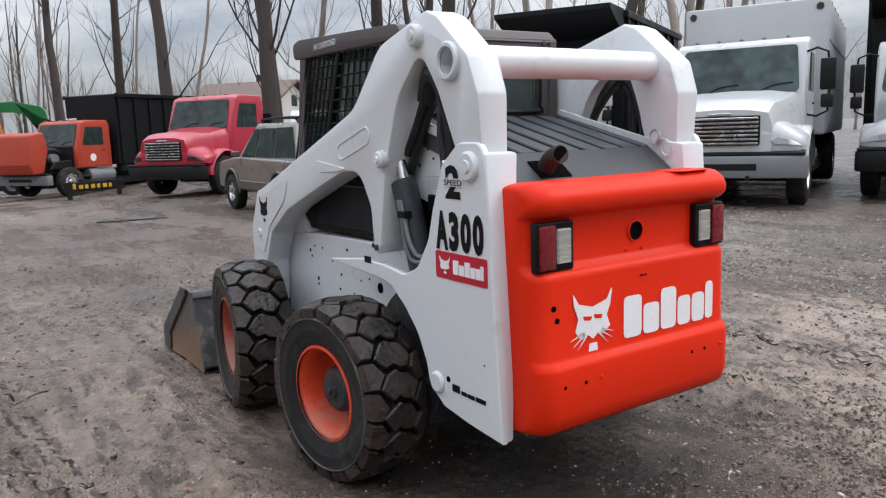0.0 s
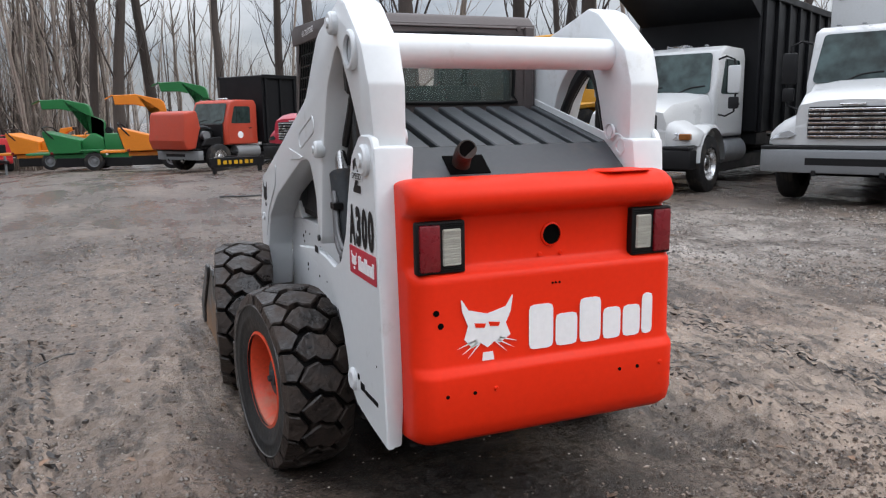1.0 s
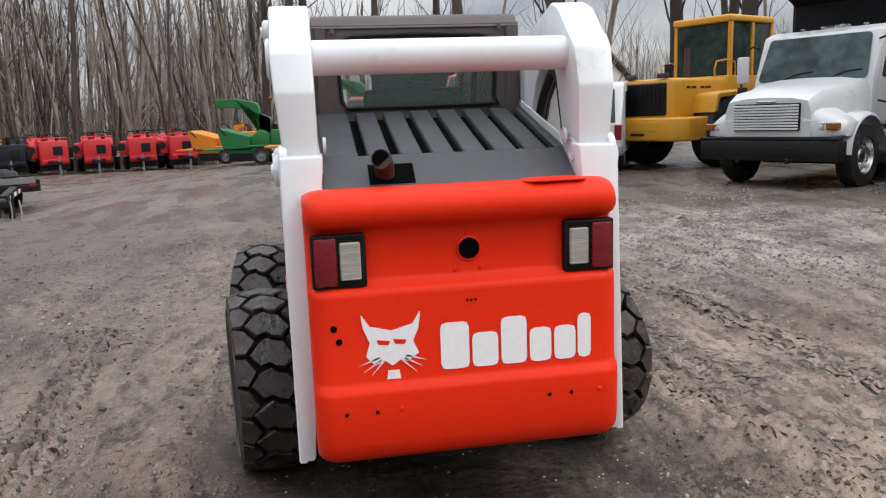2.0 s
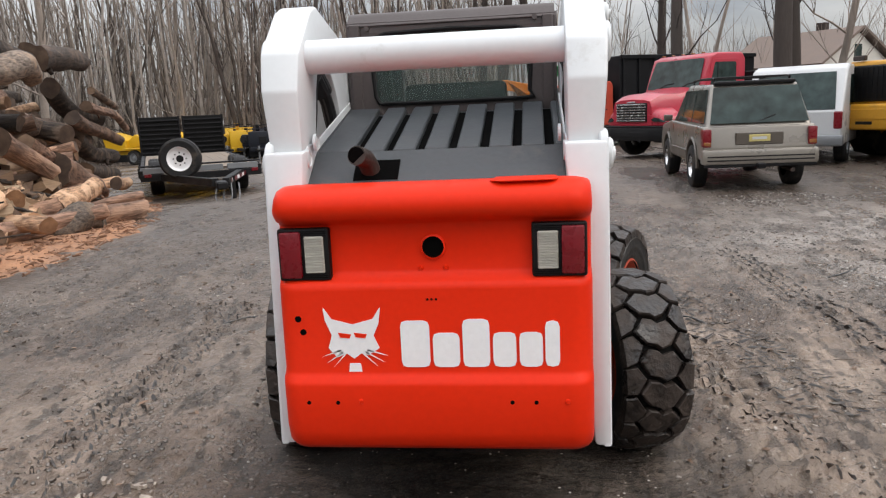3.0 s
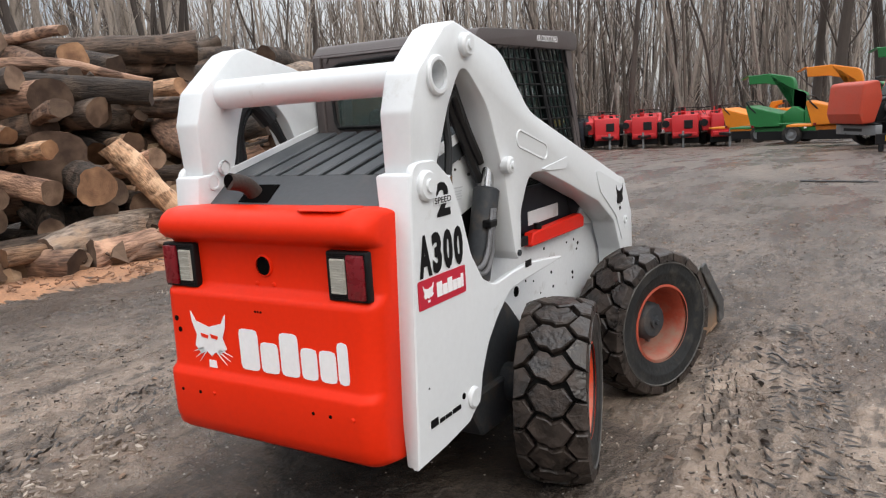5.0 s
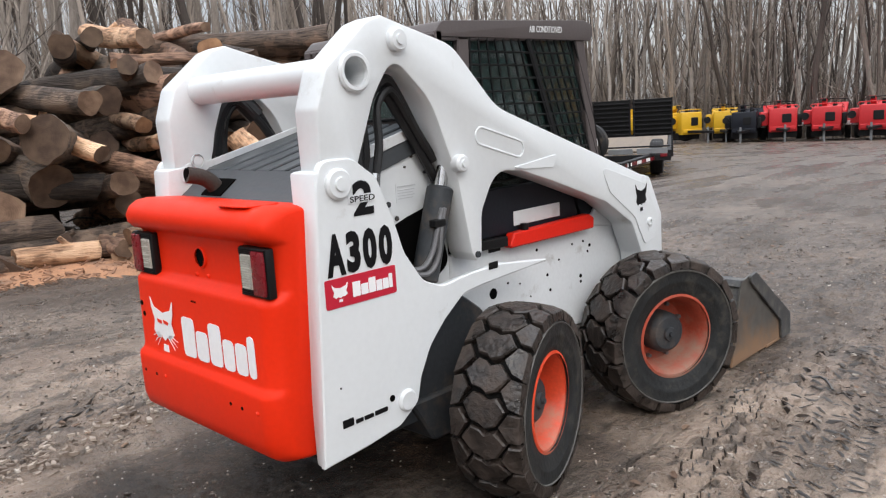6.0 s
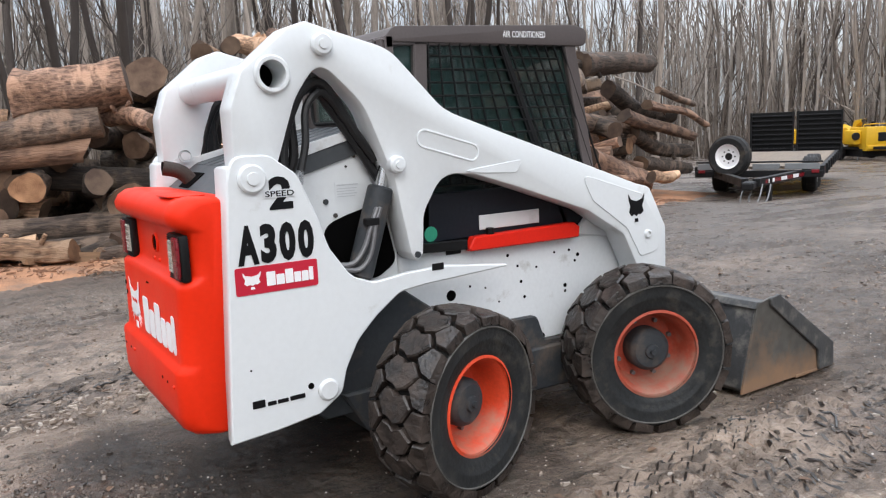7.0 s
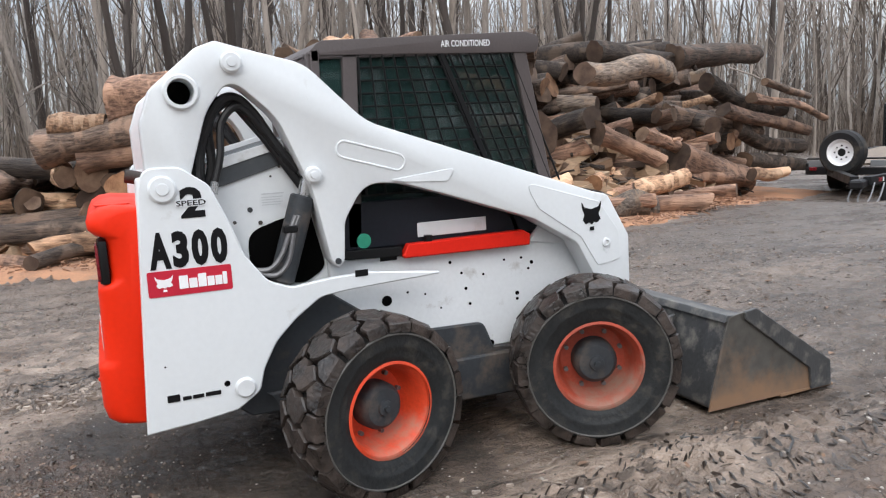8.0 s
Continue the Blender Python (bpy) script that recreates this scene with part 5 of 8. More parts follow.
SUV_PAINT = surf("pewter_car_paint", (0.25, 0.228, 0.198), 0.33, metal=0.35, var=0.05, scale=2, fine=40, bump=0.02, coat=0.4)
SUV_DARK = surf("dark_taupe_car_paint", (0.1, 0.085, 0.07), 0.4, metal=0.2, var=0.08, scale=2, fine=40, bump=0.02, coat=0.3)
YELLOW = surf("construction_yellow_paint", (0.56, 0.27, 0.02), 0.45, var=0.08, scale=2, fine=30, bump=0.04, dirt=(0.3, 0.17, 0.05), dirt_at=0.68, dirt_scale=3)
CHIP_YELLOW = surf("bright_yellow_machine_paint", (0.62, 0.36, 0.015), 0.45, var=0.1, scale=2, fine=30, bump=0.04)
CHIP_ORANGE = surf("bright_orange_machine_paint", (0.66, 0.2, 0.01), 0.45, var=0.1, scale=2, fine=30, bump=0.04)
CHIP_GREEN = surf("bright_green_machine_paint", (0.012, 0.15, 0.04), 0.42, var=0.12, scale=2, fine=30, bump=0.04)
CHIP_RED = surf("bright_red_machine_paint", (0.52, 0.02, 0.025), 0.42, var=0.1, scale=2, fine=30, bump=0.04)
TYRE = surf("road_tyre_rubber", (0.02, 0.02, 0.021), 0.7, var=0.2, scale=5, fine=60, bump=0.1, dirt=(0.09, 0.075, 0.06), dirt_at=0.62, dirt_scale=4)
AMBER = surf("amber_lens", (0.22, 0.08, 0.02), 0.25, var=0.1, bump=0.0, coat=0.4)
AMBER_PLATE = surf("pale_yellow_plate", (0.5, 0.42, 0.16), 0.45, var=0.1, bump=0.0)
HEADLAMP = surf("headlamp_lens", (0.5, 0.52, 0.54), 0.15, metal=0.5, var=0.15, scale=12, fine=50, bump=0.05, coat=0.6)
for paint in (BOX_BLACK, BUMPER_BLACK, TYRE):
    paint.node_tree.nodes["Principled BSDF"].inputs["Specular IOR Level"].default_value = 0.22
CLOTH = surf("dark_interior", (0.03, 0.03, 0.033), 0.8, var=0.2, bump=0.0)


def road_wheel(parent, x, y, r, width, side, rim_paint, rim_r=0.6):
    """Tyre with a dished rim, hub and nuts; side is the way the rim faces."""
    w = width / 2
    prof = [(r * rim_r, -w), (r * 0.86, -w), (r * 0.97, -w * 0.86), (r, -w * 0.6), (r, w * 0.6), (r * 0.97, w * 0.86), (r * 0.86, w), (r * rim_r, w), (r * rim_r * 0.95, w * 0.7)]
    wh = part("wheel", lathe(prof, 32, "x"), TYRE, parent)
    wh.matrix_basis = pose(x, y, r, 0, 0, 0 if side > 0 else 180)
    rim = [(r * rim_r, w * 0.9), (r * rim_r * 0.93, w * 0.92), (r * rim_r * 0.85, w * 0.3), (r * rim_r * 0.5, w * 0.25), (r * rim_r * 0.42, w * 0.6), (r * 0.15, w * 0.75), (0.0, w * 0.75)]
    part("rim", lathe(rim, 28, "x"), rim_paint, wh)
    for k in range(8):
        a = 2 * math.pi * k / 8
        c, s = r * rim_r * 0.62 * math.cos(a), r * rim_r * 0.62 * math.sin(a)
        part("wheel_nut", rod((w * 0.25, c, s), (w * 0.42, c, s), r * 0.035, n=6), CHROME, wh)
    for k in range(3):
        z = r * (0.995)
        part("tread_groove", lathe([(z + 0.004, -w * 0.45 + k * w * 0.42), (z + 0.004, -w * 0.38 + k * w * 0.42)], 32, "x"), BUMPER_BLACK, wh)
    return wh


# outline of a bonnet's wing from the grille outwards: across, height, setback
NOSE = ((0.58, 1.33, 0.055), (0.75, 1.28, 0.06), (0.9, 1.21, 0.085), (1.03, 1.13, 0.14), (1.12, 1.07, 0.23), (1.16, 1.03, 0.36))


def conventional_truck(name, label, x, y, axis, scale, paint, bumper, body, body_paint, grille="slats", hood_open=False, wheel_paint=None, mirror=True, body_top=3.3, body_len=5.5, slope_hood=0.0, door_mark=False, shield=True):
    """A bonneted lorry; its front bumper stands at the origin, its length runs along local y."""
    t = thing(name, label, "truck", x, y, ground_height(x, y), axis - 90)
    t.scale = (scale,) * 3
    rimp = wheel_paint or CHROME
    for s in (1, -1):
        road_wheel(t, s * 1.0, 1.05, 0.5, 0.28, s, rimp)
        for dx in (0.92,):
            road_wheel(t, s * dx, 6.3, 0.5, 0.5, s, rimp)
    # plain black box added under the truck to shade the ground beneath
    part("underbody", box(-0.98, 0.98, 1.65, 3.0 + body_len, 0.3, 0.6, 0.03), BUMPER_BLACK, t)
    part("frame_rail", box(-0.45, 0.45, 0.1, 3.1 + body_len, 0.55, 0.85, 0.02), BUMPER_BLACK, t)
    bmp = part("bumper", prism([(-1.2, 0.22), (-1.17, 0.03, 0.06), (-0.7, -0.05, 0.1), (0.7, -0.05, 0.1), (1.17, 0.03, 0.06), (1.2, 0.22)], 0.46, 0.78, "z", 0.02, 5, 2), bumper, t)
    part("bumper_opening", box(-0.55, 0.55, -0.054, 0.0, 0.56, 0.68, 0.015), BUMPER_BLACK, bmp)
    part("bumper_strip", box(-1.16, 1.16, 0.0, 0.2, 0.785, 0.83, 0.01), BUMPER_BLACK, bmp)
    for s in (1, -1):
        part("tow_hook", box(s * 0.42 - 0.03, s * 0.42 + 0.03, -0.06, 0.0, 0.42, 0.5, 0.01), BUMPER_BLACK, bmp)
    # cab
    cab_o = part("cab", prism([(1.42, 0.95), (1.42, 1.72), (1.72, 2.5, 0.1), (1.95, 2.58, 0.1), (2.85, 2.58, 0.12), (2.95, 2.4, 0.1), (2.95, 0.95)], -1.02, 1.02, "x", 0.05, 5, 3), paint, t)
    ws = prism([(-0.93, 0.0, 0.08), (0.93, 0.0, 0.08), (0.86, 0.78, 0.08), (-0.86, 0.78, 0.08)], 0.0, 0.012, "z", 0, 4)
    lean = math.degrees(math.atan2(0.78, 0.3))
    bmesh.ops.transform(ws, matrix=Matrix.Translation((0, 1.4, 1.72)) @ pose(0, 0, 0, lean), verts=ws.verts)
    scr = part("windscreen", ws, SCREEN_PALE if paint is TRUCK_WHITE else SCREEN_GLASS, cab_o)
    part("dashboard", box(-0.85, 0.85, 1.44, 1.5, 1.66, 1.76, 0.01), CLOTH, cab_o)
    for s in (-0.45, 0.35):
        part("wiper", sweep([(s, 1.39, 1.74), (s + 0.2, 1.42, 1.83), (s + 0.48, 1.43, 1.86)], 0.012, 5, 3), BUMPER_BLACK, cab_o)
    for s in (1, -1):
        d = part("door", flip(prism([(1.55, 1.0, 0.05), (1.55, 1.75), (1.78, 2.42, 0.08), (2.68, 2.42, 0.08), (2.72, 1.0, 0.05)], 1.018, 1.03, "x", 0.004), s), paint, cab_o)
        part("door_window", flip(prism([(1.68, 1.72, 0.05), (1.86, 2.34, 0.06), (2.6, 2.34, 0.06), (2.6, 1.72, 0.05)], 1.03, 1.034, "x"), s), SCREEN_GLASS, d)
        part("door_handle", flip(box(1.03, 1.05, 2.5, 2.64, 1.52, 1.56, 0.008), s), BUMPER_BLACK, d)
        part("window_bar", flip(box(1.03, 1.042, 1.94, 1.965, 1.74, 2.33), s), BUMPER_BLACK, d)
        if door_mark:
            part("door_mark", flip(rod((1.031, 2.1, 1.3), (1.034, 2.1, 1.3), 0.13, n=20), s), INK_WHITE, d)
        part("step", flip(box(0.8, 1.06, 1.6, 2.6, 0.62, 0.7, 0.02), s), BUMPER_BLACK, t)
        part("fuel_tank", flip(rod((0.85, 1.9, 0.68), (0.85, 3.0, 0.68), 0.25, n=20, bevel=0.02), s), BUMPER_GREY, t)
        if mirror:
            m_o = part("mirror", flip(box(1.2, 1.42, 1.5, 1.58, 1.72, 2.2, 0.03, 2), s), BUMPER_BLACK if paint is TRUCK_WHITE and grille == "slats" else paint, cab_o)
            part("lower_mirror", flip(box(1.22, 1.4, 1.5, 1.58, 1.45, 1.66, 0.03, 2), s), BUMPER_BLACK, m_o)
            part("mirror_arm", flip(sweep([(1.0, 1.6, 2.32), (1.3, 1.55, 2.3), (1.32, 1.54, 1.4), (1.0, 1.6, 1.36)], 0.018, 6, 2), s), BUMPER_BLACK, m_o)
    for k in range(5):
        xx = -0.7 + 0.35 * k
        part("marker_lamp", box(xx - 0.03, xx + 0.03, 1.74, 1.84, 2.57, 2.605, 0.012), AMBER if paint is TRUCK_RED else BUMPER_GREY, cab_o)
    if not hood_open:
        # bonnet: a tapering shell, wings over the wheels, grille, lamps
        hb = bmesh.new()
        rows = []
        top_f = 1.42 - slope_hood
        for yy, zt, wt, wb in ((0.06, top_f, 0.66, 0.72), (0.35, top_f + 0.14, 0.7, 0.78), (0.9, 1.62, 0.78, 0.86), (1.46, 1.74, 0.9, 0.98)):
            ring = [(-wb, yy, 0.84), (-wb, yy, zt - 0.2), (-wt, yy, zt - 0.03), (-wt * 0.6, yy, zt + 0.02), (0, yy, zt + 0.035), (wt * 0.6, yy, zt + 0.02), (wt, yy, zt - 0.03), (wb, yy, zt - 0.2), (wb, yy, 0.84)]
            rows.append([hb.verts.new(p) for p in ring])
        for lo, hi in zip(rows, rows[1:]):
            for i in range(8):
                hb.faces.new((lo[i], lo[i + 1], hi[i + 1], hi[i]))
        hb.faces.new(rows[0])
        hb.faces.new(rows[-1])
        hood_o = part("hood", hb, paint, t, angle=50)
        for s in (1, -1):
            wing = bmesh.new()
            for a in range(0, 181, 15):
                c, sn = math.cos(math.radians(a)), math.sin(math.radians(a))
                for xx, rr in ((0.78, 0.62), (0.95, 0.66), (1.14, 0.64), (1.17, 0.58)):
                    wing.verts.new((xx, 1.05 - rr * c, 0.55 + rr * sn))
            wing.verts.ensure_lookup_table()
            for a in range(12):
                for b in range(3):
                    i = a * 4 + b
                    wing.faces.new((wing.verts[i], wing.verts[i + 1], wing.verts[i + 5], wing.verts[i + 4]))
            part("wing", flip(wing, s), paint, hood_o, angle=60)
            nose = bmesh.new()
            rings = []
            for xx, zt, yf in NOSE:
                ring = [(xx, yf + 0.03, 0.84), (xx, yf, zt - 0.2), (xx, yf + 0.07, zt - 0.07), (xx, yf + 0.22, zt - 0.01), (xx, 0.62, zt + 0.02), (xx, 0.66, 1.05), (xx, 0.5, 0.84)]
                rings.append([nose.verts.new(p) for p in ring])
            for lo, hi in zip(rings, rings[1:]):
                for k in range(7):
                    nose.faces.new((lo[k], lo[(k + 1) % 7], hi[(k + 1) % 7], hi[k]))
            nose.faces.new(rings[0])
            nose.faces.new(rings[-1])
            part("wing_front", flip(nose, s), paint, hood_o, angle=55)
            if grille == "slats":
                # swept lamp that wraps round the corner of the nose
                lamp = bmesh.new()
                edge = []
                for xx, z0, z1, yf in ((0.7, 0.96, 1.0, 0.062), (0.8, 0.92, 1.06, 0.07), (0.93, 0.915, 1.03, 0.1), (1.04, 0.9, 0.97, 0.152), (1.115, 0.885, 0.92, 0.232)):
                    edge.append([lamp.verts.new(p) for p in ((xx, yf + 0.05, z0), (xx, yf - 0.018, z0 + 0.02), (xx, yf - 0.012, z1 - 0.02), (xx, yf + 0.07, z1))])
                for lo, hi in zip(edge, edge[1:]):
                    for k in range(4):
                        lamp.faces.new((lo[k], lo[(k + 1) % 4], hi[(k + 1) % 4], hi[k]))
                lamp.faces.new(edge[0])
                lamp.faces.new(edge[-1])
                part("headlamp", flip(lamp, s), HEADLAMP if paint is TRUCK_WHITE else SCREEN_GLASS, hood_o, angle=50)
            else:
                part("headlamp", flip(box(0.68, 0.92, 0.085, 0.16, 0.93, 1.06, 0.015), s), HEADLAMP, hood_o)
                part("turn_lamp", flip(box(0.93, 1.12, 0.09, 0.2, 0.94, 1.05, 0.015), s), AMBER, hood_o)
        g_o = part("grille", box(-0.56, 0.56, 0.03, 0.08, 0.93, top_f - 0.06, 0.03, 2), BUMPER_BLACK, hood_o)
        nsl = 7 if grille == "slats" else 9
        for k in range(nsl):
            z = 0.96 + (top_f - 1.06) * k / (nsl - 1)
            part("grille_slat", box(-0.54, 0.54, 0.0, 0.05, z - 0.016, z + 0.016, 0.006), CHROME if grille == "slats" else paint, g_o)
        part("badge_plate", box(-0.16, 0.16, 0.02, 0.06, top_f - 0.05, top_f - 0.02, 0.006), CHROME, hood_o)
    else:
        # bonnet tipped forward over the bumper, engine bare
        part("tipped_hood", prism([(-0.3, 0.82, 0.08), (-0.42, 1.15, 0.08), (-0.36, 1.6, 0.12), (-0.3, 2.12, 0.14), (0.22, 2.2, 0.14), (0.34, 1.6, 0.2), (0.1, 0.85, 0.1)], -1.0, 1.0, "x", 0.06, 5, 3), paint, t, "orange-red bonnet tipped forward")
        eng = part("engine", box(-0.4, 0.4, 0.45, 1.42, 0.8, 1.5, 0.06), BUMPER_BLACK, t)
        for k in range(4):
            part("engine_pipe", sweep([(-0.3 + 0.2 * k, 0.6, 1.5), (-0.2 + 0.2 * k, 0.9, 1.62), (-0.25 + 0.2 * k, 1.3, 1.5)], 0.05, 8, 3), CHASSIS, eng)
        part("air_cleaner", rod((-0.6, 0.9, 1.3), (0.6, 0.9, 1.3), 0.16, n=18), BUMPER_GREY, eng)
        part("bulkhead", box(-0.9, 0.9, 1.36, 1.42, 0.95, 1.72, 0.03), BUMPER_BLACK, t)
        for s in (1, -1):
            part("inner_wing", flip(prism([(0.5, 0.95), (0.7, 1.2, 0.1), (1.36, 1.25, 0.05), (1.36, 0.95)], 0.72, 0.85, "x", 0.02), s), BUMPER_BLACK, t)
    # body
    y0, y1 = 3.1, 3.1 + body_len
    if body == "box":
        b_o = part("cargo_box", box(-1.2, 1.2, y0, y1, 1.0, body_top, 0.06, 2), body_paint, t)
        for s in (1, -1):
            part("clearance_lamp", rod((s * 1.05, y0 - 0.02, body_top - 0.14), (s * 1.05, y0 + 0.02, body_top - 0.14), 0.06, n=14), RUST, b_o)
            for k in range(3):
                zz = 1.1 + k * 0.75
                part("box_rub_rail", flip(box(1.2, 1.215, y0 + 0.1, y1 - 0.1, zz, zz + 0.04), s), body_paint, b_o)
            for k in range(5):
                part("side_door", flip(box(1.2, 1.21, y0 + 0.15 + k * 1.05, y0 + 1.1 + k * 1.05, 1.16, 1.8, 0.006), s), body_paint, b_o)
            for k in range(6):
                part("roof_lamp", flip(box(1.18, 1.21, y0 + 0.3 + 0.9 * k, y0 + 0.4 + 0.9 * k, body_top - 0.1, body_top - 0.05, 0.01), s), AMBER, b_o)
    elif body == "flat":
        b_o = part("flat_bed", box(-1.2, 1.2, y0, y1, 0.95, 1.1, 0.02), body_paint, t)
        part("headboard", box(-1.15, 1.15, y0, y0 + 0.08, 1.1, 2.1, 0.02), body_paint, b_o)
    else:
        b_o = part("chip_box", box(-1.22, 1.22, y0, y1, 1.0, body_top, 0.03), body_paint, t)
        for s in (1, -1):
            for k in range(int(body_len / 0.75)):
                yy = y0 + 0.1 + 0.75 * k
                part("box_stake", flip(box(1.22, 1.29, yy, yy + 0.1, 1.0, body_top, 0.008), s), body_paint, b_o)
            part("top_rail", flip(box(1.21, 1.31, y0, y1, body_top - 0.12, body_top + 0.02, 0.01), s), body_paint, b_o)
        if shield:
            part("cab_shield", prism([(y0 - 1.0, body_top - 0.05), (y0 - 1.0, body_top + 0.05, 0.02), (y0, body_top + 0.05), (y0, body_top - 0.5)], -1.22, 1.22, "x", 0.01), body_paint, b_o)
        part("beacon_bar", box(-0.25, 0.25, 2.2, 2.3, 2.6, 2.66, 0.02), CHROME, t)
        part("tool_locker", box(0.9, 1.2, 3.2, 3.9, 0.75, 1.0, 0.02), BUMPER_BLACK, t)
    return t


conventional_truck("box_truck", "white bonneted box truck with silver bumper parked in mud", 8.75, 6.1, 26, 1.13, TRUCK_WHITE, BUMPER_GREY, "box", BOX_WHITE, body_top=3.32)
conventional_truck("box_truck", "white bonneted truck with black bumper and black rack", 11.9, 4.0, 24, 1.12, TRUCK_WHITE, BUMPER_BLACK, "rack", BOX_BLACK, body_top=3.6)
conventional_truck("chip_truck", "white bonneted chip truck with tall black box", 7.3, 9.75, 28, 1.08, TRUCK_WHITE, BUMPER_BLACK, "rack", BOX_BLACK, grille="bars", body_top=3.65)
conventional_truck("chip_truck", "crimson bonneted flatbed truck with black bumper", 2.9, 18.6, 34, 1.04, TRUCK_RED, BUMPER_BLACK, "flat", BOX_BLACK, slope_hood=-0.04, mirror=False)
conventional_truck("chip_truck", "faded orange-red truck with tipped bonnet and black box", 0.35, 26.6, 33, 0.99, TRUCK_ORANGE, BUMPER_GREY, "rack", BOX_BLACK, hood_open=True, mirror=False, body_top=3.5, body_len=7.0, door_mark=True, shield=False)


def estate_car():
    """An older four-door off-roader seen from behind; its tail stands at the origin."""
    t = thing("suv", "pewter four-door suv with roof rack and muddy tail", "car", 3.86, 10.15, 0, 89 - 90)
    for s in (1, -1):
        for y in (0.95, 3.6):
            road_wheel(t, s * 0.76, y, 0.36, 0.24, s, CHROME, 0.58)
    side = [(0.02, 0.5), (0.0, 0.7, 0.04), (0.06, 1.04, 0.05), (3.35, 1.08, 0.1), (4.35, 0.98, 0.12), (4.5, 0.7, 0.1), (4.48, 0.45), (4.05, 0.42), (3.98, 0.72, 0.15), (3.6, 0.8, 0.2), (3.22, 0.72, 0.15), (3.15, 0.42), (1.4, 0.42), (1.33, 0.72, 0.15), (0.95, 0.8, 0.2), (0.57, 0.72, 0.15), (0.5, 0.5)]
    body = part("body", prism(side, -0.85, 0.85, "x", 0.05, 5, 3), SUV_PAINT, t)
    gh = bmesh.new()
    low = [(-0.8, 0.06, 1.03), (0.8, 0.06, 1.03), (0.8, 3.3, 1.05), (-0.8, 3.3, 1.05)]
    high = [(-0.66, 0.42, 1.7), (0.66, 0.42, 1.7), (0.64, 2.45, 1.73), (-0.64, 2.45, 1.73)]
    vs = [gh.verts.new(p) for p in low + high]
    for f in ((4, 5, 6, 7), (0, 1, 5, 4), (1, 2, 6, 5), (2, 3, 7, 6), (3, 0, 4, 7)):
        gh.faces.new([vs[i] for i in f])
    soften(gh, 0.06, 3)
    top = part("roof", gh, SUV_PAINT, t)

    def skin(points, depth=0.008):
        return slab(points, depth)

    def lerp(a, b, s):
        return tuple(a[i] + (b[i] - a[i]) * s for i in range(3))
    # tail window
    a, b, c, d = (-0.74, 0.075, 1.08), (0.74, 0.075, 1.08), (0.64, 0.37, 1.64), (-0.64, 0.37, 1.64)
    tw = part("tail_window", skin([(p[0], p[1] - 0.022, p[2]) for p in (a, b, c, d)], 0.008), SCREEN_GLASS, top)
    for s in (1, -1):
        for y0, y1, u0, u1 in ((0.22, 1.25, 0.52, 1.3), (1.33, 2.2, 1.36, 2.14), (2.28, 3.02, 2.2, 2.42)):
            pts = [(s * 0.795, y0, 1.09), (s * 0.795, y1, 1.09), (s * 0.685, u1, 1.62), (s * 0.685, u0, 1.62)]
            if s < 0:
                pts = pts[::-1]
            part("side_window", skin(pts, 0.012), SCREEN_GLASS, top)
        part("roof_rail", sweep([(s * 0.58, 0.6, 1.74), (s * 0.58, 0.7, 1.8), (s * 0.58, 2.2, 1.8), (s * 0.58, 2.3, 1.74)], 0.018, 6, 3), BUMPER_BLACK, top)
        lamp = part("tail_lamp", box(s * 0.79 - 0.065, s * 0.79 + 0.065, -0.02, 0.2, 0.72, 1.0, 0.02, 2), LENS_RED, body)
        part("amber_section", box(s * 0.79 - 0.055, s * 0.79 + 0.055, -0.026, 0.0, 0.74, 0.8, 0.008), AMBER, lamp)
        part("flank_cladding", flip(box(0.845, 0.87, 1.45, 3.1, 0.45, 0.62, 0.012), s), SUV_DARK, body)
        for y in (0.95, 3.6):
            arch = [(y - 0.47 * math.cos(math.radians(q)), 0.36 + 0.47 * math.sin(math.radians(q))) for q in range(0, 181, 18)]
            part("wheel_arch", flip(sweep([(0.85, p, q) for p, q in arch], 0.03, 6, 1), s), SUV_DARK, body)
        part("door_mirror", flip(box(0.86, 1.02, 2.95, 3.05, 1.08, 1.2, 0.02, 2), s), SUV_DARK, body)
    part("luggage_bar", box(-0.58, 0.58, 0.9, 0.95, 1.79, 1.82, 0.008), BUMPER_BLACK, top)
    part("luggage_bar", box(-0.58, 0.58, 1.9, 1.95, 1.79, 1.82, 0.008), BUMPER_BLACK, top)
    part("rear_spoiler", box(-0.62, 0.62, 0.36, 0.5, 1.68, 1.74, 0.02, 2), BUMPER_BLACK, top)
    bp = part("rear_bumper", box(-0.87, 0.87, -0.1, 0.15, 0.44, 0.68, 0.04, 2), SUV_PAINT, body)
    for z in (0.5, 0.56):
        part("bumper_strip", box(-0.8, 0.8, -0.106, -0.09, z, z + 0.02, 0.004), BUMPER_BLACK, bp)
    part("bumper_step", box(-0.84, 0.84, -0.085, 0.0, 0.4, 0.445, 0.01), BUMPER_BLACK, bp)
    part("tow_bar", box(-0.06, 0.06, -0.2, 0.0, 0.38, 0.46, 0.01), BUMPER_BLACK, bp)
    rec = part("plate_recess", box(-0.36, 0.36, -0.006, 0.05, 0.74, 0.94, 0.015), SUV_DARK, body)
    plate = part("number_plate", box(-0.16, 0.16, -0.014, 0.0, 0.79, 0.9, 0.006), AMBER_PLATE, rec, "small pale yellow plate")
    part("plate_bar", box(-0.11, 0.11, -0.017, -0.012, 0.825, 0.865), INK_GREY, plate)
    part("tail_wiper", sweep([(0.0, 0.06, 1.1), (0.25, 0.1, 1.2)], 0.01, 5, 2), BUMPER_BLACK, top)
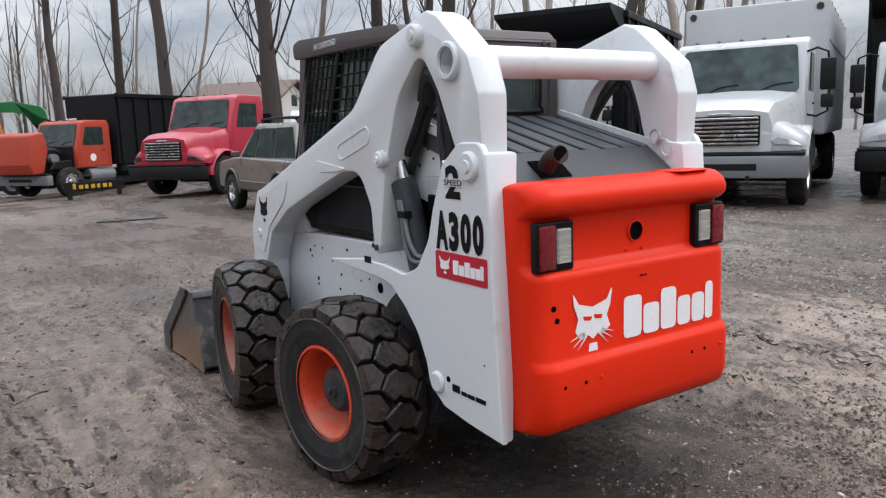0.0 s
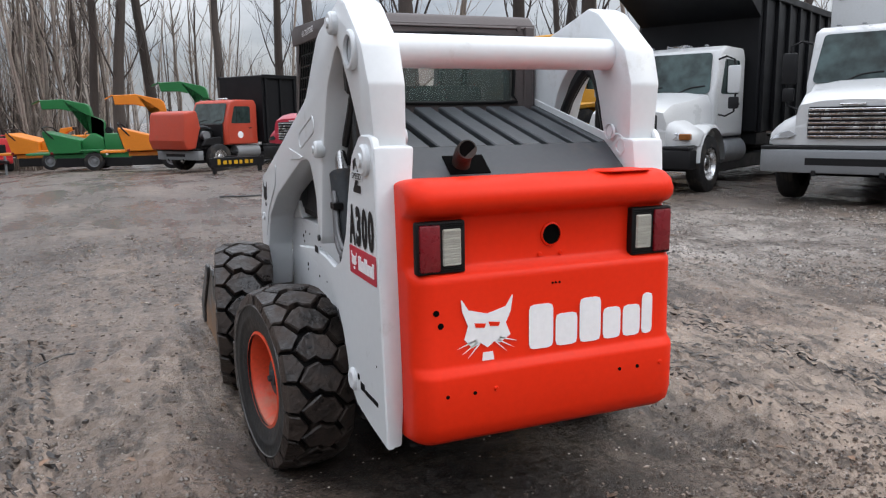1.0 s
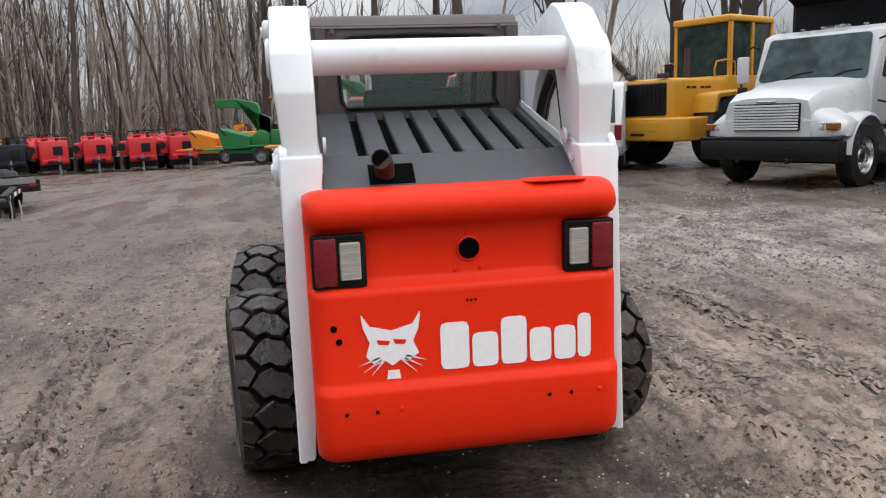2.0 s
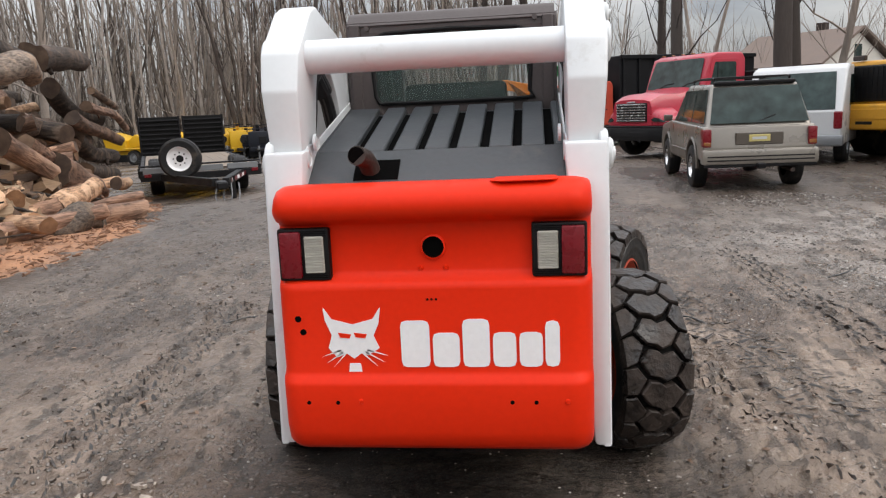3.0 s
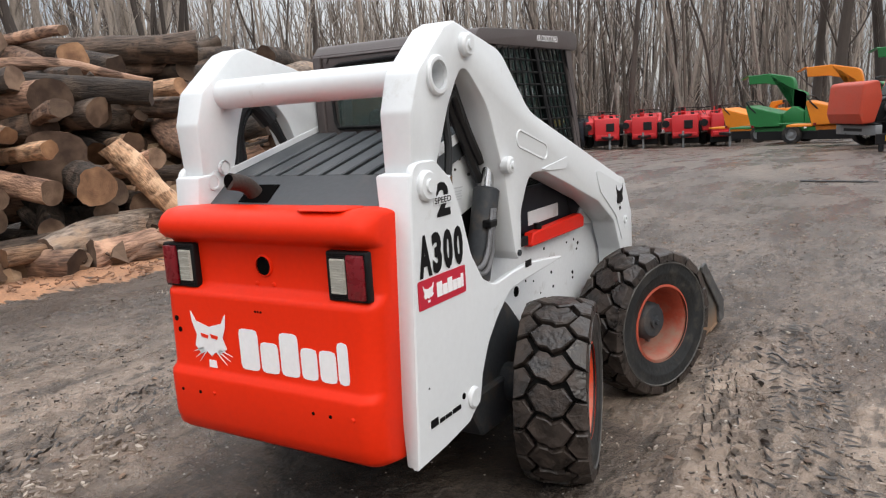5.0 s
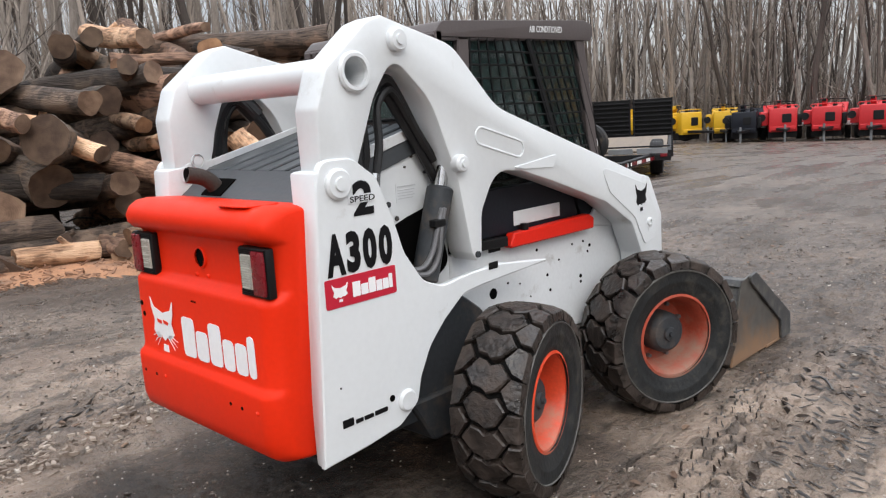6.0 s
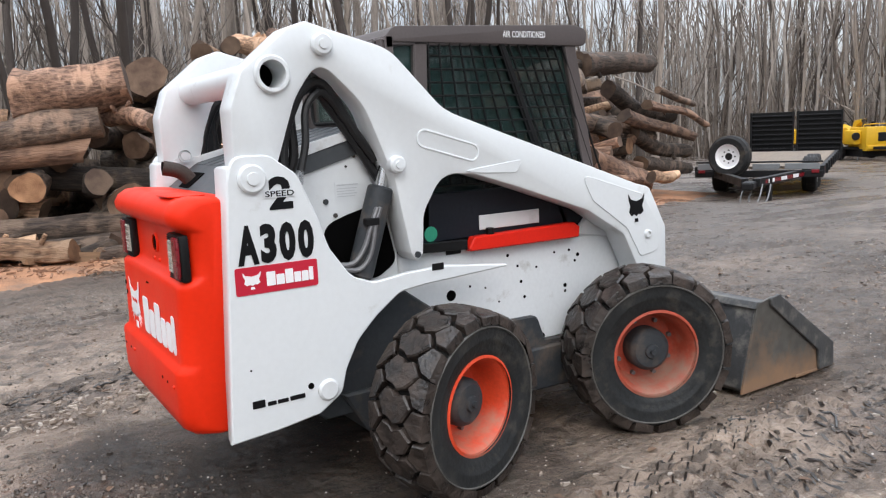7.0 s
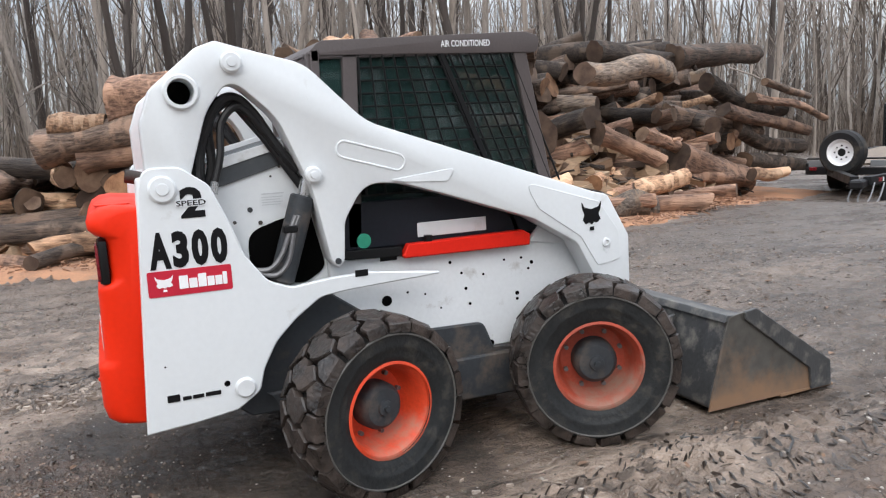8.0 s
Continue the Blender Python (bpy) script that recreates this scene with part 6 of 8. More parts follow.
    part("exhaust", rod((0.5, -0.05, 0.34), (0.5, 0.5, 0.34), 0.035, n=12), RUST, t)
    return t


estate_car()


def panel_van():
    t = thing("van", "white van with dark windscreen and tail facing away", "van", 5.75, 14.6, 0, 62 - 90)
    for s in (1, -1):
        for y in (1.0, 4.0):
            road_wheel(t, s * 0.82, y, 0.37, 0.24, s, BUMPER_GREY)
    b = part("body", prism([(0.0, 0.4), (0.0, 1.1, 0.1), (0.55, 2.0, 0.15), (0.9, 2.08, 0.1), (4.9, 2.05, 0.1), (5.0, 0.4)], -0.95, 0.95, "x", 0.08, 5, 3), TRUCK_WHITE, t)
    part("rear_window", slab([(-0.8, 0.03, 1.14), (0.8, 0.03, 1.14), (0.74, 0.46, 1.9), (-0.74, 0.46, 1.9)], 0.02), SCREEN_GLASS, b)
    for s in (1, -1):
        part("side_window", flip(box(0.95, 0.958, 0.9, 2.0, 1.2, 1.85, 0.006), s), SCREEN_GLASS, b)
        part("tail_lamp", box(s * 0.86 - 0.08, s * 0.86 + 0.08, -0.02, 0.1, 0.75, 1.1, 0.02), LENS_RED, b)
    part("bumper", box(-0.98, 0.98, -0.12, 0.1, 0.4, 0.62, 0.04, 2), BUMPER_GREY, b)
    part("rear_plate", box(-0.16, 0.16, -0.015, 0.0, 0.75, 0.9, 0.005), INK_GREY, b)
    return t


panel_van()


def wheel_loader():
    """Yellow articulated loader, tail towards the yard; the radiator stands at the origin."""
    t = thing("wheel_loader", "yellow articulated wheel loader with glazed cab, tail outward", "loader", 7.5, 14.9, 0, 27 - 90)
    t.scale = (1.08,) * 3
    for s in (1, -1):
        for y in (1.35, 4.4):
            w = road_wheel(t, s * 1.0, y, 0.78, 0.6, s, YELLOW, 0.55)
    rear = part("rear_body", box(-0.72, 0.72, 0.0, 2.2, 0.95, 1.95, 0.08, 3), YELLOW, t)
    cw = part("counterweight", prism([(-1.15, 0.0, 0.15), (-1.15, 0.7), (1.15, 0.7), (1.15, 0.0, 0.15), (0.9, -0.28, 0.12), (-0.9, -0.28, 0.12)], 0.62, 1.12, "z", 0.05, 5, 3), YELLOW, t)
    part("tow_slot", box(-0.2, 0.2, -0.29, -0.2, 0.72, 0.8, 0.02), BUMPER_BLACK, cw)
    part("weight_panel", box(-0.55, 0.55, -0.29, -0.25, 0.82, 1.04, 0.02), YELLOW, cw)
    gr = part("radiator_grille", box(-0.55, 0.55, -0.03, 0.05, 1.16, 1.86, 0.03), BUMPER_BLACK, rear)
    for k in range(9):
        part("grille_bar", box(-0.52, 0.52, -0.05, -0.02, 1.2 + 0.075 * k, 1.225 + 0.075 * k), BUMPER_BLACK, gr)
    for k in range(10):
        xx = -0.5 + 1.0 * k / 9
        part("grille_rod", box(xx - 0.008, xx + 0.008, -0.055, -0.03, 1.18, 1.84), BUMPER_BLACK, gr)
    for s in (1, -1):
        part("work_lamp", box(s * 0.42 - 0.14, s * 0.42 + 0.14, -0.02, 0.08, 1.96, 2.06, 0.02), RUST, rear)
        part("rear_fender", flip(prism([(0.65, 1.2), (0.75, 1.6, 0.1), (1.9, 1.68, 0.1), (2.15, 1.1), (2.05, 1.1), (1.8, 1.55, 0.1), (0.85, 1.5, 0.1), (0.75, 1.2)], 0.72, 1.3, "x", 0.02), s), YELLOW, t)
        bars([(0.0, 0.14, 0.05), (0.18, 0.34, 0.05), (0.5, 0.64, 0.05), (0.68, 0.88, 0.05)], facing((s * 0.723, 0.45 if s > 0 else 1.33, 1.72), (0, s, 0), (0, 0, 1)), BUMPER_BLACK, rear, "maker_bar", 0.004)
        part("side_louvre", flip(box(0.72, 0.73, 0.4, 1.3, 1.15, 1.5, 0.006), s), YELLOW, rear)
        part("handrail", flip(sweep([(0.7, 1.5, 1.95), (0.74, 1.5, 2.3), (0.74, 2.2, 2.3), (0.74, 2.2, 1.95)], 0.02, 6, 2), s), YELLOW, t)
    part("exhaust_stack", rod((0.4, 0.9, 1.9), (0.4, 0.9, 2.6), 0.06, n=14), RUST, rear)
    part("pre_cleaner", rod((-0.3, 1.2, 1.9), (-0.3, 1.2, 2.3), 0.1, n=14), BUMPER_BLACK, rear)
    cab_o = part("cab_roof", box(-0.78, 0.78, 1.95, 3.75, 3.18, 3.34, 0.05, 3), YELLOW, t)
    for s in (1, -1):
        for y in (2.0, 2.85, 3.65):
            part("cab_post", flip(box(0.67, 0.76, y, y + 0.1, 1.9, 3.2, 0.015), s), YELLOW, cab_o)
        for y0, y1 in ((2.1, 2.85), (2.95, 3.65)):
            part("cab_pane", flip(box(0.7, 0.712, y0, y1, 1.98, 3.16), s), SCREEN_GLASS, cab_o)
    part("cab_pane", box(-0.67, 0.67, 2.03, 2.042, 2.0, 3.16), SCREEN_GLASS, cab_o)
    part("cab_pane", box(-0.67, 0.67, 3.7, 3.712, 2.0, 3.16), SCREEN_GLASS, cab_o)
    part("cab_base", box(-0.76, 0.76, 1.95, 3.75, 1.2, 2.0, 0.04, 2), YELLOW, t)
    part("seat", box(-0.25, 0.25, 2.5, 3.0, 1.9, 2.7, 0.06, 2), CLOTH, t)
    part("front_frame", box(-0.5, 0.5, 3.6, 5.2, 0.7, 1.4, 0.06), YELLOW, t)
    part("loader_boom", prism([(3.9, 1.6), (4.2, 1.9, 0.1), (6.2, 0.9, 0.1), (6.1, 0.7), (4.2, 1.4, 0.1)], -0.45, 0.45, "x", 0.03), YELLOW, t)
    part("loader_bucket", prism([(6.0, 0.1), (6.1, 1.1, 0.1), (6.6, 1.2), (6.3, 0.8, 0.2), (6.3, 0.25, 0.1), (7.1, 0.05), (7.1, 0.0)], -1.3, 1.3, "x", 0.02), YELLOW, t)
    return t


wheel_loader()


def wood_chipper(label, x, y, turn, paint, scale=1.0, group="parked wood chippers", chute=True):
    """Towed chipper: engine box, feed hood, swivel chute, two wheels, drawbar."""
    t = thing("wood_chipper", label, "wood chipper", x, y, ground_height(x, y), turn, group=group)
    t.scale = (scale,) * 3
    for s in (1, -1):
        road_wheel(t, s * 0.8, 2.0, 0.38, 0.24, s, BUMPER_GREY)
        part("mudguard", flip(box(0.66, 0.98, 1.5, 2.5, 0.8, 0.86, 0.02), s), paint, t)
        part("side_lamp", flip(box(0.9, 0.98, 3.5, 3.6, 0.7, 0.8, 0.01), s), LENS_RED, t)
    part("chassis", box(-0.55, 0.55, 0.3, 3.6, 0.5, 0.68, 0.02), paint, t)
    # black box added below the chassis to close the gap
    part("underframe", box(-0.62, 0.62, 0.6, 3.5, 0.16, 0.52, 0.02), BUMPER_BLACK, t)
    part("drawbar", prism([(-0.3, 0.3), (0.3, 0.3), (0.06, -1.3), (-0.06, -1.3)], 0.5, 0.62, "z", 0.01), BUMPER_BLACK, t)
    part("jack", rod((0.0, -0.9, 0.02), (0.0, -0.9, 0.8), 0.05, n=10), BUMPER_GREY, t)
    eng = part("engine_box", box(-0.6, 0.6, 0.35, 1.6, 0.68 if chute else 0.42, 1.5, 0.06, 2), paint, t)
    part("radiator", box(-0.3, 0.3, 0.32, 0.36, 0.82, 1.3, 0.02) if chute else box(-0.05, 0.35, 0.32, 0.36, 0.85, 1.25, 0.02), BUMPER_BLACK, eng)
    part("fuel_tank", box(0.6, 0.8, 0.5, 1.3, 0.7, 1.2, 0.04, 2), BUMPER_BLACK, eng)
    part("muffler", rod((-0.3, 1.0, 1.5), (-0.3, 1.0, 1.85), 0.07, n=12), RUST, eng)
    part("drum_housing", prism([(1.6, 0.68), (1.65, 1.3, 0.15), (2.05, 1.55, 0.2), (2.5, 1.2, 0.1), (2.5, 0.68)], -0.55, 0.55, "x", 0.04, 5, 2), paint, t)
    part("feed_hopper", prism([(2.5, 0.72), (2.5, 1.25, 0.05), (3.9, 1.62), (3.92, 1.54), (3.7, 0.7)], -0.72, 0.72, "x", 0.03), paint, t)
    part("hopper_mouth", prism([(3.72, 0.78), (3.93, 1.5), (3.94, 1.48), (3.75, 0.78)], -0.62, 0.62, "x"), BUMPER_BLACK, t)
    part("feed_table", box(-0.72, 0.72, 3.7, 4.6, 0.66, 0.74, 0.01), paint, t)
    part("white_reflector", box(-0.95, -0.72, 1.46, 1.5, 0.62, 0.8, 0.01), INK_WHITE, t)
    part("white_reflector", box(0.72, 0.95, 1.46, 1.5, 0.62, 0.8, 0.01), INK_WHITE, t)
    if chute:
        w = 1.0 if chute == "front" else -1.0
        ch = part("chute", prism([(1.72, 1.35), (1.68, 2.0, 0.15), (1.9 - w * 0.5, 2.3, 0.25), (1.9 - w * 1.4, 2.5, 0.2), (1.9 - w * 2.1, 2.5), (1.9 - w * 2.15, 2.86), (1.9 - w * 1.3, 2.9, 0.3), (1.9 - w * 0.3, 2.68, 0.3), (2.12, 2.3, 0.25), (2.14, 1.35)], -0.17, 0.17, "x", 0.02), paint, t, angle=20)
        part("chute_flap", slab([(-0.19, 1.9 - w * 2.15, 2.86), (0.19, 1.9 - w * 2.15, 2.86), (0.19, 1.9 - w * 2.45, 2.7), (-0.19, 1.9 - w * 2.45, 2.7)], 0.03), paint, ch)
        part("chute_crank", rod((0.17, 1.9, 1.7), (0.42, 1.9, 1.75), 0.025, n=8), BUMPER_BLACK, ch)
        part("winch", rod((-0.2, 1.5, 1.62), (0.2, 1.5, 1.62), 0.13, n=14), BUMPER_BLACK, t)
        part("toolbox", box(-0.55, 0.1, 0.0, 0.32, 0.66, 0.98, 0.02), BUMPER_GREY, t)
    else:
        # folded chute, stack and intake stand up behind the engine box
        part("folded_chute", prism([(1.55, 1.3), (1.5, 1.6, 0.08), (1.15, 1.72), (1.17, 1.86), (1.7, 1.8, 0.1), (1.9, 1.3)], -0.34, -0.06, "x", 0.02), paint, t)
        part("chute_mouth", box(-0.33, -0.07, 1.11, 1.19, 1.72, 1.85, 0.01), BUMPER_BLACK, t)
        part("intake", rod((0.28, 1.2, 1.45), (0.28, 1.2, 1.72), 0.09, n=12), BUMPER_BLACK, eng)
        part("side_pump", box(-0.98, -0.6, 0.7, 1.5, 0.72, 1.36, 0.06, 2), paint, t)
        part("hose_reel", rod((-0.9, 0.72, 1.1), (-0.9, 0.62, 1.1), 0.17, n=16), BUMPER_BLACK, t)
        part("guard_rail", sweep([(-0.6, 0.5, 1.48), (-0.6, 0.5, 1.62), (0.6, 0.5, 1.62), (0.6, 0.5, 1.48)], 0.025, 6, 2), paint, eng)
    part("control_bar", sweep([(-0.7, 3.5, 1.3), (-0.7, 3.9, 1.75), (0.7, 3.9, 1.75), (0.7, 3.5, 1.3)], 0.03, 6, 2), BUMPER_BLACK, t)
    return t


wood_chipper("bright green towed wood chipper with raised chute", -0.3, 36.0, 78, CHIP_GREEN, 1.1, chute="back")
wood_chipper("bright orange towed wood chipper with long chute", 2.5, 31.0, 84, CHIP_ORANGE, 1.02, chute="back")
wood_chipper("pale orange wood chipper with open engine bay", -2.3, 40.0, 70, CHIP_ORANGE, 1.12, chute="")
wood_chipper("dark green towed wood chipper behind the truck", 5.2, 37.5, 75, CHIP_GREEN, 1.2, chute="back")
for px, py, turn in ((-16.0, 49.4, 24), (-13.6, 49.8, 14), (-10.8, 49.4, 10), (-8.2, 49.6, 20)):
    wood_chipper("bright red towed chipper in a row", px, py, turn, CHIP_RED, 1.4, chute="")
for px, py, turn in ((-21.6, 48.8, 62), (-20.3, 50.6, 24), (-24.4, 49.0, 80)):
    wood_chipper("yellow towed chipper at the wood's edge", px, py, turn, CHIP_YELLOW, 1.4, chute="")
wood_chipper("navy blue towed chipper between yellow and red", -18.3, 48.6, 16, NAVY, 1.3, chute="")


def flat_trailer():
    """Heavy deck trailer: coupler and spare wheel at its nose, two upright slatted ramps at its tail."""
    x, y = -7.4, 14.9
    t = thing("flat_trailer", "black heavy deck trailer with spare wheel and upright slatted ramps", "trailer", x, y, ground_height(x, y), 27.5)
    for s in (1, -1):
        for yy in (2.2, 3.35):
            road_wheel(t, s * 1.05, yy, 0.44, 0.34, s, INK_WHITE)
        part("side_rail", prism([(0.7, 0.5), (0.7, 0.72), (9.4, 0.72), (10.9, 0.52), (10.9, 0.36), (9.3, 0.5)], s * 1.38 - 0.05, s * 1.38 + 0.05, "x", 0.012), BUMPER_BLACK, t)
        for k in range(7):
            part("stake_pocket", box(s * 1.45 - 0.03, s * 1.45 + 0.03, 1.4 + 1.15 * k, 1.5 + 1.15 * k, 0.5, 0.74, 0.008), BUMPER_BLACK, t)
        part("drawbar", slab([(s * 1.0, 0.75, 0.46), (s * 0.84, 0.75, 0.46), (0.2 + s * 0.04, -2.0, 0.46), (0.2 + s * 0.18, -2.0, 0.46)], 0.16 if s > 0 else -0.16), BUMPER_BLACK, t)
        part("marker_lamp", box(s * 1.25 - 0.08, s * 1.25 + 0.08, 0.62, 0.66, 0.56, 0.64, 0.01), LENS_RED, t)
    for k in range(10):
        part("deck_plank", box(-1.31 + 0.263 * k, -1.055 + 0.263 * k, 0.8, 9.4, 0.66, 0.71), DECK_WOOD, t)
    part("beaver_tail", slab([(-1.31, 9.42, 0.69), (1.31, 9.42, 0.69), (1.31, 10.85, 0.4), (-1.31, 10.85, 0.4)], 0.04), BUMPER_BLACK, t)
    front = part("front_rail", box(-1.42, 1.42, 0.66, 0.8, 0.46, 0.62, 0.012), BUMPER_BLACK, t)
    for x0, x1 in ((-1.36, -0.85), (-0.1, 0.5), (0.6, 1.34)):
        part("headboard_panel", box(x0, x1, 0.68, 0.73, 0.64, 0.78, 0.008), BUMPER_GREY, front)
    part("top_rail", box(-1.4, 1.4, 0.68, 0.74, 0.8, 0.84, 0.01), BUMPER_BLACK, t)
    for k in range(7):
        u = k / 7.0
        a, b = Vector((0.4, -1.85, 0.5)), Vector((1.03, 0.6, 0.5))
        p, q = a + (b - a) * u, a + (b - a) * (u + 0.13)
        part("reflective_tape", slab([p, q, q + Vector((0, 0, 0.08)), p + Vector((0, 0, 0.08))], 0.008), LENS_RED if k % 2 == 0 else INK_WHITE, t)
    part("coupler", box(0.08, 0.32, -2.5, -1.95, 0.42, 0.58, 0.03), BUMPER_BLACK, t)
    part("jack", rod((0.5, -1.4, 0.03), (0.5, -1.4, 0.62), 0.06, n=10), BUMPER_BLACK, t)
    part("jack_foot", box(0.36, 0.64, -1.54, -1.26, 0.0, 0.04, 0.01), BUMPER_BLACK, t)
    for k, dx in enumerate((0.0, 0.16)):
        part("safety_chain", sweep([(0.12 + dx, -2.1, 0.5), (0.05 + dx, -2.3, 0.2), (0.2 + dx, -2.35, 0.03), (0.38 + dx, -2.2, 0.2), (0.42 + dx, -1.9, 0.5)], 0.018, 6, 4), LINE_STEEL, t)
    part("spare_bracket", rod((-0.5, 0.12, 0.5), (-0.5, 0.12, 0.95), 0.05, n=10), BUMPER_BLACK, t)
    sp = part("spare_tyre", lathe([(0.27, -0.13), (0.42, -0.15), (0.475, -0.09), (0.475, 0.09), (0.42, 0.15), (0.27, 0.13)], 40, "y"), TYRE, t)
    sp.matrix_basis = pose(-0.5, -0.08, 1.0, 0, 0, -14)
    part("spare_rim", lathe([(0.285, -0.14), (0.27, -0.13), (0.24, -0.07), (0.17, -0.05), (0.1, -0.06), (0.075, -0.06)], 32, "y"), INK_WHITE, sp)
    part("spare_hub_hole", lathe([(0.085, -0.063), (0.0, -0.063)], 18, "y"), BUMPER_BLACK, sp)
    for k in range(8):
        a = 2 * math.pi * k / 8
        c, d = 0.145 * math.cos(a), 0.145 * math.sin(a)
        part("spare_nut", rod((c, -0.05, d), (c, -0.075, d), 0.018, n=6), BUMPER_BLACK, sp)
    for s in (1, -1):
        ramp = part("ramp_gate", box(s * 0.76 - 0.7, s * 0.76 + 0.7, 10.92, 10.95, 0.32, 2.02, 0.008), FLAT_BLACK, t)
        for k in range(10):
            z = 0.38 + 0.165 * k
            part("ramp_bar", box(s * 0.76 - 0.69, s * 0.76 + 0.69, 10.84, 10.92, z, z + 0.05, 0.008), BUMPER_BLACK, ramp)
        for e in (-0.69, 0.69):
            part("ramp_stile", box(s * 0.76 + e - 0.03, s * 0.76 + e + 0.03, 10.82, 10.97, 0.3, 2.04, 0.008), BUMPER_BLACK, ramp)
    return t


DECK_WOOD = surf("weathered_deck_planks", (0.19, 0.15, 0.115), 0.8, var=0.3, scale=3, fine=40, bump=0.2, stretch=(1, 0.1, 1))
flat_trailer()


def low_trailer():
    """Low equipment trailer nose with yellow lettering bars, beside the orange truck."""
    t = thing("equipment_trailer", "low black trailer nose with yellow maker bars", "trailer", 2.0, 23.3, ground_height(2.0, 23.3), 20)
    pl = part("name_board", box(-0.95, 0.95, -0.03, 0.03, 0.2, 0.5, 0.01), BUMPER_BLACK, t)
    bars([(0.1 + 0.19 * k, 0.2 + 0.19 * k + 0.03 * (k % 2), 0.12 if k else 0.17) for k in range(7)], facing((-0.8, -0.032, 0.29), (1, 0, 0), (0, 0, 1)), CHIP_YELLOW, pl, "maker_bar", 0.01)
    part("side_rail", box(0.8, 0.95, 0.03, 2.4, 0.25, 0.45, 0.01), BUMPER_BLACK, t)
    for x in (-0.8, 0.8):
        part("foot", box(x - 0.06, x + 0.06, -0.05, 0.05, 0.0, 0.2, 0.01), BUMPER_BLACK, t)
    return t


low_trailer()


def house(x, y, turn):
    t = thing("house", "pale distant house with brown gable roof", "house", x, y, 0, turn, kind="")
    wall = part("wall", prism([(-5, 0), (5, 0), (5, 3.6), (0, 6.2), (-5, 3.6)], 0, 9, "y", 0.03), SIDING, t)
    for s in (1, -1):
        r = part("roof", slab([(0, -0.5, 6.45), (s * 5.6, -0.5, 3.5), (s * 5.6, 9.5, 3.5), (0, 9.5, 6.45)], 0.2 * s), ROOF, t)
    for xx in (-3, 0, 3):
        w = part("window", box(xx - 0.55, xx + 0.55, -0.06, 0.02, 1.2, 2.6, 0.02), INK_WHITE, t)
        part("pane", box(xx - 0.45, xx + 0.45, -0.08, -0.05, 1.3, 2.5), SCREEN_GLASS, w)
    part("gable_window", box(-0.5, 0.5, -0.06, 0.02, 4.2, 5.2, 0.02), SCREEN_GLASS, t)
    part("chimney", box(1.5, 2.2, 4, 4.8, 5.2, 7.4, 0.02), RUST, t)
    return t


SIDING = surf("cream_siding", (0.6, 0.58, 0.53), 0.7, var=0.08, scale=0.6, fine=8, bump=0.1, stretch=(1, 1, 6))
ROOF = surf("brown_roof_shingles", (0.16, 0.12, 0.1), 0.85, var=0.2, scale=1.0, fine=12, bump=0.3)
house(27, 66, 38)


# ---- log stacks ----
def bark(name, base, other, ends=False):
    m = bpy.data.materials.new(name)
    m.use_nodes = True
    nt = m.node_tree
    N, L = nt.nodes, nt.links
    b = N["Principled BSDF"]
    tc, mp = N.new("ShaderNodeTexCoord"), N.new("ShaderNodeMapping")
    mp.inputs["Scale"].default_value = (0.16, 1, 1)
    L.new(tc.outputs["Object"], mp.inputs["Vector"])
    n1, n2, n3 = (N.new("ShaderNodeTexNoise") for _ in range(3))
    info = N.new("ShaderNodeObjectInfo")
    for n, s, src in ((n1, 26.0, mp.outputs["Vector"]), (n2, 3.0, tc.outputs["Object"]), (n3, 70.0, mp.outputs["Vector"])):
        n.inputs["Scale"].default_value, n.inputs["Detail"].default_value = s, 6.0
        L.new(src, n.inputs["Vector"])
    ramp = N.new("ShaderNodeValToRGB")
    ramp.color_ramp.elements[0].position, ramp.color_ramp.elements[1].position = 0.32, 0.68
    ramp.color_ramp.elements[0].color = (base[0] * 0.3, base[1] * 0.28, base[2] * 0.28, 1)
    ramp.color_ramp.elements[1].color = (base[0] * 1.35, base[1] * 1.35, base[2] * 1.35, 1)
    L.new(n1.outputs["Fac"], ramp.inputs["Fac"])
    patch = N.new("ShaderNodeMapRange")
    patch.inputs["From Min"].default_value, patch.inputs["From Max"].default_value = 0.52, 0.62
    L.new(n2.outputs["Fac"], patch.inputs["Value"])
    mix = N.new("ShaderNodeMix")
    mix.data_type = "RGBA"
    mix.inputs["B"].default_value = (*other, 1)
    L.new(patch.outputs["Result"], mix.inputs["Factor"])
    L.new(ramp.outputs["Color"], mix.inputs["A"])
    tone = N.new("ShaderNodeMapRange")
    tone.inputs["To Min"].default_value, tone.inputs["To Max"].default_value = 0.5, 1.6
    L.new(info.outputs["Random"], tone.inputs["Value"])
    mul = N.new("ShaderNodeMix")
    mul.data_type, mul.blend_type = "RGBA", "MULTIPLY"
    mul.inputs["Factor"].default_value = 1.0
    L.new(mix.outputs["Result"], mul.inputs["A"])
    L.new(tone.outputs["Result"], mul.inputs["B"])
    L.new(mul.outputs["Result"], b.inputs["Base Color"])
    b.inputs["Roughness"].default_value = 0.85
    add_n = N.new("ShaderNodeMath")
    L.new(n1.outputs["Fac"], add_n.inputs[0])
    L.new(n3.outputs["Fac"], add_n.inputs[1])
    bp = N.new("ShaderNodeBump")
    bp.inputs["Strength"].default_value, bp.inputs["Distance"].default_value = 0.9, 0.03
    L.new(add_n.outputs["Value"], bp.inputs["Height"])
    L.new(bp.outputs["Normal"], b.inputs["Normal"])
    return m


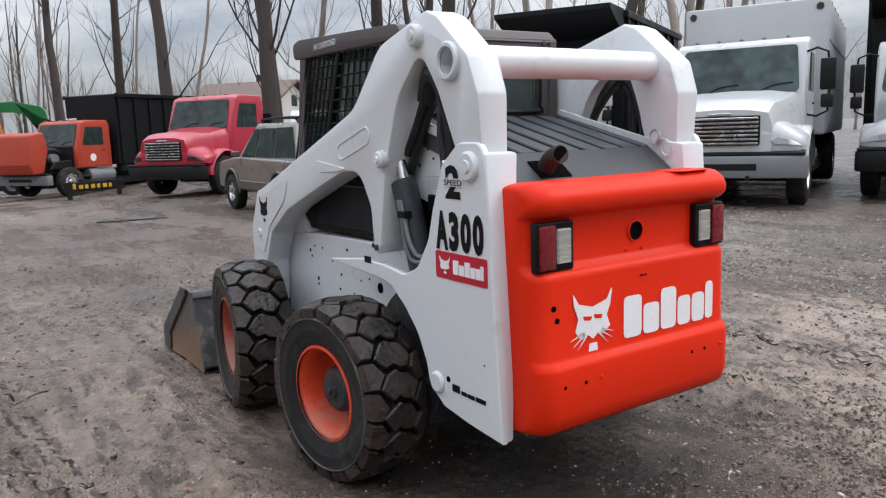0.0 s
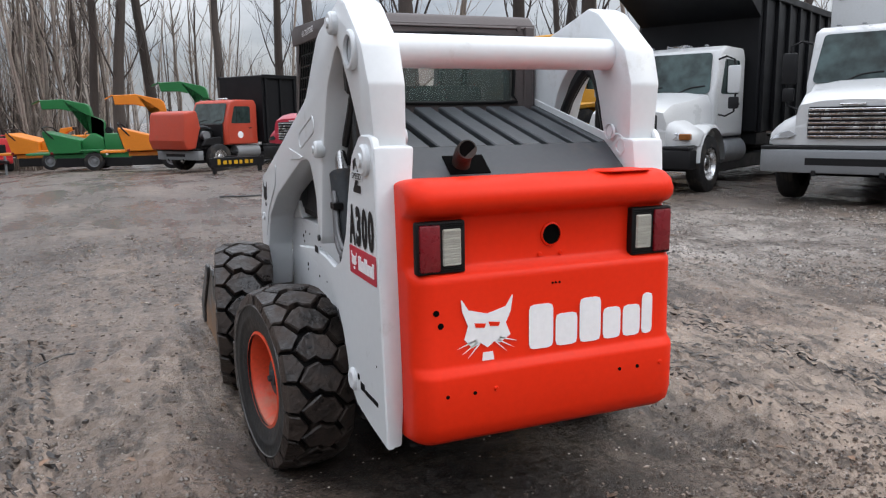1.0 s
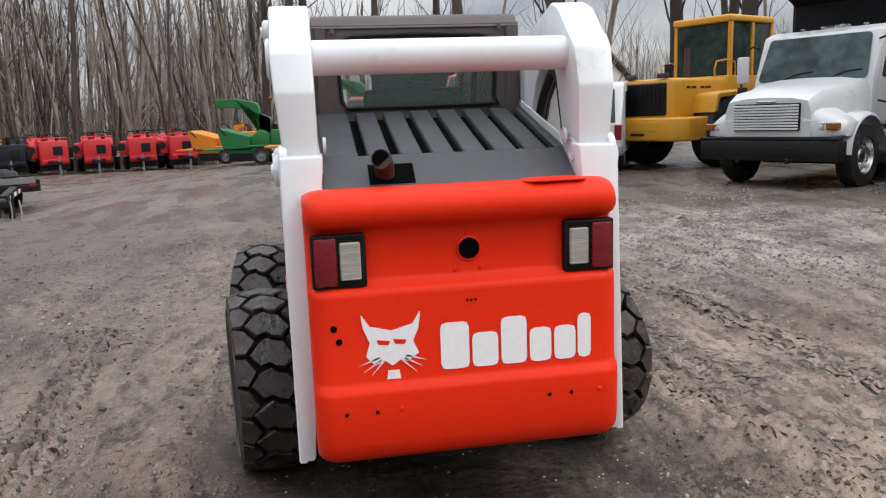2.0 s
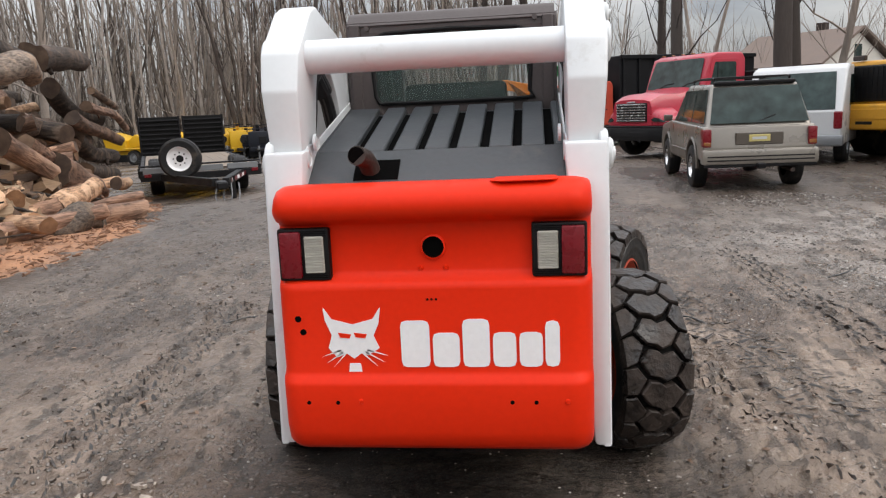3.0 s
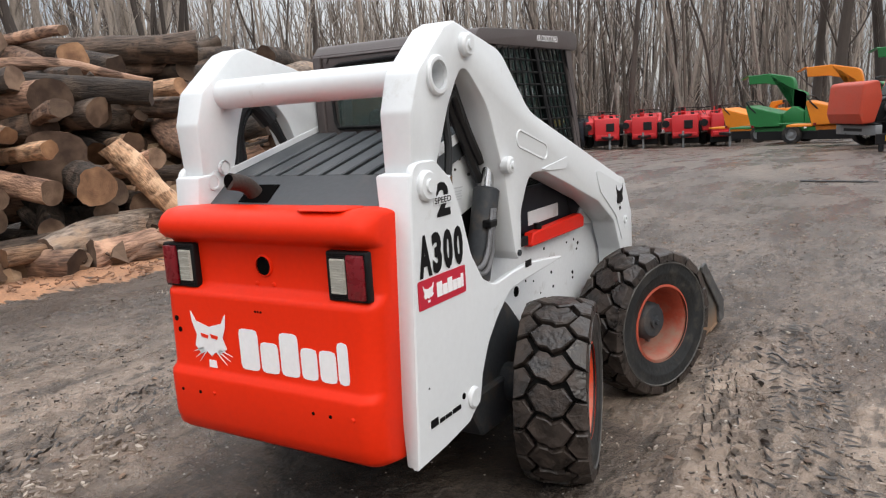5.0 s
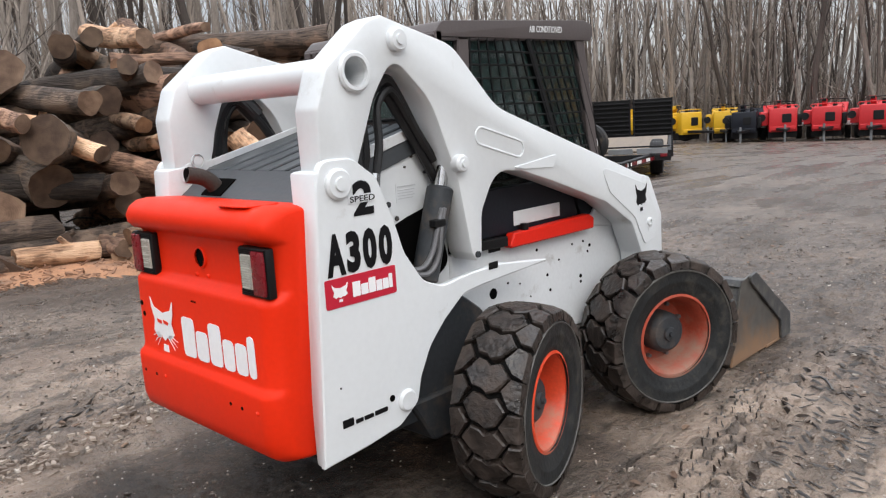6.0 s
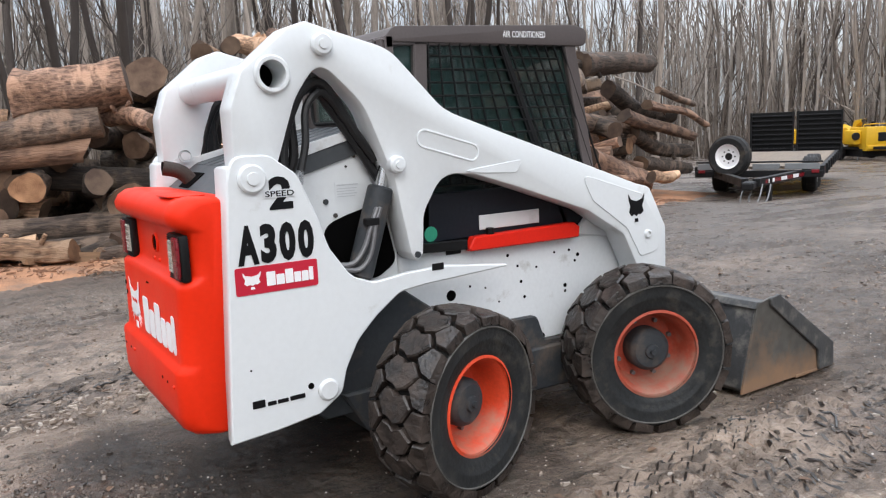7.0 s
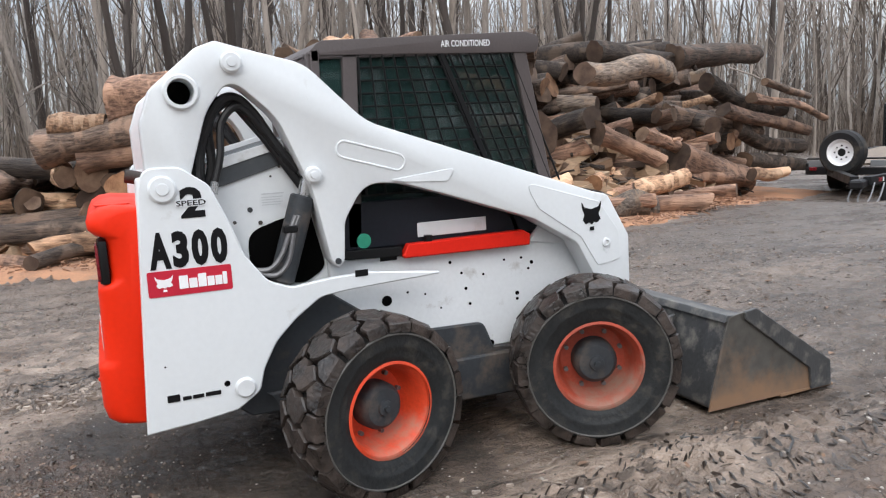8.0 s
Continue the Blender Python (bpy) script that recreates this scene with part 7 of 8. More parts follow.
def end_grain(name, base):
    m = bpy.data.materials.new(name)
    m.use_nodes = True
    nt = m.node_tree
    N, L = nt.nodes, nt.links
    b = N["Principled BSDF"]
    tc = N.new("ShaderNodeTexCoord")
    w = N.new("ShaderNodeTexWave")
    w.wave_type, w.rings_direction = "RINGS", "X"
    w.inputs["Scale"].default_value, w.inputs["Distortion"].default_value, w.inputs["Detail"].default_value = 14.0, 5.0, 3.0
    L.new(tc.outputs["Object"], w.inputs["Vector"])
    n = N.new("ShaderNodeTexNoise")
    n.inputs["Scale"].default_value, n.inputs["Detail"].default_value = 5.0, 7.0
    L.new(tc.outputs["Object"], n.inputs["Vector"])
    ad = N.new("ShaderNodeMath")
    ad.operation = "MULTIPLY_ADD"
    ad.inputs[1].default_value = 0.05
    L.new(w.outputs["Fac"], ad.inputs[0])
    L.new(n.outputs["Fac"], ad.inputs[2])
    ramp = N.new("ShaderNodeValToRGB")
    ramp.color_ramp.elements[0].position, ramp.color_ramp.elements[1].position = 0.38, 0.85
    ramp.color_ramp.elements[0].color = (base[0] * 0.35, base[1] * 0.3, base[2] * 0.28, 1)
    ramp.color_ramp.elements[1].color = (*base, 1)
    L.new(ad.outputs["Value"], ramp.inputs["Fac"])
    info = N.new("ShaderNodeObjectInfo")
    tone = N.new("ShaderNodeMapRange")
    tone.inputs["To Min"].default_value, tone.inputs["To Max"].default_value = 0.45, 1.2
    L.new(info.outputs["Random"], tone.inputs["Value"])
    mul = N.new("ShaderNodeMix")
    mul.data_type, mul.blend_type = "RGBA", "MULTIPLY"
    mul.inputs["Factor"].default_value = 1.0
    L.new(ramp.outputs["Color"], mul.inputs["A"])
    L.new(tone.outputs["Result"], mul.inputs["B"])
    L.new(mul.outputs["Result"], b.inputs["Base Color"])
    b.inputs["Roughness"].default_value = 0.85
    bp = N.new("ShaderNodeBump")
    bp.inputs["Strength"].default_value, bp.inputs["Distance"].default_value = 0.6, 0.02
    L.new(n.outputs["Fac"], bp.inputs["Height"])
    L.new(bp.outputs["Normal"], b.inputs["Normal"])
    return m


BARKS = (bark("grey_brown_bark", (0.115, 0.08, 0.06), (0.2, 0.128, 0.09)), bark("dark_wet_bark", (0.058, 0.041, 0.031), (0.13, 0.09, 0.065)), bark("peeling_tan_bark", (0.24, 0.14, 0.095), (0.4, 0.235, 0.155)),
         bark("pale_grey_bark", (0.2, 0.155, 0.122), (0.28, 0.19, 0.13)), bark("peeled_orange_wood", (0.44, 0.26, 0.155), (0.6, 0.39, 0.25)))
GRAINS = (end_grain("weathered_cut_wood", (0.27, 0.175, 0.115)), end_grain("fresh_cut_wood", (0.5, 0.27, 0.14)), end_grain("dark_cut_wood", (0.16, 0.103, 0.07)))
rng = random.Random(11)


def log_mesh(k, length, r, bark_m, grain_m):
    """An uneven, slightly bent stem along x with sawn ends and a stub or two."""
    bm = bmesh.new()
    n, m = 18, 12
    off = k * 7.3
    bend, taper = rng.uniform(-0.06, 0.06) * length, rng.uniform(0.75, 0.95)
    rings = []
    slant = [(rng.uniform(-0.35, 0.35), rng.uniform(-0.35, 0.35)) for _ in range(2)]
    for i in range(m + 1):
        s = i / m
        x = (s - 0.5) * length
        flare = 1.0 + (0.2 * max(0.0, 0.16 - s) / 0.16 if k % 4 == 0 else 0.0)
        rr = r * (1 + (taper - 1) * s) * flare
        c = Vector((x, bend * math.sin(math.pi * s), 0.4 * bend * math.sin(2.2 * math.pi * s + k)))
        ring = []
        for j in range(n):
            a = 2 * math.pi * j / n
            lump = 1 + 0.26 * noise.noise((math.cos(a) * 1.3 + off, math.sin(a) * 1.3, x * 0.8)) + 0.09 * noise.noise((math.cos(a) * 5 + off, math.sin(a) * 5, x * 4))
            ring.append(bm.verts.new(c + Vector(((0.04 * noise.noise((a, off, s)) + rr * (slant[i // m][0] * math.cos(a) + slant[i // m][1] * math.sin(a))) if i in (0, m) else 0, rr * lump * math.cos(a), rr * lump * math.sin(a)))))
        rings.append(ring)
    for lo, hi in zip(rings, rings[1:]):
        for j in range(n):
            bm.faces.new((lo[j], lo[(j + 1) % n], hi[(j + 1) % n], hi[j]))
    for ring in (rings[0], rings[-1]):
        f = bm.faces.new(ring)
        f.material_index = 1
    for _ in range(rng.randint(0, 2)):
        s, a = rng.uniform(0.2, 0.8), rng.uniform(0, 6.28)
        p = Vector(((s - 0.5) * length, 0.7 * r * math.cos(a), 0.7 * r * math.sin(a)))
        q = p + Vector((rng.uniform(0.05, 0.2), r * 0.75 * math.cos(a), r * 0.75 * math.sin(a)))
        add(bm, rod(p, q, r * 0.28, r * 0.2, 8))
    me = bpy.data.meshes.new("log")
    bmesh.ops.recalc_face_normals(bm, faces=bm.faces)
    bm.to_mesh(me)
    bm.free()
    me.materials.append(bark_m)
    me.materials.append(grain_m)
    me.polygons.foreach_set("use_smooth", [True] * len(me.polygons))
    me.set_sharp_from_angle(angle=radians(50))
    return me


LOGS = []
for k in range(26):
    L_ = (3.4, 4.2, 2.6, 3.8, 3.0, 4.8, 1.2, 2.6, 0.9, 3.2, 1.9, 3.6, 0.7)[k % 13]
    R_ = (0.24, 0.2, 0.29, 0.22, 0.31, 0.2, 0.15, 0.12, 0.17, 0.18, 0.1, 0.14, 0.13)[k % 13] * (1.0 if k < 13 else 0.88)
    LOGS.append((log_mesh(k, L_, R_, BARKS[(0, 1, 3, 0, 2, 1, 4, 0, 2, 4, 1, 2, 0, 3, 0, 1, 2, 0, 1, 4, 2, 4, 2, 0, 4, 2)[k]], GRAINS[(0, 2, 0, 1, 2, 0, 1, 0, 2)[k % 9]]), L_, R_))
BIG = [k for k in range(26) if LOGS[k][1] > 2.4 and LOGS[k][2] > 0.165]
MIDDLE = [k for k in range(26) if LOGS[k][1] > 1.4 and 0.09 < LOGS[k][2] < 0.21]
SMALL = [k for k in range(26) if k not in BIG]
LABELS = {0: "grey-brown sawn log in a large stack", 1: "dark wet sawn log in a large stack", 2: "tan peeling log with bare patches", 3: "pale grey sawn log in a large stack", 4: "peeled orange-tan stem among split logs"}


WARM = [k for k in SMALL if LOGS[k][0].materials[0] in (BARKS[2], BARKS[4])]
PLACED = []


def put_log(k, x, y, z, yaw, dip=0.0, roll=0.0):
    PLACED.append((x + 0.25 * abs(math.cos(radians(yaw))) * LOGS[k % len(LOGS)][1], k % len(LOGS), pose(x, y, z, 0, 0, yaw) @ pose(0, 0, 0, 0, dip, 0) @ pose(0, 0, 0, roll)))


def lay_logs(single):
    """The stems at the faces of the stacks lie singly; those deep inside are one mass."""
    PLACED.sort(key=lambda e: -e[0])
    for _, k, m in PLACED[:single]:
        ob = new("log", LOGS[k][0])
        ob.matrix_basis = m
        tagged(ob, LABELS[BARKS.index(LOGS[k][0].materials[0])], "log", "stacked logs")
    verts, faces, ends = [], [], []
    for _, k, m in PLACED[single:]:
        n = len(verts)
        verts += [tuple(m @ v.co) for v in LOGS[k][0].vertices]
        faces += [tuple(n + i for i in f.vertices) for f in LOGS[k][0].polygons]
        mats = [BARKS.index(LOGS[k][0].materials[0]), len(BARKS) + GRAINS.index(LOGS[k][0].materials[1])]
        ends += [mats[f.material_index] for f in LOGS[k][0].polygons]
    me = bpy.data.meshes.new("stacked_logs")
    me.from_pydata(verts, [], faces)
    for m in BARKS + GRAINS:
        me.materials.append(m)
    me.polygons.foreach_set("material_index", ends)
    me.polygons.foreach_set("use_smooth", [True] * len(me.polygons))
    me.set_sharp_from_angle(angle=radians(50))
    tagged(new("stacked_logs", me), "mixed brown logs packed deep inside the stacks", "logs", kind="stuff")


def along(pts, y):
    y = min(max(y, pts[0][0]), pts[-1][0])
    for (a, u), (b, v) in zip(pts, pts[1:]):
        if a <= y <= b:
            return u + (v - u) * (y - a) / (b - a)
    return pts[-1][1]


def stack_height(y):
    return along(((-4.0, 0.9), (-0.85, 1.55), (0.1, 1.75), (0.85, 1.95), (1.4, 2.15), (2.5, 2.7), (3.1, 3.1), (4.35, 3.35), (5.9, 3.4), (6.6, 3.15), (7.4, 2.5)), y)


def stack_foot(y):
    return along(((-4.0, -9.0), (-1.0, -8.3), (1.0, -7.6), (2.5, -7.1), (4.5, -6.5), (6.5, -6.6), (8.6, -7.1), (10.5, -8.0), (12.0, -8.8), (15.5, -10.6)), y)


def course(z, y0, y1, front, top, lean, yaw_mid, gap, kinds, back=0.0, spread=17):
    """One uneven layer of stems whose sawn ends come forward to the stack's face."""
    y = y0 + rng.uniform(0, 0.4)
    while y < y1:
        k = rng.choice(kinds)
        length, r = LOGS[k][1], LOGS[k][2]
        u = rng.random()
        yaw = rng.gauss(yaw_mid, spread) if u < (0.6 if spread > 10 else 0.88) else (rng.uniform(48, 78) if u < 0.75 else rng.uniform(-32, 8))
        if z + r < min(top(y), top(y - 0.55 * length * math.sin(radians(yaw))), top(y - length * math.sin(radians(yaw))) + 0.2) + 0.14 and rng.random() > gap:
            fx = front(y) - lean * z - back * max(0.0, z - 2.4) + rng.gauss(0, 0.42)
            c, s = math.cos(radians(yaw)), math.sin(radians(yaw))
            put_log(k, fx - 0.5 * length * c, y - 0.5 * length * s, z + rng.uniform(-0.09, 0.09), yaw + (180 if rng.random() < 0.5 else 0), rng.gauss(0, 6.5), rng.uniform(0, 360))
        y += 2.05 * r / max(math.cos(radians(min(abs(yaw), 60))), 0.5)


# near stack and far stack
FAR = [k for k in range(26) if LOGS[k][1] > 2.4 and LOGS[k][2] < 0.26 and LOGS[k][0].materials[0] not in (BARKS[2], BARKS[4])]
z = 0.3
while z < 3.75:
    course(z, -3.6, 6.7, stack_foot, stack_height, 0.5, -12, 0.22, BIG + MIDDLE, 1.6)
    z += rng.uniform(0.32, 0.4)
z = 0.7
while z < 3.6:
    course(z, 7.4, 17.2, lambda y: -8.6 - 0.48 * (y - 7), lambda y: along(((7.0, 3.1), (13.0, 3.45), (15.0, 2.8), (17.5, 1.9)), y), 0.15, 44, 0.04, FAR, spread=9)
    z += rng.uniform(0.25, 0.31)
# long stems that lie along the back
for i in range(36):
    k = rng.choice(BIG)
    y = -3 + 0.5 * i
    put_log(k, stack_foot(y) - 2.6 - rng.uniform(0, 1.2), y, 0.35 + max(0.0, min(stack_height(min(y, 6.5) - 2.6), stack_height(min(y, 6.5))) - 0.75) * rng.uniform(0.0, 0.85), rng.gauss(80, 6), rng.uniform(-4, 4), rng.uniform(0, 360))
# tumbled heap of short stems and split pieces in front of it
for i in range(230):
    y = rng.uniform(6.4, 13.2)
    s = rng.random() ** 0.8
    k = rng.choice(SMALL + WARM * 2) if rng.random() < 0.88 else rng.choice(BIG)
    x = stack_foot(y) - 0.75 + (-9.9 - 0.12 * (y - 7) - stack_foot(y)) * s
    if s < 0.4 and LOGS[k][1] > 2.0:
        k = rng.choice([j for j in SMALL if LOGS[j][1] < 2.0])
    h = LOGS[k][2] * 0.8 + 1.55 * s * (1 if y < 12.5 else (15.5 - y) / 3.0)
    put_log(k, x, y, h + rng.uniform(-0.15, 0.1) * s, rng.gauss(48, 32) + (180 if rng.random() < 0.5 else 0), rng.uniform(-16, 16), rng.uniform(0, 360))
# loose stems at the foot
for k in range(44):
    y = rng.uniform(-3.0, 10.0)
    j = rng.choice(SMALL) if rng.random() < 0.9 or y > 5 else rng.choice(BIG)
    put_log(j, stack_foot(y) + rng.uniform(-0.3, 0.6) - (0.5 if y > 7 else 0.0), y, LOGS[j][2] * 0.85 + rng.uniform(0, 0.1), rng.gauss(95, 35) + (180 if rng.random() < 0.5 else 0), rng.uniform(-8, 3), rng.uniform(0, 360))
def lay_between(k, a, b):
    """A stem laid from one point to another."""
    a, b = Vector(a), Vector(b)
    d = b - a
    f = d.length / LOGS[k][1]
    m = Matrix.Translation((a + b) / 2) @ d.to_track_quat("X", "Z").to_matrix().to_4x4() @ Matrix.Diagonal((f, 1, 1, 1))
    PLACED.append((50.0, k, m))


SLIM = sorted((k for k in range(26) if LOGS[k][1] > 1.4 and LOGS[k][0].materials[0] in (BARKS[2], BARKS[3], BARKS[0])), key=lambda k: LOGS[k][2])
PALE = [k for k in range(26) if LOGS[k][0].materials[0] is BARKS[4]]
TAN = [k for k in range(26) if LOGS[k][0].materials[0] is BARKS[2]]
for k, a, b in ((PALE[1], (-7.05, 4.45, 1.45), (-6.5, 5.1, 0.4)), (PALE[0], (-6.7, 5.4, 0.36), (-6.75, 7.0, 0.6)), (TAN[1], (-6.6, 4.7, 0.18), (-6.45, 5.8, 0.17)), (13, (-6.4, 7.2, 0.15), (-6.15, 8.2, 0.16)),
                (TAN[1], (-7.4, 8.0, 1.35), (-7.7, 9.6, 0.75)), (PALE[1], (-6.9, 8.3, 0.3), (-6.9, 9.5, 0.5)), (TAN[2], (-7.95, 9.4, 1.3), (-8.9, 12.4, 0.42)), (4, (-8.31, 10.5, 0.73), (-9.1, 13.1, 0.05)), (1, (-7.6, 8.1, 2.68), (-8.96, 12.4, 2.75)), (13, (-7.5, 7.8, 2.4), (-8.3, 10.3, 2.48)), (0, (-8.4, 10.5, 2.72), (-9.4, 13.7, 2.88)), (SLIM[4], (-8.9, 12.3, 1.67), (-10.2, 16.3, 1.08)), (SLIM[1], (-9.3, 13.5, 1.95), (-10.6, 17.4, 1.4)), (1, (-9.4, 13.1, 1.2), (-10.5, 16.4, 0.6)), (5, (-9.6, 13.6, 0.5), (-10.6, 16.6, 0.2)), (1, (-9.1, 12.0, 2.2), (-10.2, 15.4, 1.55)), (SLIM[0], (-9.5, 14.1, 2.25), (-10.2, 16.3, 1.9)), (PALE[2], (-9.0, 12.6, 0.24), (-9.8, 15.2, 0.12)),
                (SLIM[4], (-8.0, 9.6, 0.45), (-8.4, 12.0, 0.25)),
                (PALE[0], (-7.0, 7.6, 0.5), (-7.6, 8.6, 0.5)), (TAN[1], (-6.4, 7.9, 0.14), (-5.9, 9.1, 0.14)), (PALE[2], (-8.2, 12.4, 0.3), (-8.6, 13.6, 0.2)), (0, (-9.4, 11.2, 1.6), (-9.9, 14.3, 1.15)),
                (PALE[2], (-7.9, 2.0, 1.75), (-6.9, 2.5, 1.3)), (TAN[2], (-8.2, 1.4, 1.9), (-7.0, 1.7, 1.75)), (PALE[0], (-7.4, -0.4, 0.25), (-7.0, 0.6, 0.2)), (0, (-8.24, -0.7, 1.54), (-7.75, 1.2, 1.8)), (TAN[1], (-8.1, -0.2, 1.36), (-7.75, 1.0, 1.43)), (3, (-9.6, 0.7, 1.0), (-7.85, 0.25, 0.98)), (9, (-9.8, -0.55, 1.15), (-8.1, -0.45, 1.12)), (16, (-9.5, 0.0, 0.5), (-7.95, -0.15, 0.56)), (TAN[0], (-8.15, 0.3, 2.14), (-7.85, 1.6, 2.3)), (PALE[1], (-8.2, -0.55, 1.84), (-8.0, 0.15, 1.82))):
    lay_between(k, a, b)

lay_logs(320)

# split billets and broken branches tumbled over the heap
sv, sf = [], []
for i in range(190):
    if rng.random() < 0.75:
        y = rng.uniform(5.5, 12.8)
        q = rng.random()
        x, z = stack_foot(y) + 0.25 - 2.2 * q, 0.1 + 1.25 * q
    else:
        y = rng.uniform(-2.5, 5.5)
        x, z = stack_foot(y) + rng.uniform(-0.2, 0.6), 0.08
    length, w = rng.uniform(0.3, 0.85), rng.uniform(0.06, 0.16)
    m = pose(x, y, z + ground_height(x, y), 0, 0, rng.uniform(0, 360)) @ pose(0, 0, 0, rng.uniform(0, 360), rng.uniform(-30, 30), 0)
    n = len(sv)
    for e in (-0.5, 0.5):
        for u, v in ((-w, -0.3 * w), (w * rng.uniform(0.8, 1.1), -0.4 * w), (0.5 * w, 0.5 * w), (-0.3 * w, 0.9 * w)):
            sv.append(tuple(m @ Vector((e * length + rng.uniform(-0.03, 0.03), u, v))))
    sf += [(n, n + 1, n + 2, n + 3), (n + 4, n + 5, n + 6, n + 7)] + [(n + k, n + (k + 1) % 4, n + 4 + (k + 1) % 4, n + 4 + k) for k in range(4)]
sm = bpy.data.meshes.new("split_wood")
sm.from_pydata(sv, [], sf)
sm.materials.append(island_material("split_wood_tones", ((0.1, 0.062, 0.044), (0.22, 0.135, 0.085), (0.4, 0.25, 0.15), (0.52, 0.37, 0.24)), 0.85))
tagged(new("split_wood", sm), "pale orange split billets tumbled over the log heap", "firewood", kind="stuff")
bw = bmesh.new()
for i in range(150):
    y = rng.uniform(-2.5, 13.0)
    q = rng.random()
    x, z = stack_foot(y) + 0.4 - 2.4 * q, 0.08 + (1.3 * q if y > 5.5 else 0.25 * q)
    a, l = rng.uniform(0, 6.28), rng.uniform(0.4, 1.2)
    d = Vector((math.cos(a), math.sin(a), rng.uniform(-0.15, 0.4))) * l
    p = Vector((x, y, z + ground_height(x, y)))
    add(bw, sweep([p - d * 0.5, p + Vector((rng.uniform(-0.06, 0.06), rng.uniform(-0.06, 0.06), 0.04)), p + d * 0.5], rng.uniform(0.012, 0.035), 5, 2))
tagged(part("brushwood", bw, BARKS[1]), "broken dark branches lying among the logs", "branches", kind="stuff")

# sawdust and bark chips spread along the foot of the stacks
SAWDUST = surf("orange_sawdust", (0.37, 0.185, 0.1), 0.95, var=0.45, scale=2.5, fine=45, bump=0.5, dirt=(0.15, 0.105, 0.078), dirt_at=0.62, dirt_scale=1.6, bump_distance=0.03)
sd = bmesh.new()
rows = []
ys = [-5 + 0.25 * i for i in range(84)]
for y in ys:
    f = stack_foot(max(-3.0, min(y, 15.4)))
    out = f + (1.7 if y > 0.8 else 1.7 + 0.75 * min(1.0, (0.8 - y) / 1.0)) + 0.4 * noise.noise((y * 0.6, 0, 4)) + 0.25 * noise.noise((y * 2.3, 0, 8))
    row = []
    for i in range(9):
        s = i / 8
        x = f - 1.0 + (out - f + 1.0) * s
        row.append(sd.verts.new((x, y, ground_height(x, y) + 0.035 * (1 - s ** 3) + 0.02 * noise.noise((x * 3, y * 3, 1)) * (1 - s) - (0.02 if i == 8 else 0))))
    rows.append(row)
for lo, hi in zip(rows, rows[1:]):
    for i in range(8):
        sd.faces.new((lo[i], lo[i + 1], hi[i + 1], hi[i]))
tagged(part("sawdust", sd, SAWDUST), "orange sawdust and bark chips trodden into mud", "sawdust", kind="stuff")

chips = bmesh.new()
for _ in range(2600):
    y = rng.uniform(-4, 13.5)
    x = stack_foot(max(-3, y)) + rng.uniform(-0.4, 1.7)
    s = rng.uniform(0.008, 0.032)
    c = Vector((x, y, ground_height(x, y) + 0.04))
    a = rng.uniform(0, 6.28)
    u = Vector((math.cos(a), math.sin(a), rng.uniform(-0.4, 0.4))) * s * 1.8
    v = Vector((-math.sin(a), math.cos(a), rng.uniform(-0.4, 0.4))) * s * 0.4
    w = Vector((0, 0, s * 0.3))
    vs = [chips.verts.new(c + i * u + j * v + k * w) for k in (-1, 1) for i, j in ((-1, -1), (1, -1), (1, 1), (-1, 1))]
    for f in ((0, 3, 2, 1), (4, 5, 6, 7), (0, 1, 5, 4), (1, 2, 6, 5), (2, 3, 7, 6), (3, 0, 4, 7)):
        chips.faces.new([vs[i] for i in f])
tagged(part("wood_chips", chips, surf("split_wood_chips", (0.24, 0.13, 0.08), 0.9, var=0.4, scale=6, fine=40, bump=0.2)), "scattered splinters of split wood on mud", "wood chips", kind="stuff")


# ---- bare winter trees ----
BARK_TREE = surf("grey_brown_tree_bark", (0.29, 0.245, 0.21), 0.9, var=0.55, scale=2.0, fine=14, bump=0.6, stretch=(1, 1, 0.18), per_object=0.6, bump_distance=0.03)
BARK_DARK = surf("dark_tree_bark", (0.055, 0.043, 0.037), 0.9, var=0.3, scale=2.0, fine=14, bump=0.6, stretch=(1, 1, 0.18), per_object=0.5, bump_distance=0.03)
FAR_BARK = island_material("far_bark_browns", ((0.08, 0.064, 0.054), (0.19, 0.155, 0.13), (0.31, 0.265, 0.23), (0.48, 0.43, 0.39)), 0.9)
BRUSH = island_material("brush_browns", ((0.08, 0.06, 0.047), (0.18, 0.138, 0.108), (0.32, 0.255, 0.205)), 0.9)
trng = random.Random(5)


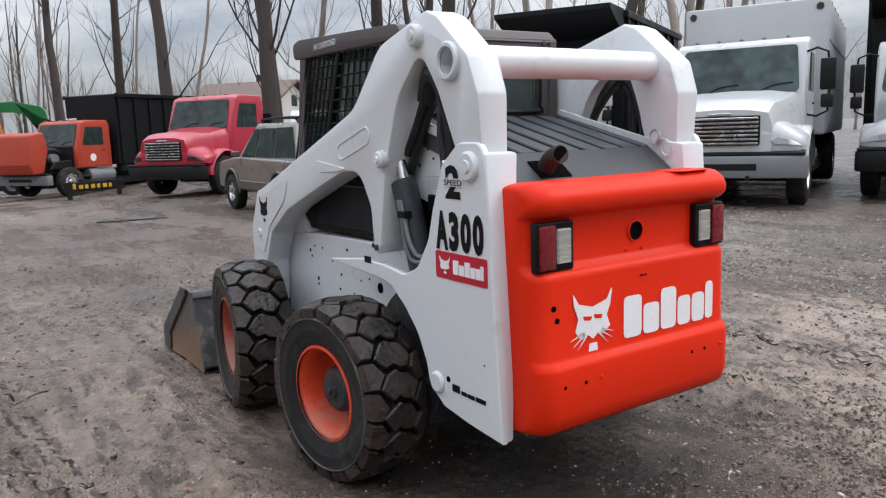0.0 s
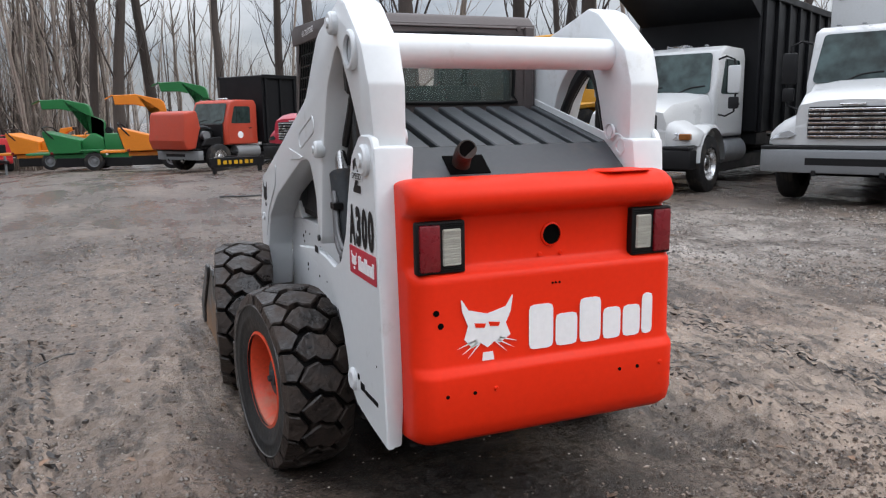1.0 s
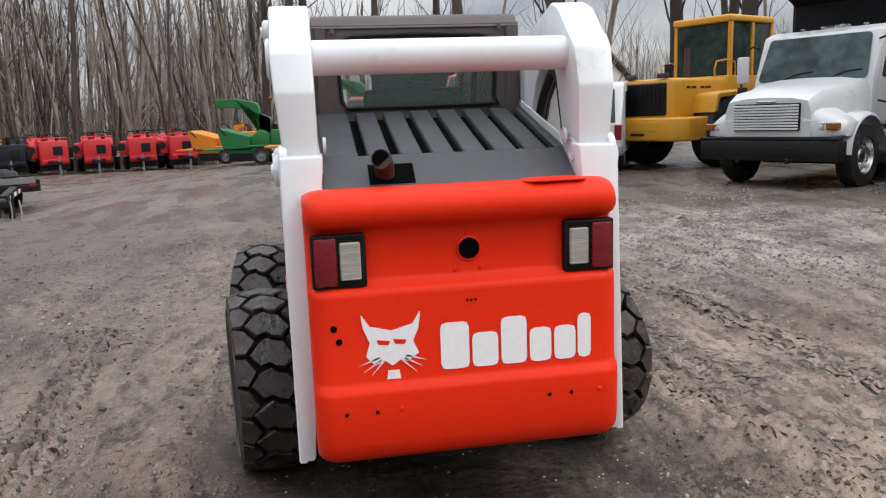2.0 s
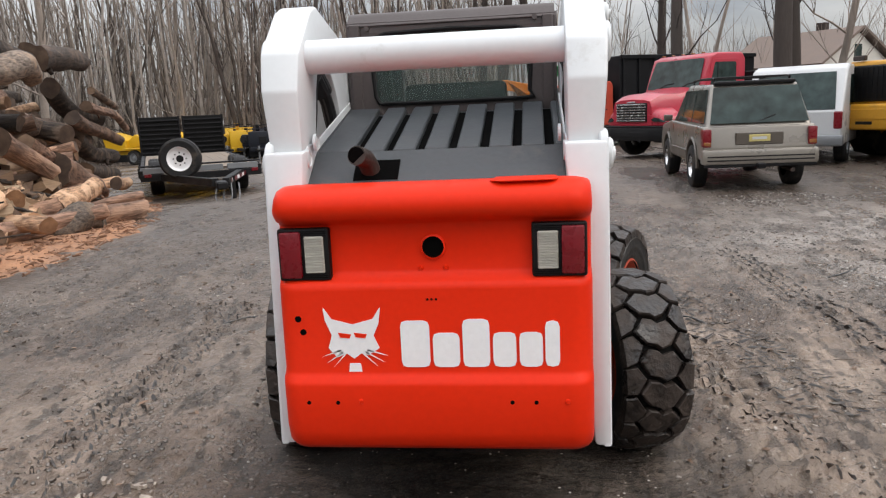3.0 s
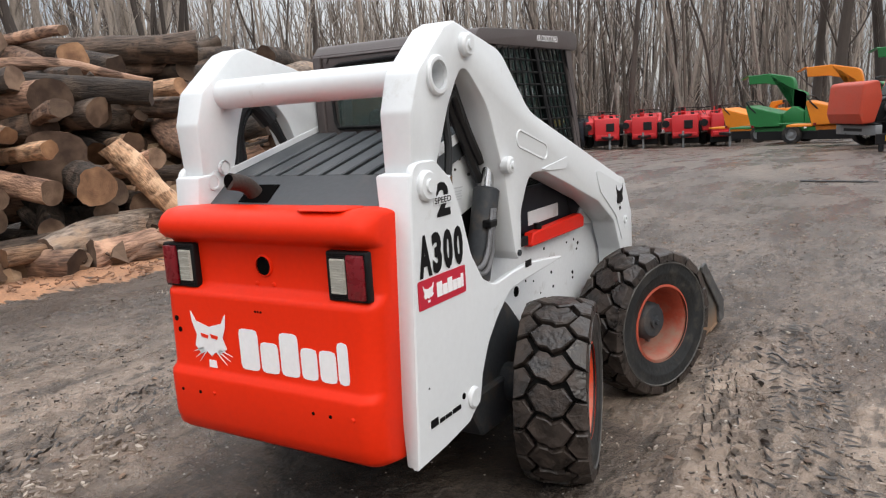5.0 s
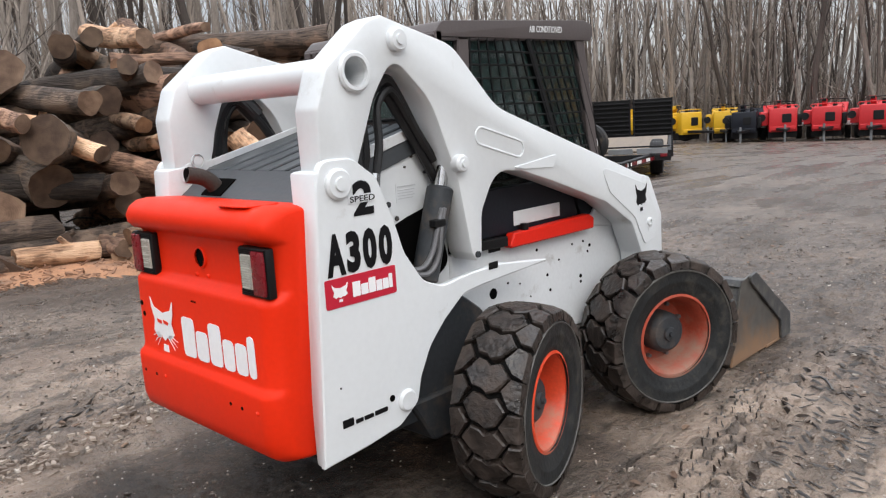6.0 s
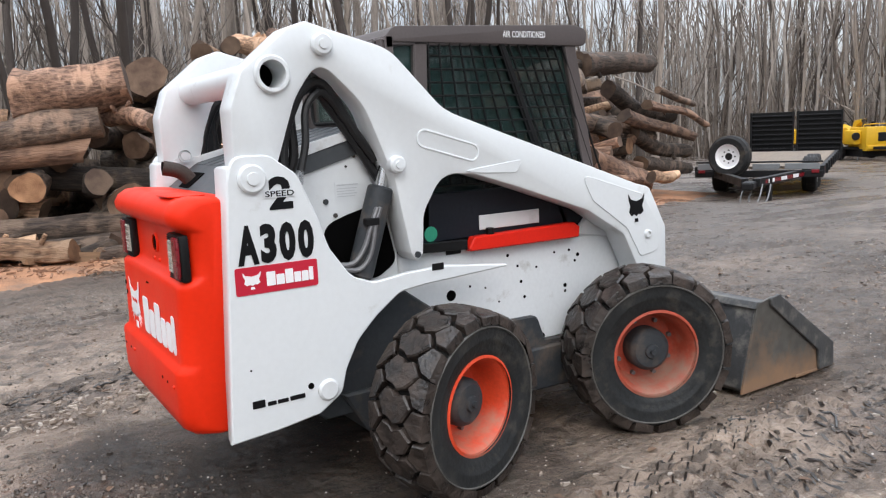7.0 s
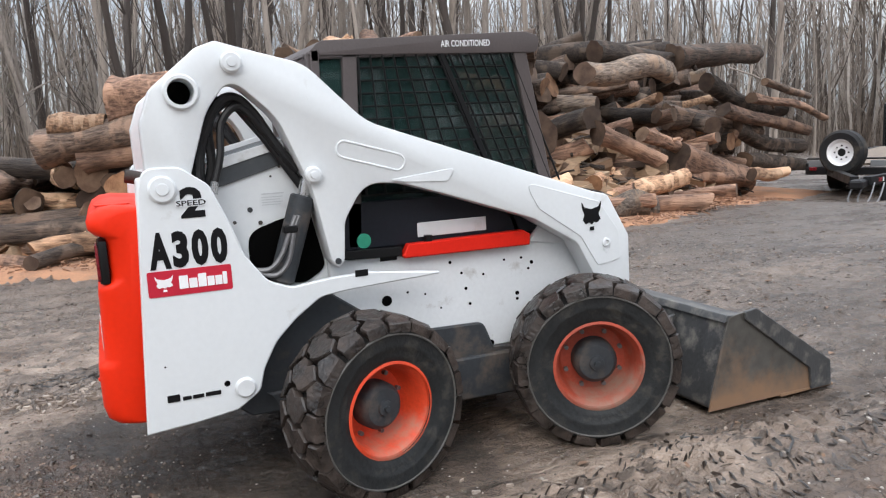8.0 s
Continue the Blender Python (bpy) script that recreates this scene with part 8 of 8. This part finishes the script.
def limb(bm, start, way, length, r, depth, sides):
    """A crooked, tapering branch that forks."""
    pts, p, d = [Vector(start)], Vector(start), Vector(way).normalized()
    steps = 5 if depth else 4
    for _ in range(steps):
        d = (d + Vector((trng.uniform(-0.22, 0.22), trng.uniform(-0.22, 0.22), trng.uniform(-0.05, 0.2)))).normalized()
        p = p + d * length / steps
        pts.append(p.copy())
    rings = []
    for i, q in enumerate(pts):
        t = (pts[min(i + 1, steps)] - pts[max(i - 1, 0)]).normalized()
        u = t.orthogonal().normalized()
        v = t.cross(u)
        rr = r * (1 - 0.8 * i / steps)
        rings.append([bm.verts.new(q + rr * (math.cos(2 * math.pi * k / sides) * u + math.sin(2 * math.pi * k / sides) * v)) for k in range(sides)])
    for lo, hi in zip(rings, rings[1:]):
        for k in range(sides):
            bm.faces.new((lo[k], lo[(k + 1) % sides], hi[(k + 1) % sides], hi[k]))
    if depth > 0:
        for _ in range(trng.randint(3, 5)):
            i = trng.randint(1, steps)
            w = (d + Vector((trng.uniform(-1, 1), trng.uniform(-1, 1), trng.uniform(-0.1, 0.9)))).normalized()
            limb(bm, pts[i], w, length * trng.uniform(0.35, 0.6), r * (1 - 0.75 * i / steps) * 0.6, depth - 1, max(3, sides - 1))


def tree_kind(height, r, first, limbs, lean, fork=False):
    """Trunk and crown meshes for one kind of tree."""
    trunk = bmesh.new()
    crown = bmesh.new()
    stems = [(Vector((0, 0, -0.1)), Vector((lean, lean * 0.4, 1)))]
    if fork:
        stems.append((Vector((0.05, 0.02, -0.1)), Vector((-0.14, 0.1, 1))))
    for s0, way in stems:
        n, m = 12, 14
        rings, p, d = [], s0.copy(), way.normalized()
        line = []
        for i in range(m + 1):
            s = i / m
            rr = r * ((1 - 0.72 * s) + 0.5 * max(0.0, 0.06 - s) / 0.06)
            line.append((p.copy(), rr))
            rings.append([trunk.verts.new(p + Vector((rr * math.cos(2 * math.pi * k / n) * (1 + 0.1 * noise.noise((k, s * 3, r * 9))), rr * math.sin(2 * math.pi * k / n), 0))) for k in range(n)])
            d = (d + Vector((trng.uniform(-0.085, 0.085), trng.uniform(-0.085, 0.085), 0.035))).normalized()
            p = p + d * height / m
        for lo, hi in zip(rings, rings[1:]):
            for k in range(n):
                trunk.faces.new((lo[k], lo[(k + 1) % n], hi[(k + 1) % n], hi[k]))
        for _ in range(limbs):
            s = trng.uniform(first, 1.0) ** 1.1
            q, rr = line[min(m, int(s * m))]
            a = trng.uniform(0, 2 * math.pi)
            limb(crown, q, (math.cos(a), math.sin(a), trng.uniform(0.5, 2.0)), height * trng.uniform(0.14, 0.3) * (1.15 - 0.5 * s), rr * trng.uniform(0.1, 0.3) * (0.75 if r > 0.25 else 1.15), 2, 5)
    return trunk, crown


TREES = []
for k, (h, r, first, limbs, lean, fork, mat_) in enumerate(((17, 0.16, 0.12, 17, 0.03, False, BARK_TREE), (19, 0.26, 0.2, 18, -0.02, False, BARK_DARK), (15, 0.1, 0.1, 16, 0.05, False, BARK_TREE), (18, 0.19, 0.1, 12, 0.02, True, BARK_TREE),
                                                       (14, 0.075, 0.08, 15, -0.06, False, BARK_TREE), (16, 0.12, 0.1, 12, 0.08, True, BARK_TREE), (20, 0.33, 0.2, 18, 0.02, False, BARK_DARK), (16, 0.12, 0.1, 14, -0.03, True, BARK_DARK))):
    tb, cb = tree_kind(h, r, first, limbs, lean, fork)
    root = thing("tree", "tall bare winter tree with grey-brown bark" if mat_ is BARK_TREE else "tall dark bare winter tree with crooked limbs", "tree", 0, -60 - 6 * k, 0, group="bare trees")
    part("trunk", tb, mat_, root, angle=60)
    part("crown", cb, mat_, root, angle=60)
    TREES.append(root)


def plant(k, x, y, size=1.0):
    m = pose(x, y, ground_height(x, y) - 0.05, trng.uniform(-2, 2), trng.uniform(-2, 2), trng.uniform(0, 360))
    o = copy_thing(TREES[k], m)
    o.scale = (size, size, size)
    return o


spots = []


def clear(x, y, gap):
    return all((x - a) ** 2 + (y - b) ** 2 > gap * gap for a, b in spots)


# wood behind the stacks and along the back of the yard
tries = 0
while len(spots) < 240 and tries < 9000:
    tries += 1
    if trng.random() < 0.6:
        x, y = trng.uniform(-44, -13.5), trng.uniform(-22, 44)
    else:
        x, y = trng.uniform(-48, -2), trng.uniform(53, 82)
    if x > -30 and y > 20 and y < 53:
        continue
    if clear(x, y, 1.3):
        spots.append((x, y))
        if x > -19 and 5 < y < 19:
            x -= 5.5
        plant(trng.choice((0, 0, 2, 2, 3, 4, 4, 5, 7, 7, 1)), x, y, trng.uniform(0.8, 1.15))
# thinner line of big trees behind the parked trucks
n_wood = len(spots)
tries = 0
while len(spots) < n_wood + 30 and tries < 4000:
    tries += 1
    a, d = radians(trng.uniform(-8, 82)), trng.uniform(27, 62)
    x, y = d * math.cos(a) + 1, d * math.sin(a) + 1
    if 12 < x < 36 and 45 < y < 70:
        continue
    if clear(x, y, 3.0):
        spots.append((x, y))
        plant(trng.choice((1, 6, 6, 0, 3, 2, 5)), x, y, trng.uniform(0.85, 1.15))
# single trees that stand out behind the trucks
for k, x, y in ((6, -1.5, 44.0), (6, 0.4, 46.5), (1, 4.2, 44.0), (6, 9.5, 27.0), (1, 6.2, 30.0), (6, 15.5, 24.0), (1, 20.0, 19.0), (1, -2.9, 47.0), (0, 12.4, 30.5)):
    plant(k, x, y, 1.05)
for root in TREES:
    for o in list(root.children):
        bpy.data.objects.remove(o)
    bpy.data.objects.remove(root)

# far wood: countless thin stems, one mass
fw_v, fw_f = [], []


def stalk(points, radii, sides):
    """A thin bent stem through points."""
    n = len(fw_v)
    for p, r in zip(points, radii):
        for k in range(sides):
            a = 2 * math.pi * k / sides
            fw_v.append((p.x + r * math.cos(a), p.y + r * math.sin(a), p.z))
    for i in range(len(points) - 1):
        for k in range(sides):
            a, b = n + i * sides + k, n + i * sides + (k + 1) % sides
            fw_f.append((a, b, b + sides, a + sides))


for i in range(2800):
    u = trng.random()
    if u < 0.62:
        a, d = radians(trng.uniform(92, 240)), trng.uniform(58, 110)
    elif u < 0.87:
        a, d = radians(trng.uniform(-20, 94)), trng.uniform(70, 130)
    else:
        # unseen belt behind the viewpoint, added to darken glass reflections and horizon light
        a, d = radians(trng.uniform(240, 340)), trng.uniform(30, 60)
    x, y = d * math.cos(a), d * math.sin(a)
    r, h = trng.uniform(0.06, 0.2), trng.uniform(12, 20)
    if a < 1.45:
        r, h = 0.6 * r, 0.45 * h
    pts = [Vector((x, y, ground_height(x, y) - 0.2))]
    lean = Vector((trng.gauss(0, 0.05), trng.gauss(0, 0.05), 1.0))
    for k in range(4):
        pts.append(pts[-1] + (lean + Vector((trng.gauss(0, 0.06), trng.gauss(0, 0.06), 0))) * h / 4)
    stalk(pts, [r, 0.86 * r, 0.7 * r, 0.5 * r, 0.2 * r], 4)
    for _ in range(9):
        s = trng.uniform(0.5, 3.8)
        j = int(s)
        p = pts[j].lerp(pts[j + 1], s - j)
        q = trng.uniform(0, 6.28)
        w = Vector((math.cos(q), math.sin(q), trng.uniform(0.8, 2.4))) * trng.uniform(0.5, 1.3)
        e = p + w
        stalk([p, e, e + w * 0.6 + Vector((0, 0, trng.uniform(0.3, 1.2)))], [0.4 * r, 0.25 * r, 0.06 * r], 3)
fw_mesh = bpy.data.meshes.new("far_wood")
fw_mesh.from_pydata(fw_v, [], fw_f)
fw_mesh.materials.append(FAR_BARK)
tagged(new("far_wood", fw_mesh), "distant bare woodland of thin grey stems, with an added unseen belt", "woodland", kind="stuff")

# brush and saplings among the trunks
br_v, br_f = [], []
for _ in range(15000):
    if trng.random() < 0.6:
        x, y = trng.uniform(-60, -14), trng.uniform(-25, 60)
    else:
        x, y = trng.uniform(-64, -3), trng.uniform(54, 90)
    if x > -30 and y < 54 and y > 19:
        continue
    h = trng.uniform(1.0, 5.5)
    lx, ly, w = trng.uniform(-0.4, 0.4) * h, trng.uniform(-0.4, 0.4) * h, trng.uniform(0.012, 0.035)
    n = len(br_v)
    g = ground_height(x, y) - 0.05
    br_v += [(x - w, y, g), (x + w, y - w, g), (x, y + w, g), (x + lx * 0.4, y + ly * 0.4, g + h * 0.6), (x + lx * 0.4 + w, y + ly * 0.4, g + h * 0.6), (x + lx, y + ly, g + h)]
    br_f += [(n, n + 1, n + 4, n + 3), (n + 1, n + 2, n + 4), (n + 2, n, n + 3), (n + 3, n + 4, n + 5)]
bm_ = bpy.data.meshes.new("undergrowth")
bm_.from_pydata(br_v, [], br_f)
bm_.materials.append(BRUSH)
tagged(new("undergrowth", bm_), "leafless brown brush between the trunks", "undergrowth", kind="stuff")
